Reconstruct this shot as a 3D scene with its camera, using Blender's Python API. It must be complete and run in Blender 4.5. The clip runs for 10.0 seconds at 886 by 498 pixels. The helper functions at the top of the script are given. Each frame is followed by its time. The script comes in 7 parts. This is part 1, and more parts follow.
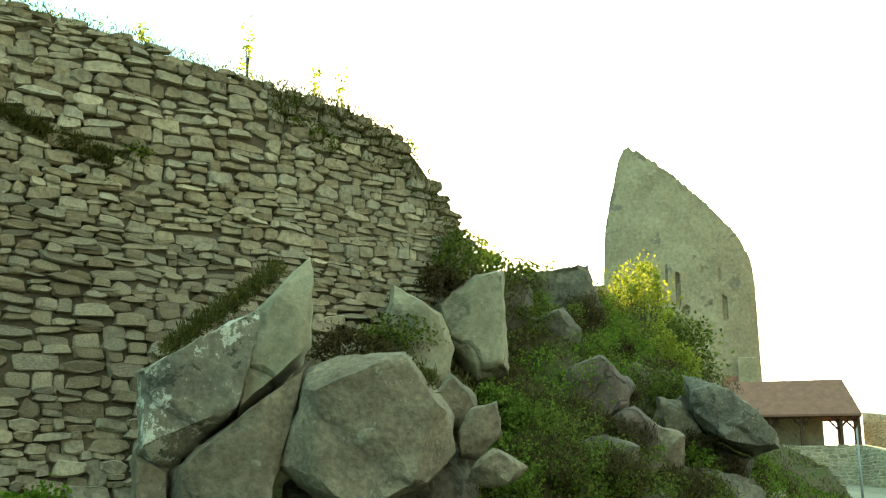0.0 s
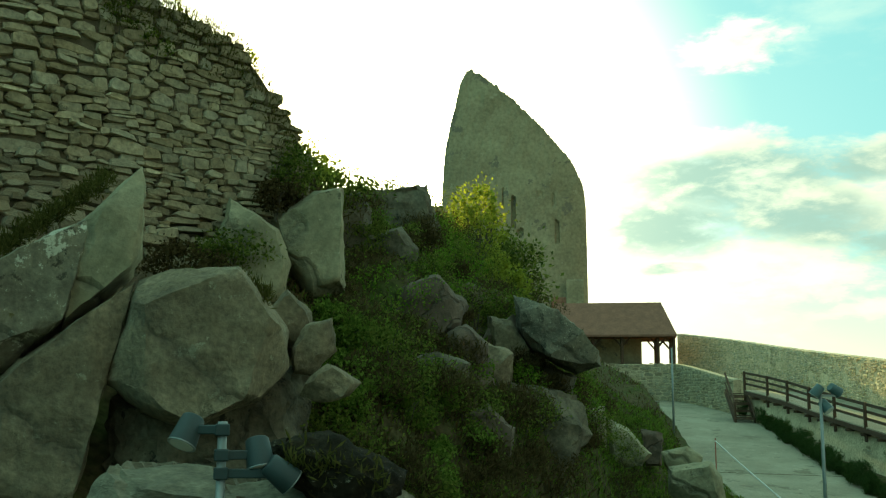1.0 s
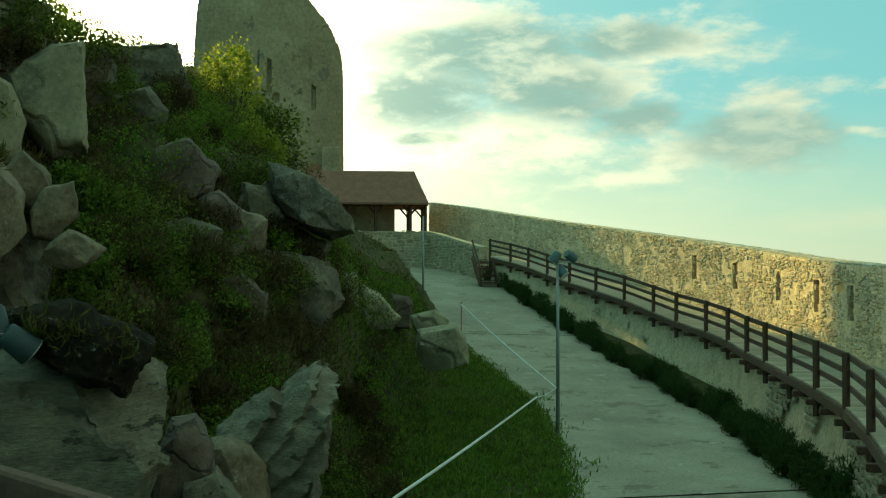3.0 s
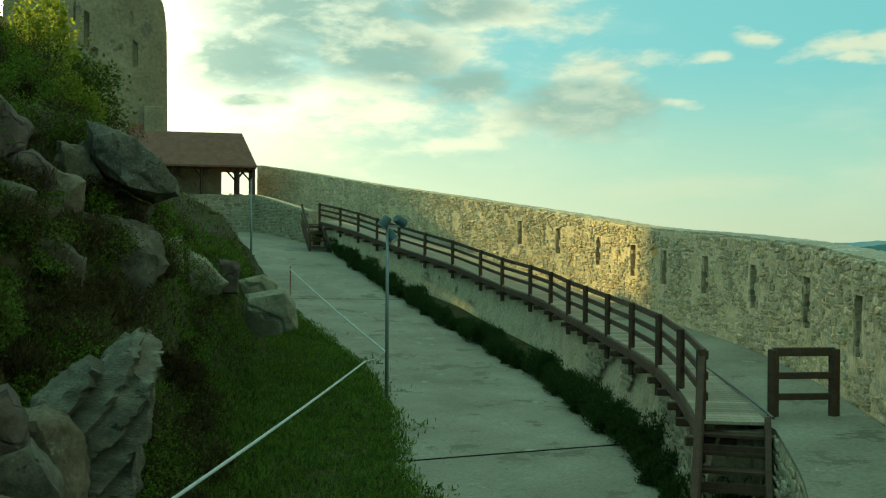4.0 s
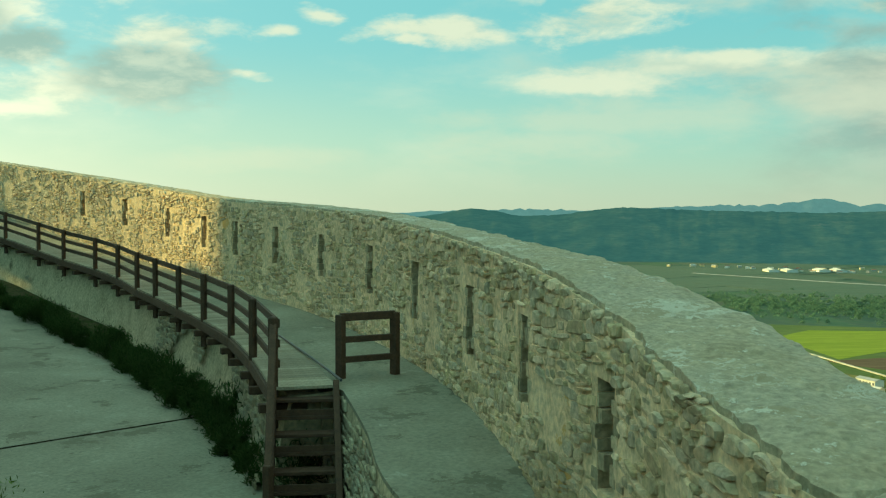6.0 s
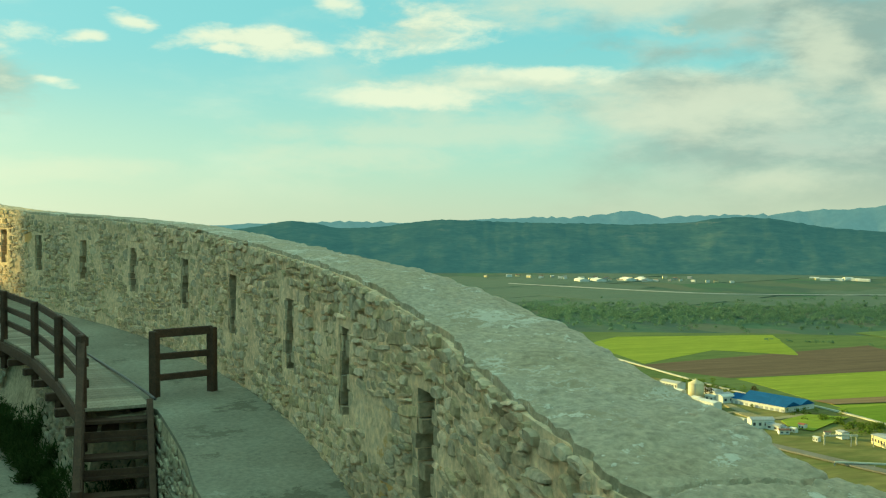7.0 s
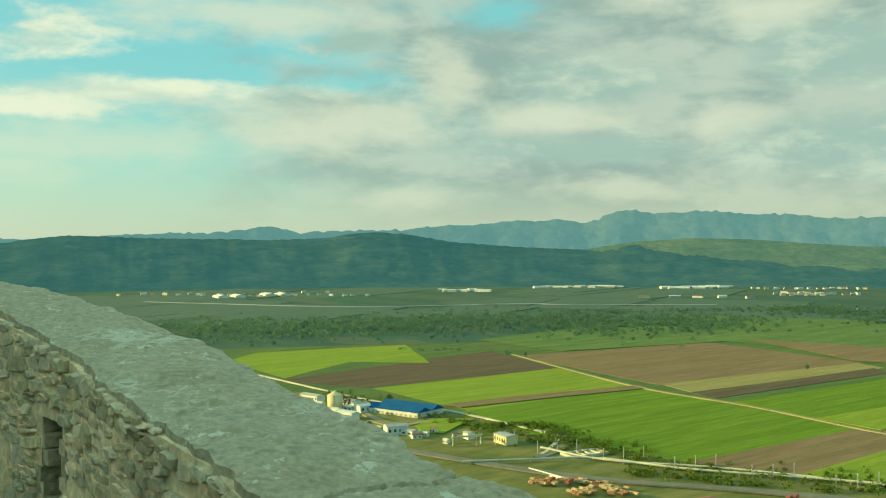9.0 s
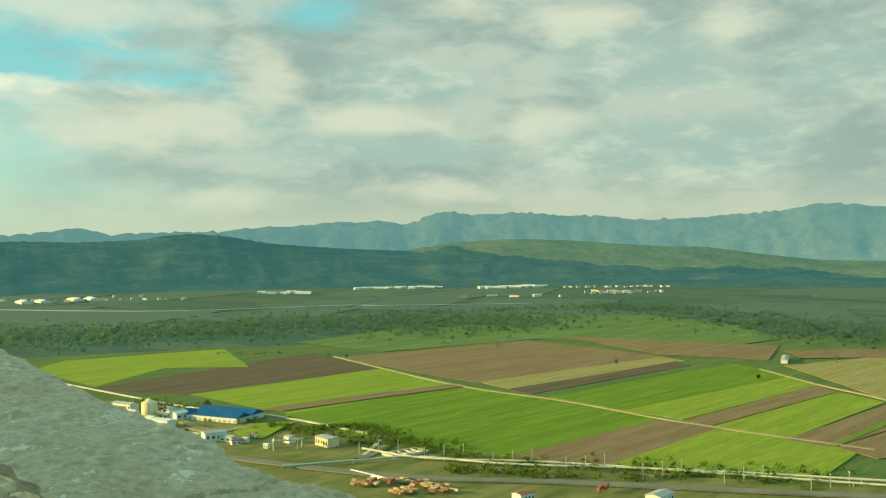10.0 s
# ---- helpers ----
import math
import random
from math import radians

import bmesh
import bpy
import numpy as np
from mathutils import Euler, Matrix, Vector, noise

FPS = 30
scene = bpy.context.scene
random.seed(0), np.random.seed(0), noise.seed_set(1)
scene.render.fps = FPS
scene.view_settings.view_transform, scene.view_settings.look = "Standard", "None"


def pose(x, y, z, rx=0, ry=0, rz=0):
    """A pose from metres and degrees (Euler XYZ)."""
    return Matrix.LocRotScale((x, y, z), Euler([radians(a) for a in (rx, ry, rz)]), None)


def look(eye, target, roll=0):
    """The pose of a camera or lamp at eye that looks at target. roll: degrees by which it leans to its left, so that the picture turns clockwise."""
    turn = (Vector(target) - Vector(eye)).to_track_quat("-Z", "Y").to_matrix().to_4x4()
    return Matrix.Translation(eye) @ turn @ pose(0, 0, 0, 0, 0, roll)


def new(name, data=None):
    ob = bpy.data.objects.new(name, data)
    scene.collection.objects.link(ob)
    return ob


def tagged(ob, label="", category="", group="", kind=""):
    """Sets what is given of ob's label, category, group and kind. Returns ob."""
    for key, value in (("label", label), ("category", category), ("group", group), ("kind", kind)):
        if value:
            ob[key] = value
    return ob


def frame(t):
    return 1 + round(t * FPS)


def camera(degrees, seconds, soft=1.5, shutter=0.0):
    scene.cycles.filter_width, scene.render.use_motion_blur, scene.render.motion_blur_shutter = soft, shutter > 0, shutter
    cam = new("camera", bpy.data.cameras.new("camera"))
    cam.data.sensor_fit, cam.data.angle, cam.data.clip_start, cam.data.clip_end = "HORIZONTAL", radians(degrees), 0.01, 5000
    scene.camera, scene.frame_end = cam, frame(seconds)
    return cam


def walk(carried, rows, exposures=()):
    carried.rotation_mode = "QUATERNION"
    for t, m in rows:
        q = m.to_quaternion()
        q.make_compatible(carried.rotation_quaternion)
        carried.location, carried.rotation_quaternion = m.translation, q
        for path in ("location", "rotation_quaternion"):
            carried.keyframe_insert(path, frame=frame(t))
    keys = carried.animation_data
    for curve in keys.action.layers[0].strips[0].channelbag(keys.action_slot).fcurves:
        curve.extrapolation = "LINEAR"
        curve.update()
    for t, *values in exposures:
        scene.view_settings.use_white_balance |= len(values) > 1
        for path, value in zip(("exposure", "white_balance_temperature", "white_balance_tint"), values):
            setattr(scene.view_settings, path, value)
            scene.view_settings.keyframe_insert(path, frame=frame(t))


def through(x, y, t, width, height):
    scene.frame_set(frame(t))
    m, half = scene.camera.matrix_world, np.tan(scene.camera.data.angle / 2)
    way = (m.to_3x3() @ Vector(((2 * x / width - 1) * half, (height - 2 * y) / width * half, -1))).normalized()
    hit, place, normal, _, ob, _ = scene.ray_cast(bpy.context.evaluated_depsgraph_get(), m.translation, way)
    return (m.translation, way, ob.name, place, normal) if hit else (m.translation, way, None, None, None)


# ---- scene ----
cam = camera(47.07, 10.0, soft=1.2)
# seconds, tilt, lean, turn: the camera stands on a lookout and pans
PATH = [(0, 103.46, -0.29, -2.90), (0.5, 101.70, -0.38, -7.83), (1, 98.90, -0.39, -12.14), (1.5, 96.78, -0.37, -15.76),
        (2, 94.86, -0.36, -18.85), (2.5, 92.68, -0.24, -22.04), (4, 89.53, -0.29, -35.43), (4.5, 89.22, -0.20, -41.21),
        (5, 88.89, -0.08, -46.60), (5.5, 88.46, -0.11, -52.97), (6, 87.96, -0.03, -59.24), (7.5, 89.12, 0.20, -74.45),
        (8, 89.23, 0.29, -80.08), (8.5, 89.36, 0.45, -85.08), (9, 89.44, 0.34, -89.49), (9.5, 89.59, 0.34, -93.90),
        (10, 89.44, 0.54, -99.57)]
EXPOSURES = [(0, 2.0, 7400, 22), (0.5, 1.55, 7400, 13), (1.0, 0.75, 7200, 1), (1.5, 0.6, 7150, 0), (2.0, 0.30, 7050, -2), (2.5, 0.36, 7100, 0), (4.0, 0.36, 6900, -2), (5.0, 0.32, 6900, 0), (6.0, 0.42, 6900, 2), (7.5, 0.55, 7000, 3), (9.0, 0.48, 7000, 5), (9.5, 0.46, 7000, 7), (10, 0.50, 7100, 10)]
walk(cam, [(t, pose(0, 0, 0, rx, ry, rz)) for t, rx, ry, rz in PATH], EXPOSURES)

# ---- light ----
SUN_AZ, SUN_EL = 7.72, 11.8
SUN_DIR = Vector((math.sin(radians(SUN_AZ)) * math.cos(radians(SUN_EL)), math.cos(radians(SUN_AZ)) * math.cos(radians(SUN_EL)), math.sin(radians(SUN_EL))))
world = bpy.data.worlds.new("world")
scene.world = world
world.use_nodes = True
sun = new("sun", bpy.data.lights.new("sun", "SUN"))
sun.data.energy, sun.data.angle, sun.data.color = 5.0, radians(0.6), (1.0, 0.83, 0.28)
sun.matrix_world = look(SUN_DIR * 300, (0, 0, 0))


# clouds of this evening: bearing, height, half width, half height, in degrees
BRIGHT_CLOUDS = [(20.8, 18.7, 3.5, 1.9), (29.1, 19.5, 2.8, 1.4), (25.9, 14.2, 5.1, 1.0), (30.5, 7.6, 4.6, 2.4), (35.5, 10.9, 4.2, 1.6), (38.7, 12.6, 4.2, 1.5), (44.1, 9.4, 3.2, 1.0), (38.5, 6.6, 3.8, 1.3),
                 (59.3, 10.1, 4.0, 0.75), (67.8, 10.8, 3.6, 1.7), (24.0, 6.3, 5.0, 1.0)]
SOFT_CLOUDS = [(78.2, 12.2, 9.0, 1.3), (89.8, 8.7, 2.4, 1.9), (105.2, 6.5, 3.4, 1.1), (95.0, 6.9, 4.4, 1.0), (107.1, 12.1, 3.2, 1.5), (87.5, 2.3, 3.2, 0.8), (84.0, 6.6, 6.5, 1.6), (101.5, 12.9, 2.4, 0.9), (115.3, 11.1, 2.4, 1.2), (73.0, 7.6, 6.0, 0.9), (100.0, 2.6, 4.5, 0.7)]
SMALL_CLOUDS = [(63.2, 12.1, 1.0, 0.5), (52.2, 10.9, 1.0, 0.35), (49.4, 10.1, 0.9, 0.3), (48.4, 7.4, 0.9, 0.28), (35.8, 5.2, 2.5, 0.4), (57.5, 9.4, 0.8, 0.25), (68.0, 7.2, 5.4, 0.6), (75.0, 8.2, 4.0, 0.5)]
GREY_CLOUDS = [(28.3, 12.4, 7.0, 2.1), (24.6, 9.9, 5.0, 1.7), (24.9, 7.8, 2.0, 0.35), (36.4, 12.9, 3.3, 1.2), (32.2, 10.4, 4.4, 1.9), (43.2, 7.3, 4.6, 1.5), (36.5, 8.9, 3.6, 1.0), (97.6, 8.6, 4.6, 1.3), (111.1, 9.6, 6.4, 1.8), (97.0, 4.9, 7.0, 1.2), (113.0, 4.9, 8.0, 1.9), (121.0, 8.7, 4.8, 1.9), (84.6, 10.8, 3.0, 0.8)]
VEILS = [(25.1, 5.3, 8.0, 1.5), (49.8, 3.0, 6.4, 0.9), (63.5, 3.6, 7.0, 1.0), (71.2, 5.2, 8.0, 1.6), (81.5, 6.2, 7.5, 2.1), (67.4, 4.9, 7.8, 1.2), (84.6, 5.2, 6.4, 1.5), (93.3, 6.6, 5.0, 1.3)]
BLUE_GAPS = [(82.6, 10.2, 4.6, 1.1), (84.2, 8.6, 3.6, 0.9), (92.6, 12.6, 2.4, 1.0), (78.0, 8.9, 3.0, 0.8), (72.0, 9.3, 4.0, 1.2)]


def build_sky():
    nt = world.node_tree
    nt.nodes.clear()
    N, L = nt.nodes.new, nt.links.new
    out, bg, sky = N("ShaderNodeOutputWorld"), N("ShaderNodeBackground"), N("ShaderNodeTexSky")
    sky.sky_type, sky.sun_disc = "NISHITA", False
    sky.sun_elevation, sky.sun_rotation = radians(SUN_EL), radians(SUN_AZ)
    sky.air_density, sky.dust_density, sky.ozone_density = 1.0, 1.5, 2.0
    bg.inputs["Strength"].default_value = 0.13

    def math_node(op, a, b=None):
        m = N("ShaderNodeMath")
        m.operation = op
        for i, v in enumerate((a, b)):
            if v is None:
                continue
            if isinstance(v, (int, float)):
                m.inputs[i].default_value = v
            else:
                L(v, m.inputs[i])
        return m.outputs[0]

    tc, sep = N("ShaderNodeTexCoord"), N("ShaderNodeSeparateXYZ")
    L(tc.outputs["Generated"], sep.inputs[0])
    az = math_node("MULTIPLY", math_node("ARCTAN2", sep.outputs[0], sep.outputs[1]), 57.2958)
    el = math_node("MULTIPLY", math_node("ARCSINE", sep.outputs[2]), 57.2958)

    dot = N("ShaderNodeVectorMath")
    dot.operation = "DOT_PRODUCT"
    L(tc.outputs["Generated"], dot.inputs[0])
    dot.inputs[1].default_value = SUN_DIR
    near = math_node("MAXIMUM", dot.outputs["Value"], 0.0)
    glow = math_node("POWER", near, 16.0)
    tight = math_node("POWER", near, 160.0)

    def vec_math(op, a, b, c=None):
        m = N("ShaderNodeVectorMath")
        m.operation = op
        for i, v in enumerate((a, b, c)):
            if v is None:
                continue
            if isinstance(v, tuple):
                m.inputs[i].default_value = v
            else:
                L(v, m.inputs[i])
        return m.outputs[0]

    def noise_at(vec, scale, detail, w, rough=0.58, colour=False):
        n = N("ShaderNodeTexNoise")
        n.noise_dimensions = "4D"
        n.inputs["Scale"].default_value, n.inputs["Detail"].default_value, n.inputs["Roughness"].default_value = scale, detail, rough
        n.inputs["W"].default_value, n.inputs["Distortion"].default_value = w, 0.2
        L(vec, n.inputs["Vector"])
        return n.outputs["Color" if colour else "Fac"]

    def smooth(value, lo, hi, to=1.0):
        r = N("ShaderNodeMapRange")
        r.interpolation_type = "SMOOTHSTEP"
        r.inputs["From Min"].default_value, r.inputs["From Max"].default_value = lo, hi
        r.inputs["To Max"].default_value = to
        L(value, r.inputs["Value"])
        return r.outputs["Result"]

    def mix(fac, a, b, mode="MIX"):
        m = N("ShaderNodeMix")
        m.data_type, m.blend_type, m.clamp_factor = "RGBA", mode, False
        for i, v in ((0, fac), (6, a), (7, b)):
            if isinstance(v, (int, float)):
                m.inputs[i].default_value = v
            elif isinstance(v, tuple):
                m.inputs[i].default_value = (*v, 1)
            else:
                L(v, m.inputs[i])
        return m.outputs[2]

    flat = vec_math("MULTIPLY", tc.outputs["Generated"], (1.0, 1.0, 2.6))
    here = N("ShaderNodeCombineXYZ")
    L(az, here.inputs[0])
    L(el, here.inputs[1])
    # wander the outlines of the clouds
    drift = vec_math("SUBTRACT", noise_at(flat, 7.0, 5, 2.0, 0.6, True), (0.5, 0.5, 0.5))
    here = vec_math("MULTIPLY_ADD", drift, (7.0, 2.6, 0.0), here.outputs[0])
    puff = noise_at(flat, 15.0, 9, 4.4, 0.62)
    wisp = noise_at(flat, 4.2, 8, 9.1)

    def bank_of(clouds):
        """One inside the clouds given as bearing, height and half sizes in degrees, falling to nothing outside."""
        least = None
        for a, e, w, h in clouds:
            d = N("ShaderNodeVectorMath")
            d.operation = "LENGTH"
            L(vec_math("MULTIPLY_ADD", here, (1 / w, 1 / h, 0.0), (-a / w, -e / h, 0.0)), d.inputs[0])
            least = d.outputs["Value"] if least is None else math_node("MINIMUM", least, d.outputs["Value"])
        return math_node("SUBTRACT", 1.0, least)

    def ragged(field, lo, hi, amount=3.4):
        return smooth(math_node("ADD", field, math_node("MULTIPLY", math_node("SUBTRACT", puff, 0.5), amount)), lo, hi)

    bright = bank_of(BRIGHT_CLOUDS)
    small = bank_of(SMALL_CLOUDS)
    dark = bank_of(GREY_CLOUDS)
    pale = bank_of(VEILS)
    gaps = bank_of(BLUE_GAPS)

    high = mix(0.85, sky.outputs[0], (1.1, 3.7, 3.95))
    base = mix(smooth(el, 0.5, 11.0), (2.35, 4.1, 3.4), high)
    # a thin bright veil overhead, mostly unseen, added to lift light on the walls
    base = mix(smooth(el, 20.0, 42.0, 0.7), base, (2.7, 5.3, 5.0))
    lit = mix(glow, (4.5, 5.0, 4.0), (16.0, 15.0, 11.0))
    shade = mix(glow, (1.95, 3.0, 2.75), (2.2, 3.7, 3.3))
    # thin cloud everywhere, thick sheet towards the east-south-east
    col = mix(math_node("MULTIPLY", smooth(wisp, 0.52, 0.70), 0.28), base, lit)
    col = mix(math_node("MULTIPLY", ragged(pale, -0.3, 0.9, 2.2), 0.55), col, mix(glow, (3.7, 4.35, 3.45), (12.0, 11.5, 8.5)))
    sunward = math_node("MULTIPLY", smooth(dot.outputs["Value"], 0.925, 0.99), 0.92)
    col = mix(sunward, col, mix(glow, (4.2, 4.9, 4.0), (16.0, 15.0, 11.0)))
    sheet_el = math_node("ADD", az, math_node("MULTIPLY", math_node("SUBTRACT", wisp, 0.5), 60.0))
    sheet = math_node("SUBTRACT", smooth(sheet_el, 68.0, 96.0, 0.96), math_node("MULTIPLY", ragged(gaps, -0.5, 0.9, 2.4), 0.8))
    sheet = math_node("MAXIMUM", sheet, 0.0)
    mottle = smooth(noise_at(flat, 8.0, 8, 1.7, 0.6), 0.40, 0.62)
    col = mix(sheet, col, mix(mottle, (1.65, 2.42, 2.28), (2.75, 3.42, 3.0)))
    col = mix(math_node("MULTIPLY", ragged(bank_of(SOFT_CLOUDS), -0.5, 0.9, 2.6), 0.75), col, (3.75, 4.3, 3.5))
    rim = math_node("MULTIPLY", ragged(bright, -0.35, 0.75), 0.95)
    col = mix(rim, col, mix(smooth(puff, 0.34, 0.6), mix(0.6, shade, lit), lit))
    col = mix(math_node("MULTIPLY", ragged(small, -0.4, 0.8, 2.8), 0.9), col, lit)
    body = math_node("MULTIPLY", ragged(dark, -0.3, 0.5, 2.1), 0.92)
    col = mix(body, col, mix(smooth(puff, 0.45, 0.68), shade, mix(0.45, shade, lit)))
    col = mix(smooth(el, 4.5, -1.0), col, mix(glow, (3.0, 3.6, 2.75), (12.0, 11.0, 7.2)))
    wide = math_node("POWER", near, 3.5)
    low = math_node("MULTIPLY", math_node("MULTIPLY", smooth(el, 9.5, 0.5), wide), 0.95)
    col = mix(low, col, mix(glow, (5.6, 6.1, 4.3), (12.0, 11.5, 8.0)))
    col = mix(tight, col, (70.0, 62.0, 40.0), "ADD")
    L(col, bg.inputs["Color"])
    L(bg.outputs[0], out.inputs[0])


build_sky()

# ---- materials ----
def material(name, colors, scale=2.0, rough=0.9, bump=0.3, bump_scale=20.0, fine=None, metal=0.0, island=0.0, objrand=0.0, spots=None, coords="Object", stretch=None, cracks=0.0, spin=0.0):
    """A node material: colours spread by a coarse and a fine noise, with relief. spots: (colour, scale, threshold) for stains or lichen."""
    m = bpy.data.materials.new(name)
    m.use_nodes = True
    nt = m.node_tree
    N, L = nt.nodes.new, nt.links.new
    bsdf = nt.nodes["Principled BSDF"]
    tc = N("ShaderNodeTexCoord")
    vec = tc.outputs[coords]
    if stretch:
        mp = N("ShaderNodeMapping")
        mp.vector_type = "TEXTURE"
        mp.inputs["Scale"].default_value = tuple(1 / v for v in stretch)
        mp.inputs["Rotation"].default_value = (0, 0, radians(spin))
        L(vec, mp.inputs[0])
        vec = mp.outputs[0]

    def noise_tex(sc, detail=6, rough_=0.6):
        n = N("ShaderNodeTexNoise")
        n.inputs["Scale"].default_value, n.inputs["Detail"].default_value, n.inputs["Roughness"].default_value = sc, detail, rough_
        L(vec, n.inputs["Vector"])
        return n.outputs["Fac"]

    def mixc(fac, a, b, mode="MIX"):
        x = N("ShaderNodeMix")
        x.data_type, x.blend_type = "RGBA", mode
        for i, v in ((0, fac), (6, a), (7, b)):
            if isinstance(v, (int, float)):
                x.inputs[i].default_value = v
            elif isinstance(v, tuple):
                x.inputs[i].default_value = (*v, 1)
            else:
                L(v, x.inputs[i])
        return x.outputs[2]

    ramp = N("ShaderNodeValToRGB")
    els = ramp.color_ramp.elements
    for i, c in enumerate(colors):
        p = 0.3 + 0.4 * i / max(1, len(colors) - 1)
        e = els[i] if i < 2 else els.new(p)
        e.position, e.color = p, (*c, 1)
    if len(colors) == 1:
        els[1].color = (*colors[0], 1)
    fac = noise_tex(scale)
    if island or objrand:
        # each stone keeps to its own part of the colour range
        own = N("ShaderNodeNewGeometry").outputs["Random Per Island"] if island else N("ShaderNodeObjectInfo").outputs["Random"]
        wn = N("ShaderNodeTexWhiteNoise")
        wn.noise_dimensions = "1D"
        L(own, wn.inputs["W"])
        blend = N("ShaderNodeMapRange")
        blend.inputs["To Min"].default_value, blend.inputs["To Max"].default_value = 0.22, 0.78
        L(wn.outputs["Value"], blend.inputs["Value"])
        fm = N("ShaderNodeMix")
        fm.inputs[0].default_value = 0.62
        L(fac, fm.inputs[2])
        L(blend.outputs[0], fm.inputs[3])
        fac = fm.outputs[0]
    L(fac, ramp.inputs[0])
    col = ramp.outputs[0]
    if fine:
        r = N("ShaderNodeMapRange")
        r.inputs["From Min"].default_value, r.inputs["From Max"].default_value = 0.3, 0.7
        r.inputs["To Min"].default_value, r.inputs["To Max"].default_value = 1 - fine, 1 + fine
        L(noise_tex(bump_scale, 4), r.inputs["Value"])
        col = mixc(1.0, col, r.outputs[0], "MULTIPLY")
    for src, amount in (("island", island), ("object", objrand)):
        if amount:
            o = N("ShaderNodeNewGeometry").outputs["Random Per Island"] if src == "island" else N("ShaderNodeObjectInfo").outputs["Random"]
            r = N("ShaderNodeMapRange")
            r.inputs["To Min"].default_value, r.inputs["To Max"].default_value = 1 - amount, 1 + amount
            L(o, r.inputs["Value"])
            col = mixc(1.0, col, r.outputs[0], "MULTIPLY")
    for colour, sc, th in spots or ():
        r = N("ShaderNodeMapRange")
        r.interpolation_type = "SMOOTHSTEP"
        r.inputs["From Min"].default_value, r.inputs["From Max"].default_value = th, th + 0.035
        L(noise_tex(sc, 10, 0.74), r.inputs["Value"])
        col = mixc(r.outputs[0], col, colour)
    height = None
    if cracks:
        # thin wandering fissures
        warp = N("ShaderNodeTexNoise")
        warp.inputs["Scale"].default_value, warp.inputs["Detail"].default_value = 1.3, 6
        L(vec, warp.inputs["Vector"])
        add = N("ShaderNodeVectorMath")
        add.operation = "MULTIPLY_ADD"
        L(warp.outputs["Color"], add.inputs[0])
        add.inputs[1].default_value = (1.1, 1.1, 1.1)
        L(vec, add.inputs[2])
        vo = N("ShaderNodeTexVoronoi")
        vo.feature = "DISTANCE_TO_EDGE"
        vo.inputs["Scale"].default_value = cracks
        L(add.outputs[0], vo.inputs["Vector"])
        r = N("ShaderNodeMapRange")
        r.inputs["From Min"].default_value, r.inputs["From Max"].default_value = 0.0, 0.035
        L(vo.outputs["Distance"], r.inputs["Value"])
        height = r.outputs["Result"]
        col = mixc(r.outputs["Result"], mixc(0.45, col, (0.03, 0.028, 0.02)), col)
    L(col, bsdf.inputs["Base Color"])
    bsdf.inputs["Roughness"].default_value, bsdf.inputs["Metallic"].default_value = rough, metal
    if bump:
        if height is not None:
            cb = N("ShaderNodeBump")
            cb.inputs["Strength"].default_value, cb.inputs["Distance"].default_value = 0.8, 0.05
            L(height, cb.inputs["Height"])
        b = N("ShaderNodeBump")
        if height is not None:
            L(cb.outputs[0], b.inputs["Normal"])
        b.inputs["Strength"].default_value, b.inputs["Distance"].default_value = bump, 0.03
        L(noise_tex(bump_scale, 8, 0.65), b.inputs["Height"])
        L(b.outputs[0], bsdf.inputs["Normal"])
    return m


M_STONE = material("ruin_stone", [(0.19, 0.145, 0.08), (0.30, 0.24, 0.145), (0.28, 0.245, 0.165), (0.41, 0.34, 0.215)], 1.6, 0.94, 0.9, 14, fine=0.34, island=0.2, spots=[((0.12, 0.095, 0.055), 2.5, 0.62), ((0.48, 0.43, 0.31), 5.0, 0.68)])
M_MORTAR = material("earth_mortar", [(0.085, 0.067, 0.04), (0.14, 0.11, 0.066)], 3, 0.95, 0.6, 25, fine=0.2)
M_WSTONE = material("curtain_stone", [(0.50, 0.35, 0.215), (0.612, 0.4465, 0.242), (0.59, 0.46, 0.32), (0.7344, 0.5225, 0.3234), (0.8568, 0.627, 0.4116)], 2.0, 0.92, 0.8, 14, fine=0.3, island=0.2, spots=[((0.6936, 0.399, 0.1568), 1.3, 0.64), ((0.306, 0.2137, 0.1274), 4.0, 0.66)])
M_WMORTAR = material("lime_mortar", [(0.6732, 0.4512, 0.2548), (0.816, 0.5795, 0.3528), (0.8772, 0.646, 0.4116)], 2.4, 0.92, 0.8, 12, fine=0.32, spots=[((0.714, 0.399, 0.1372), 0.8, 0.60), ((0.3672, 0.247, 0.1421), 5.0, 0.65), ((0.51, 0.399, 0.2744), 2.2, 0.62)])
# Darker than the wall stone: the slits' shade is in this colour.
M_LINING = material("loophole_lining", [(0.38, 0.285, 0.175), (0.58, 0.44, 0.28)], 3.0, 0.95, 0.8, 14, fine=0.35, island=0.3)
M_COPING = material("cement_coping", [(0.40, 0.305, 0.185), (0.50, 0.39, 0.25), (0.48, 0.385, 0.265), (0.56, 0.455, 0.31)], 0.9, 0.95, 0.9, 16, fine=0.3, spots=[((0.66, 0.575, 0.44), 1.1, 0.54), ((0.43, 0.33, 0.205), 2.2, 0.57), ((0.72, 0.64, 0.50), 3.4, 0.58), ((0.46, 0.36, 0.23), 7.0, 0.56), ((0.20, 0.145, 0.085), 6.5, 0.66), ((0.76, 0.69, 0.55), 14.0, 0.64)])
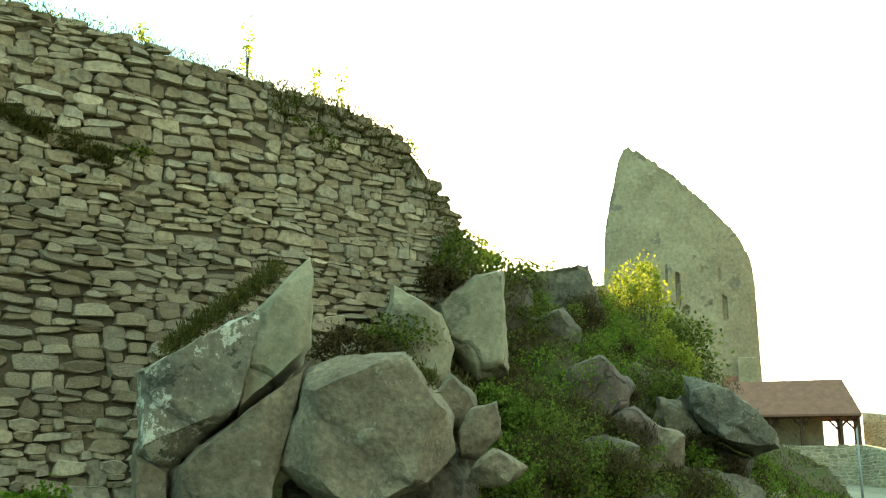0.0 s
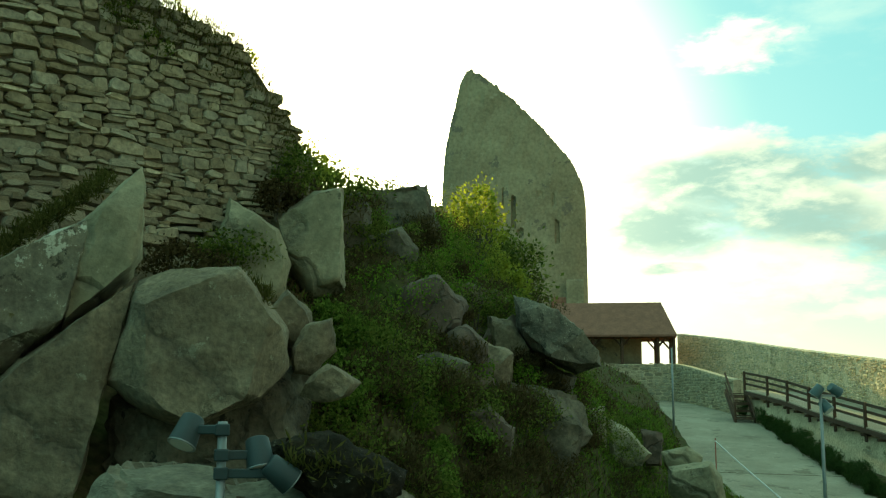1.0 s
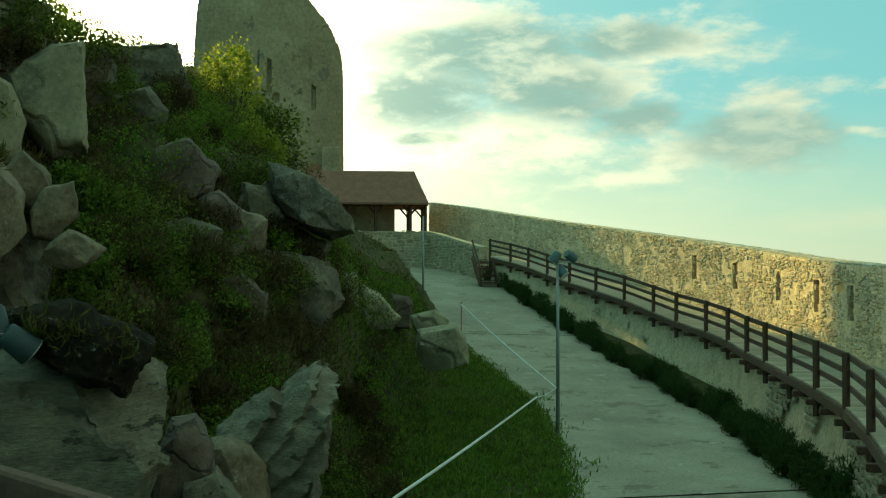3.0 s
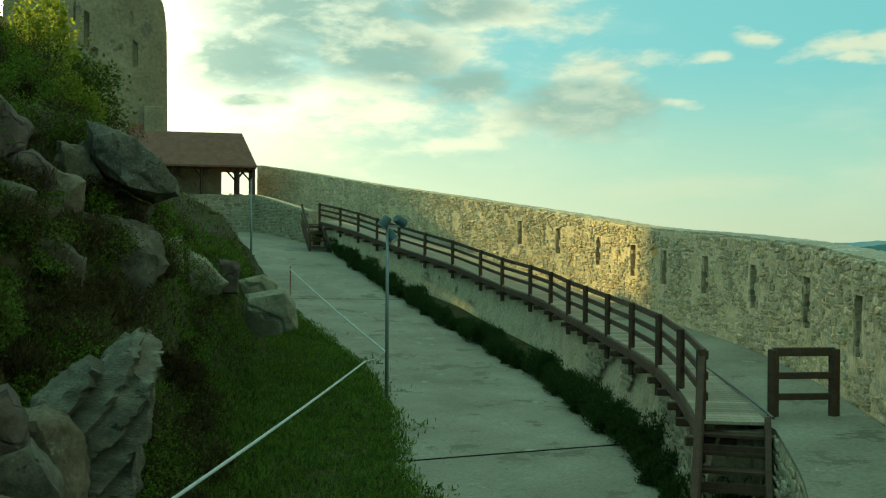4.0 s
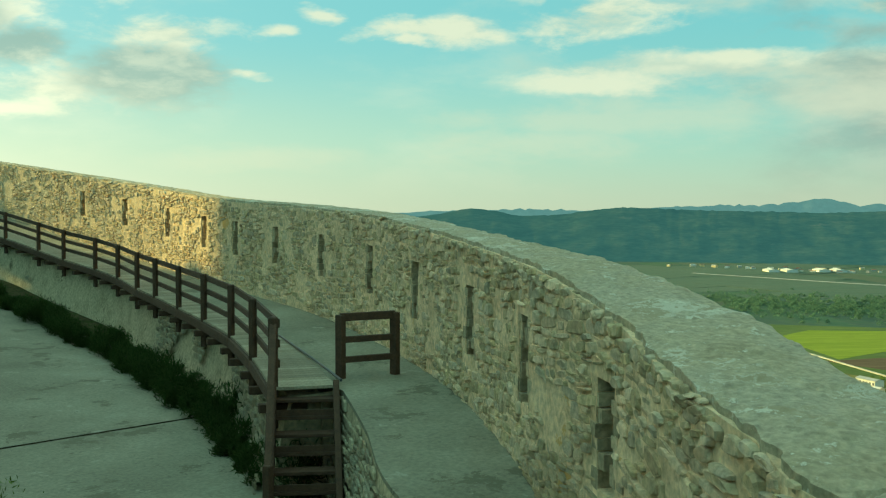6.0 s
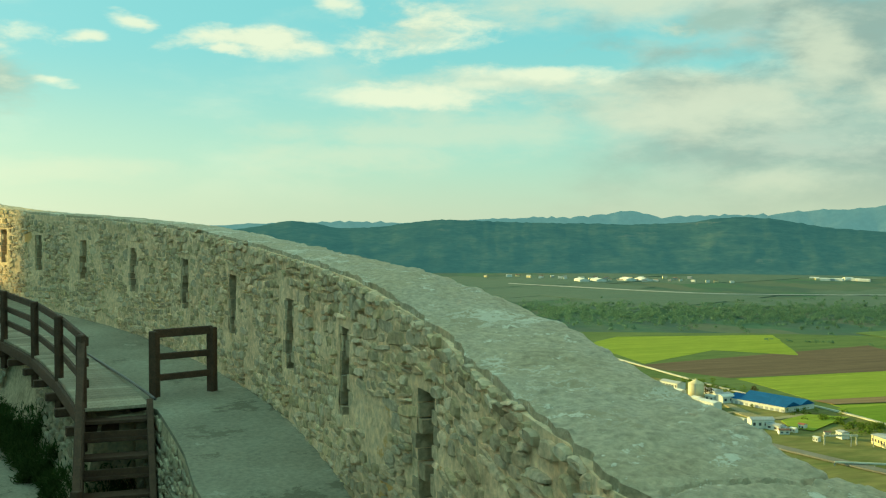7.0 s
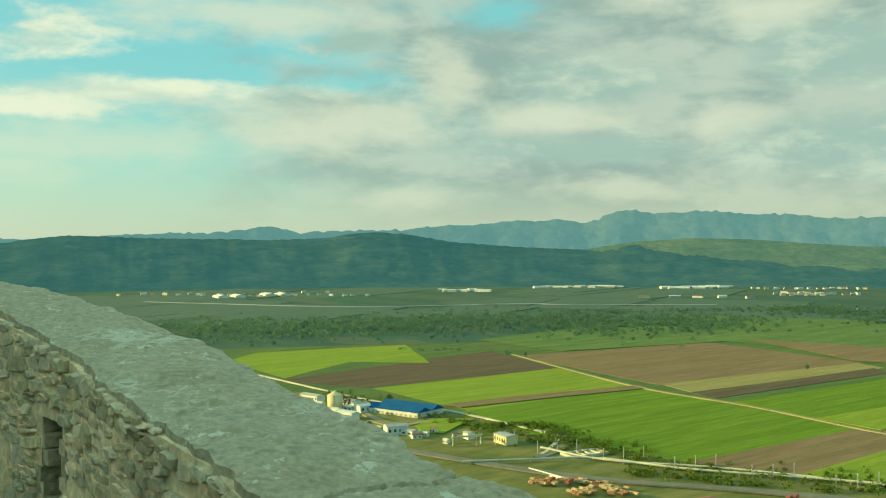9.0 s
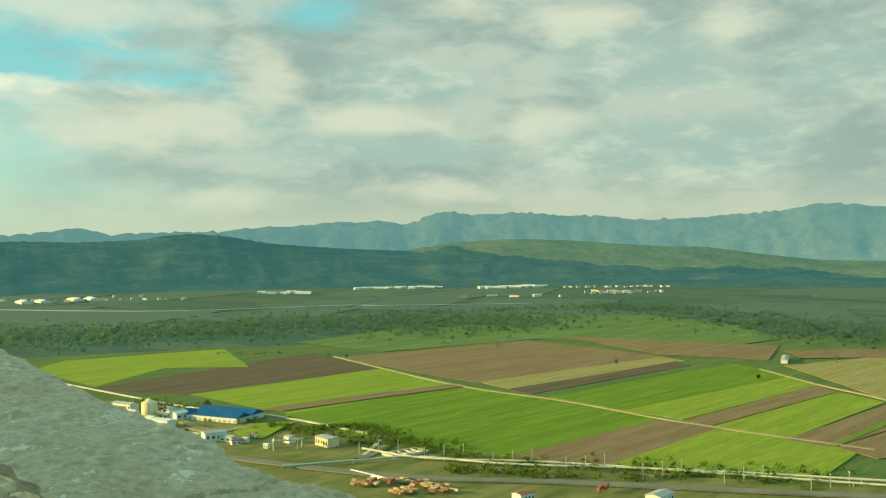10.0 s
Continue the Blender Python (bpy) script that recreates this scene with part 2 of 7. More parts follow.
M_CONCRETE = material("lane_concrete", [(0.21, 0.185, 0.126), (0.28, 0.25, 0.174), (0.345, 0.31, 0.222)], 0.45, 0.9, 0.45, 16, fine=0.22, spots=[((0.18, 0.155, 0.10), 0.7, 0.57), ((0.38, 0.345, 0.255), 1.6, 0.60), ((0.14, 0.12, 0.078), 3.5, 0.65), ((0.11, 0.094, 0.06), 11.0, 0.67)])
M_PLASTER = material("tower_plaster", [(0.225, 0.178, 0.102), (0.315, 0.25, 0.148), (0.375, 0.31, 0.185)], 0.3, 0.95, 0.7, 3.5, fine=0.22, spots=[((0.19, 0.155, 0.11), 0.45, 0.58), ((0.40, 0.34, 0.22), 0.8, 0.62), ((0.15, 0.12, 0.075), 1.6, 0.66)])
M_ROCK = material("andesite_rock", [(0.135, 0.104, 0.060), (0.198, 0.158, 0.096), (0.26, 0.21, 0.13)], 0.9, 0.93, 0.9, 15, fine=0.36, cracks=0.22, spots=[((0.10, 0.083, 0.047), 1.1, 0.58), ((0.33, 0.30, 0.195), 9.0, 0.63), ((0.27, 0.245, 0.16), 2.2, 0.60), ((0.05, 0.042, 0.025), 4.0, 0.66), ((0.15, 0.128, 0.045), 3.0, 0.66)])
M_ROCK_LICHEN = material("white_lichened_rock", [(0.10, 0.085, 0.055), (0.17, 0.147, 0.097), (0.22, 0.19, 0.125)], 1.2, 0.93, 0.75, 14, fine=0.32, cracks=0.25, spots=[((0.045, 0.038, 0.022), 1.7, 0.56), ((0.47, 0.45, 0.34), 3.0, 0.55), ((0.40, 0.38, 0.28), 14.0, 0.62), ((0.11, 0.092, 0.03), 2.4, 0.63)])
M_ROCK_SPECK = material("speckled_rock", [(0.075, 0.068, 0.045), (0.12, 0.108, 0.074), (0.165, 0.148, 0.10)], 1.4, 0.93, 0.8, 14, fine=0.35, cracks=0.3, spots=[((0.045, 0.04, 0.026), 2.2, 0.58), ((0.36, 0.345, 0.25), 13.0, 0.60), ((0.28, 0.265, 0.19), 24.0, 0.60)])
# Darker copy of the rock; under slab and boulder it paints their shade.
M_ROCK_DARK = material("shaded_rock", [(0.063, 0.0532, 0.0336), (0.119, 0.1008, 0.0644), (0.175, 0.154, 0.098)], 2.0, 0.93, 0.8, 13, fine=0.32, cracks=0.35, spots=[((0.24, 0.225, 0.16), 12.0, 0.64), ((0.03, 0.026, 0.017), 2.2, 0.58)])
M_BEDDED = material("bedded_rock", [(0.10, 0.088, 0.056), (0.165, 0.147, 0.098), (0.235, 0.212, 0.142)], 2.6, 0.93, 0.8, 16, fine=0.3, stretch=(1.0, 1.0, 3.0), spots=[((0.045, 0.039, 0.025), 1.8, 0.58), ((0.30, 0.28, 0.19), 7.0, 0.64)])
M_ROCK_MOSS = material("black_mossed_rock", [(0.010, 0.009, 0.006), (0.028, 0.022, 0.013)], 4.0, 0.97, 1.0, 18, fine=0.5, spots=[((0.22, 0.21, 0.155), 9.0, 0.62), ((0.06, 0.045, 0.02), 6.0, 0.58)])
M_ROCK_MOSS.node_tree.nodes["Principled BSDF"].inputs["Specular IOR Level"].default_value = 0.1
M_ROCK_BROWN = material("brown_rock", [(0.085, 0.06, 0.04), (0.14, 0.10, 0.07)], 1.5, 0.93, 0.9, 9, fine=0.3, cracks=0.8)
M_ROCK_PALE = material("pale_rock", [(0.19, 0.168, 0.10), (0.275, 0.246, 0.15), (0.36, 0.325, 0.205)], 1.0, 0.93, 0.6, 12, fine=0.22, cracks=0.3, spots=[((0.115, 0.102, 0.06), 2.0, 0.60), ((0.44, 0.41, 0.30), 6.0, 0.65)])
M_GROUND = material("bank_earth", [(0.045, 0.062, 0.016), (0.078, 0.062, 0.032), (0.055, 0.080, 0.02)], 0.9, 1.0, 1.0, 6, fine=0.5)
M_GROUND.node_tree.nodes["Principled BSDF"].inputs["Specular IOR Level"].default_value = 0.05
M_WOOD = material("stained_timber", [(0.066, 0.032, 0.017), (0.112, 0.055, 0.029)], 6, 0.85, 0.3, 40, fine=0.25)
M_PLANK = material("weathered_plank", [(0.30, 0.235, 0.155), (0.43, 0.35, 0.245)], 3, 0.85, 0.4, 30, fine=0.25, objrand=0.2)
M_TILE = material("clay_roof", [(0.17, 0.075, 0.045), (0.25, 0.11, 0.065)], 2, 0.85, 0.4, 12, fine=0.2)
M_METAL = material("galvanised_steel", [(0.20, 0.23, 0.22), (0.28, 0.31, 0.30)], 5, 0.5, 0.05, 40, metal=0.6)
M_LAMP = material("lamp_green_paint", [(0.012, 0.03, 0.03), (0.021, 0.042, 0.042)], 5, 0.6, 0.05, 40)
# Lighter copy of the lamp paint, with skylight put into its colour.
M_LAMP_SKYLIT = material("skylit_lamp_paint", [(0.04, 0.085, 0.085), (0.07, 0.12, 0.12)], 5, 0.55, 0.05, 40)
M_GLASS = material("lamp_lens", [(0.55, 0.55, 0.5), (0.65, 0.65, 0.6)], 5, 0.1, 0.0, 40)



def patchwork_material(name, colours, long, wide, turn):
    """Land in narrow fields: cells of a few dull colours, long by wide metres."""
    m = material(name, colours, 0.01, 1.0, 0.0, 0.04, fine=0.22)
    nt = m.node_tree
    N, L = nt.nodes.new, nt.links.new
    tc, mp, vo, sep, ramp, mul = N("ShaderNodeTexCoord"), N("ShaderNodeMapping"), N("ShaderNodeTexVoronoi"), N("ShaderNodeSeparateColor"), N("ShaderNodeValToRGB"), N("ShaderNodeMix")
    mp.vector_type = "TEXTURE"
    mp.inputs["Scale"].default_value, mp.inputs["Rotation"].default_value = (long, wide, 1000.0), (0, 0, radians(turn))
    vo.distance, vo.inputs["Scale"].default_value, vo.inputs["Randomness"].default_value = "CHEBYCHEV", 1.0, 0.75
    L(tc.outputs["Object"], mp.inputs[0])
    L(mp.outputs[0], vo.inputs["Vector"])
    L(vo.outputs["Color"], sep.inputs[0])
    ramp.color_ramp.interpolation = "CONSTANT"
    els = ramp.color_ramp.elements
    for i, c in enumerate(colours):
        e = els[i] if i < 2 else els.new(i / len(colours))
        e.position, e.color = i / len(colours), (*c, 1)
    L(sep.outputs[0], ramp.inputs[0])
    bsdf = nt.nodes["Principled BSDF"]
    old = bsdf.inputs["Base Color"].links[0].from_socket
    mul.data_type, mul.inputs[0].default_value = "RGBA", 0.62
    L(old, mul.inputs[6])
    L(ramp.outputs[0], mul.inputs[7])
    L(mul.outputs[2], bsdf.inputs["Base Color"])
    return m


# The plain's base colours are shifted to blue-green to paint in distance haze.
M_PLAIN = patchwork_material("hazed_meadow", [(0.046, 0.102, 0.080), (0.064, 0.120, 0.080), (0.050, 0.125, 0.076), (0.092, 0.126, 0.086), (0.046, 0.098, 0.080), (0.112, 0.130, 0.090)], 230, 75, 32)
M_STONE_P = material("ruin_stone_loose", [(0.19, 0.145, 0.08), (0.30, 0.24, 0.145), (0.28, 0.245, 0.165), (0.41, 0.34, 0.215)], 1.6, 0.94, 0.9, 14, fine=0.34, objrand=0.2, spots=[((0.12, 0.095, 0.055), 2.5, 0.62), ((0.48, 0.43, 0.31), 5.0, 0.68)])
M_WSTONE_P = material("curtain_stone_loose", [(0.50, 0.35, 0.215), (0.612, 0.4465, 0.242), (0.59, 0.46, 0.32), (0.7344, 0.5225, 0.3234), (0.8568, 0.627, 0.4116)], 2.0, 0.92, 0.8, 14, fine=0.3, objrand=0.2, spots=[((0.6936, 0.399, 0.1568), 1.3, 0.64), ((0.306, 0.2137, 0.1274), 4.0, 0.66)])
M_RMORTAR = material("weathered_render", [(0.40, 0.31, 0.19), (0.52, 0.41, 0.26), (0.60, 0.48, 0.31)], 1.6, 0.94, 0.8, 12, fine=0.32, spots=[((0.20, 0.155, 0.088), 1.4, 0.60), ((0.56, 0.44, 0.26), 3.0, 0.66)])
M_RSTONE = material("retaining_stone", [(0.27, 0.21, 0.125), (0.38, 0.305, 0.19), (0.36, 0.315, 0.22), (0.46, 0.365, 0.225)], 2.0, 0.92, 0.8, 14, fine=0.3, island=0.25, spots=[((0.20, 0.155, 0.09), 2.0, 0.62)])
M_RSTONE_P = material("retaining_stone_loose", [(0.27, 0.21, 0.125), (0.38, 0.305, 0.19), (0.36, 0.315, 0.22), (0.46, 0.365, 0.225)], 2.0, 0.92, 0.8, 14, fine=0.3, objrand=0.25, spots=[((0.20, 0.155, 0.09), 2.0, 0.62)])
M_CORD = material("white_cord", [(0.6, 0.6, 0.56), (0.7, 0.7, 0.66)], 5, 0.7, 0.1, 60)
M_RED = material("faded_red", [(0.30, 0.07, 0.04), (0.40, 0.10, 0.06)], 5, 0.7, 0.1, 40)
M_BRICK = material("exposed_brick", [(0.26, 0.10, 0.06), (0.36, 0.16, 0.10)], 2.5, 0.9, 0.4, 10, fine=0.2)
M_WHITE = material("white_render", [(0.62, 0.60, 0.54), (0.72, 0.70, 0.64)], 0.2, 0.85, 0.0, 2, fine=0.08)
M_CREAM = material("cream_sheet", [(0.62, 0.50, 0.28), (0.70, 0.57, 0.33)], 0.2, 0.6, 0.0, 2, fine=0.08)
M_LOG = material("cut_log", [(0.36, 0.24, 0.12), (0.50, 0.36, 0.20)], 0.5, 0.85, 0.0, 2, fine=0.2)
M_BLUE = material("blue_sheet_roof", [(0.006, 0.07, 0.19), (0.010, 0.105, 0.26)], 0.08, 0.85, 0.0, 1, fine=0.2)
M_GREY = material("grey_sheet_roof", [(0.30, 0.31, 0.31), (0.42, 0.42, 0.40)], 0.2, 0.7, 0.0, 2, fine=0.1)
M_TRACK = material("dirt_track", [(0.24, 0.21, 0.11), (0.33, 0.285, 0.17)], 0.03, 1.0, 0.0, 0.5, fine=0.15)
M_ASPHALT = material("road_asphalt", [(0.16, 0.15, 0.12), (0.22, 0.21, 0.17)], 0.05, 0.95, 0.0, 0.5, fine=0.1)
M_PIPE = material("pipe_lagging", [(0.45, 0.42, 0.32), (0.58, 0.55, 0.44)], 0.1, 0.7, 0.0, 1, fine=0.15)
M_DARK = material("dark_glazing", [(0.03, 0.035, 0.04), (0.05, 0.055, 0.06)], 1, 0.3, 0.0, 2)


for m in (M_BLUE, M_PLAIN, M_TRACK, M_ASPHALT, M_PIPE, M_WHITE):
    m.node_tree.nodes["Principled BSDF"].inputs["Specular IOR Level"].default_value = 0.1


def leaf_material(name, a, b, through=0.5):
    """Leaves that let light through, each clump of its own shade."""
    m = bpy.data.materials.new(name)
    m.use_nodes = True
    nt = m.node_tree
    nt.nodes.clear()
    N, L = nt.nodes.new, nt.links.new
    out, mixs, dif, tra, geo, ramp = N("ShaderNodeOutputMaterial"), N("ShaderNodeMixShader"), N("ShaderNodeBsdfDiffuse"), N("ShaderNodeBsdfTranslucent"), N("ShaderNodeNewGeometry"), N("ShaderNodeValToRGB")
    ramp.color_ramp.elements[0].color, ramp.color_ramp.elements[1].color = (*a, 1), (*b, 1)
    L(geo.outputs["Random Per Island"], ramp.inputs[0])
    L(ramp.outputs[0], dif.inputs[0])
    L(ramp.outputs[0], tra.inputs[0])
    mixs.inputs[0].default_value = through
    L(dif.outputs[0], mixs.inputs[1])
    L(tra.outputs[0], mixs.inputs[2])
    L(mixs.outputs[0], out.inputs[0])
    return m


M_LEAF = leaf_material("scrub_leaf", (0.042, 0.064, 0.013), (0.20, 0.235, 0.05))
M_FRESH = leaf_material("fresh_weed", (0.06, 0.10, 0.016), (0.19, 0.27, 0.05))
M_LEAF_Y = leaf_material("spring_leaf", (0.18, 0.22, 0.03), (0.36, 0.38, 0.06), 0.65)
M_GRASS = leaf_material("grass_blade", (0.060, 0.128, 0.013), (0.185, 0.30, 0.040), 0.55)
M_DRY = leaf_material("dry_grass", (0.04, 0.03, 0.012), (0.125, 0.095, 0.042))
M_WEED = leaf_material("wall_weed", (0.0285, 0.05775, 0.0165), (0.0665, 0.105, 0.033))
M_MOSS = leaf_material("moss", (0.055, 0.058, 0.016), (0.135, 0.125, 0.036), 0.45)
# Pale blue-green leaves: far haze is mixed into the colour.
M_TREE = leaf_material("hazed_tree_leaf", (0.09, 0.19, 0.13), (0.15, 0.25, 0.16), 0.6)
M_BARK = material("bark", [(0.06, 0.045, 0.03), (0.10, 0.08, 0.055)], 4, 0.95, 0.5, 20)

# ---- mesh helpers ----
def mesh_of(verts, faces, name="mesh", smooth=False):
    me = bpy.data.meshes.new(name)
    me.from_pydata([tuple(v) for v in verts], [], faces)
    me.update()
    if smooth:
        me.polygons.foreach_set("use_smooth", [True] * len(me.polygons))
    return me


def part(name, data, mat, parent=None, label="", smooth=False):
    """A mesh object from a bmesh or a mesh, under parent."""
    if isinstance(data, bmesh.types.BMesh):
        bm, data = data, bpy.data.meshes.new(name)
        bmesh.ops.recalc_face_normals(bm, faces=bm.faces)
        bm.to_mesh(data)
        bm.free()
        if smooth:
            data.polygons.foreach_set("use_smooth", [True] * len(data.polygons))
    if mat and not data.materials:
        data.materials.append(mat)
    ob = new(name, data)
    if parent:
        ob.parent = parent
    if label:
        ob["label"] = label
    return ob


def box(cx, cy, cz, sx, sy, sz, bevel=0.0, m=None):
    bm = bmesh.new()
    bmesh.ops.create_cube(bm, size=1, matrix=Matrix.Translation((cx, cy, cz)) @ Matrix.Diagonal((sx, sy, sz, 1)))
    if bevel:
        bmesh.ops.bevel(bm, geom=bm.edges[:], offset=bevel, segments=1, affect="EDGES")
    if m is not None:
        bm.transform(m)
    return bm


def beam(a, b, w, h, bevel=0.0):
    """A squared timber from a to b."""
    a, b = Vector(a), Vector(b)
    d = b - a
    z = Vector((0, 0, 1)) if abs(d.normalized().z) < 0.95 else Vector((0, 1, 0))
    x = d.normalized()
    y = z.cross(x).normalized()
    z = x.cross(y)
    m = Matrix((x, y, z)).transposed().to_4x4()
    m.translation = (a + b) / 2
    return box(0, 0, 0, d.length, w, h, bevel, m)


def tube(points, radius, seg=8):
    bm = bmesh.new()
    rings = []
    for i, p in enumerate(points):
        p = Vector(p)
        d = (Vector(points[min(i + 1, len(points) - 1)]) - Vector(points[max(i - 1, 0)])).normalized()
        q = d.to_track_quat("Z", "Y")
        r = radius[i] if isinstance(radius, (list, tuple)) else radius
        rings.append([bm.verts.new(p + q @ Vector((r * math.cos(2 * math.pi * k / seg), r * math.sin(2 * math.pi * k / seg), 0))) for k in range(seg)])
    for a, b in zip(rings, rings[1:]):
        for k in range(seg):
            bm.faces.new((a[k], a[(k + 1) % seg], b[(k + 1) % seg], b[k]))
    bm.faces.new(rings[0][::-1])
    bm.faces.new(rings[-1])
    return bm


def empty(name, at=(0, 0, 0), rz=0.0, **tags):
    ob = new(name)
    ob.matrix_world = pose(*at, 0, 0, rz)
    return tagged(ob, **tags)


def curve_points(pts, step):
    """A smooth line through pts (2D or 3D), resampled every step metres."""
    p = [Vector(q) for q in pts]
    p = [p[0] * 2 - p[1], *p, p[-1] * 2 - p[-2]]
    fine = []
    for i in range(1, len(p) - 2):
        for k in range(20):
            t = k / 20
            a, b, c, d = p[i - 1], p[i], p[i + 1], p[i + 2]
            fine.append(0.5 * (2 * b + (c - a) * t + (2 * a - 5 * b + 4 * c - d) * t * t + (3 * b - a - 3 * c + d) * t ** 3))
    fine.append(p[-2])
    arr = np.array([tuple(v) for v in fine])
    s = np.concatenate([[0], np.cumsum(np.linalg.norm(np.diff(arr[:, :2], axis=0), axis=1))])
    return arr, s


# ---- lie of the land ----
LANE_Y = [-20, 0, 10, 20, 25.5, 30, 35.4, 45, 52, 60, 75, 90]
LANE_Z = [-4.6, -4.45, -4.25, -4.0, -3.75, -3.35, -2.75, -1.5, -0.5, 0.3, 1.2, 1.8]


def lane_z(y):
    return sum(np.interp(y + k, LANE_Y, LANE_Z) for k in (-4, -2, 0, 2, 4)) / 5


LEFT_Y = [-20, 0, 8, 13.4, 17.8, 21.8, 27.3, 30.3, 34.5, 43.4, 52.8, 66, 90]
LEFT_X = [1.0, 3.0, 6.2, 9.2, 11.8, 13.9, 16.2, 16.9, 18.0, 21.0, 24.4, 28, 30]
RIGHT = [(7.8, -6.0), (8.2, 0.5), (9.0, 5.0), (10.6, 8.6), (12.77, 11.97), (14.28, 14.07), (15.38, 15.94), (18.54, 21.97), (21.95, 30.9), (26.13, 44.55), (28.62, 52.57), (30.0, 62.0)]


def lane_left(y):
    return sum(np.interp(y + k, LEFT_Y, LEFT_X) for k in (-1.5, 0, 1.5)) / 3


# inner top edge of the curtain wall: x, y, height of its top, height of the walk at its foot
WALL = [(2.2, -8.0, -1.75, -4.2), (3.0, -4.0, -1.6, -4.1), (3.9, -0.8, -1.45, -4.0), (4.92, 0.87, -1.30, -3.8), (5.54, 1.33, -1.2, -3.7), (6.74, 2.23, -1.05, -3.55), (8.19, 3.21, -0.85, -3.4), (9.6, 4.5, -0.58, -3.15),
        (11.2, 5.84, -0.48, -2.95), (13.5, 8.0, -0.33, -2.75), (17.2, 12.0, -0.05, -2.5), (20.6, 16.7, 0.18, -2.3), (23.6, 22.3, 0.45, -2.1),
        (26.6, 28.8, 1.0, -1.7), (29.0, 36.4, 1.72, -0.8), (31.0, 44.3, 2.5, 0.1), (32.2, 51.1, 3.2, 0.8), (33.0, 58.0, 4.0, 1.4), (33.2, 64.5, 4.85, 1.9), (32.6, 70.0, 5.55, 2.3)]
WALL_ARR, WALL_S = curve_points(WALL, 0.25)


def wall_thick(y):
    """The wall is thicker where it rounds the lookout."""
    return float(np.interp(y, [1, 3, 5, 7], [1.1, 1.1, 0.85, 0.72]))



def wall_at(s):
    """Place, outward normal, top and foot of the curtain wall s metres along it."""
    p = np.array([np.interp(s, WALL_S, WALL_ARR[:, k]) for k in range(4)])
    a = np.array([np.interp(s + 0.6, WALL_S, WALL_ARR[:, k]) for k in range(2)])
    b = np.array([np.interp(s - 0.6, WALL_S, WALL_ARR[:, k]) for k in range(2)])
    d = (a - b) / np.linalg.norm(a - b)
    return p[:2], np.array([d[1], -d[0]]), p[2], p[3]


def wall_side(x, y):
    """Signed distance outward from the inner face of the curtain wall."""
    d2 = (WALL_ARR[:, 0] - x) ** 2 + (WALL_ARR[:, 1] - y) ** 2
    i = int(np.argmin(d2))
    s = WALL_S[i]
    p, n, _, _ = wall_at(s)
    return (x - p[0]) * n[0] + (y - p[1]) * n[1], s


PLAIN_Z = -180.0
# height of the rocky bank by bearing and distance from the lookout
BANK_D = [4, 8, 10, 12, 14, 16, 20, 26, 32, 45]
BANK = {-120: [-4.4, -3.5, -2.5, -1.5, -0.8, 0, 1, 2.5, 3, 3], -24: [-4.4, -4.2, -3.8, -3, -2.2, -1.2, 2, 4, 4, 4], -14: [-4.4, -4.2, -3.6, -2.6, -1.6, 0.2, 3, 4, 4, 4], -8: [-4.4, -4.0, -2.8, -1.0, 0.4, 2.2, 4, 4.6, 5, 5]}
BANK.update({0: [-4.4, -4.2, -3.2, -1.8, 0.2, 2.2, 3.4, 4.7, 5.2, 5], 6: [-4.4, -4.2, -3.6, -2.1, -0.4, 1.0, 3.0, 5.0, 5.8, 5.5], 10: [-4.4, -4.2, -3.8, -2.6, -1.0, 0.4, 2.5, 4.9, 6.0, 6.0],
        14: [-4.4, -4.2, -4.0, -3.3, -2.2, -1.0, 1.1, 3.2, 4.4, 5], 18: [-4.4, -4.2, -4, -3.8, -3.2, -2.3, -0.5, 1.2, 2.3, 3], 22: [-4.4, -4.2, -4, -3.9, -3.7, -3.4, -2.8, -1.9, -1.2, 1.5], 30: [-4.4, -4.2, -4.1, -4.0, -3.9, -3.8, -3.5, -2.8, -2.2, 0.5]})
BANK_AZ = sorted(BANK)


def bank_z(az, r):
    col = [np.interp(r, BANK_D, BANK[a]) for a in BANK_AZ]
    return float(np.interp(az, BANK_AZ, col))



def ground_z(x, y):
    r = math.hypot(x, y)
    nz = noise.fractal(Vector((x * 0.35, y * 0.35, 0)), 0.9, 2.1, 5)
    if r > 420:
        return PLAIN_Z
    side, s = wall_side(x, y) if r < 130 else (r - 40, 0)
    zl = lane_z(y)
    u = lane_left(y) - x
    u0 = np.interp(y, [0, 8, 16, 24, 30, 36], [3, 4.5, 5, 3.8, 1.6, 0.8])
    if u < 0:
        z = zl - 0.06
    else:
        f = min(1.0, max(0.0, (u - u0) / 2.0))
        f = f * f * (3 - 2 * f)
        az = math.degrees(math.atan2(x, y))
        low = zl - 0.02 + min(u, u0) * 0.05 + nz * 0.12 * min(1, u)
        z = low + (max(bank_z(az, r), low) - low) * f + nz * 0.55 * f
    if side > 0.5 or y > 95 or y < -20 or x < -40:
        out = max(side - 0.5, y - 95, -20 - y, -40 - x, 0)
        z = max(PLAIN_Z, min(z, -3.0) - 2 - out * 0.62 + nz)
    return z


GROUND_GRID = {}


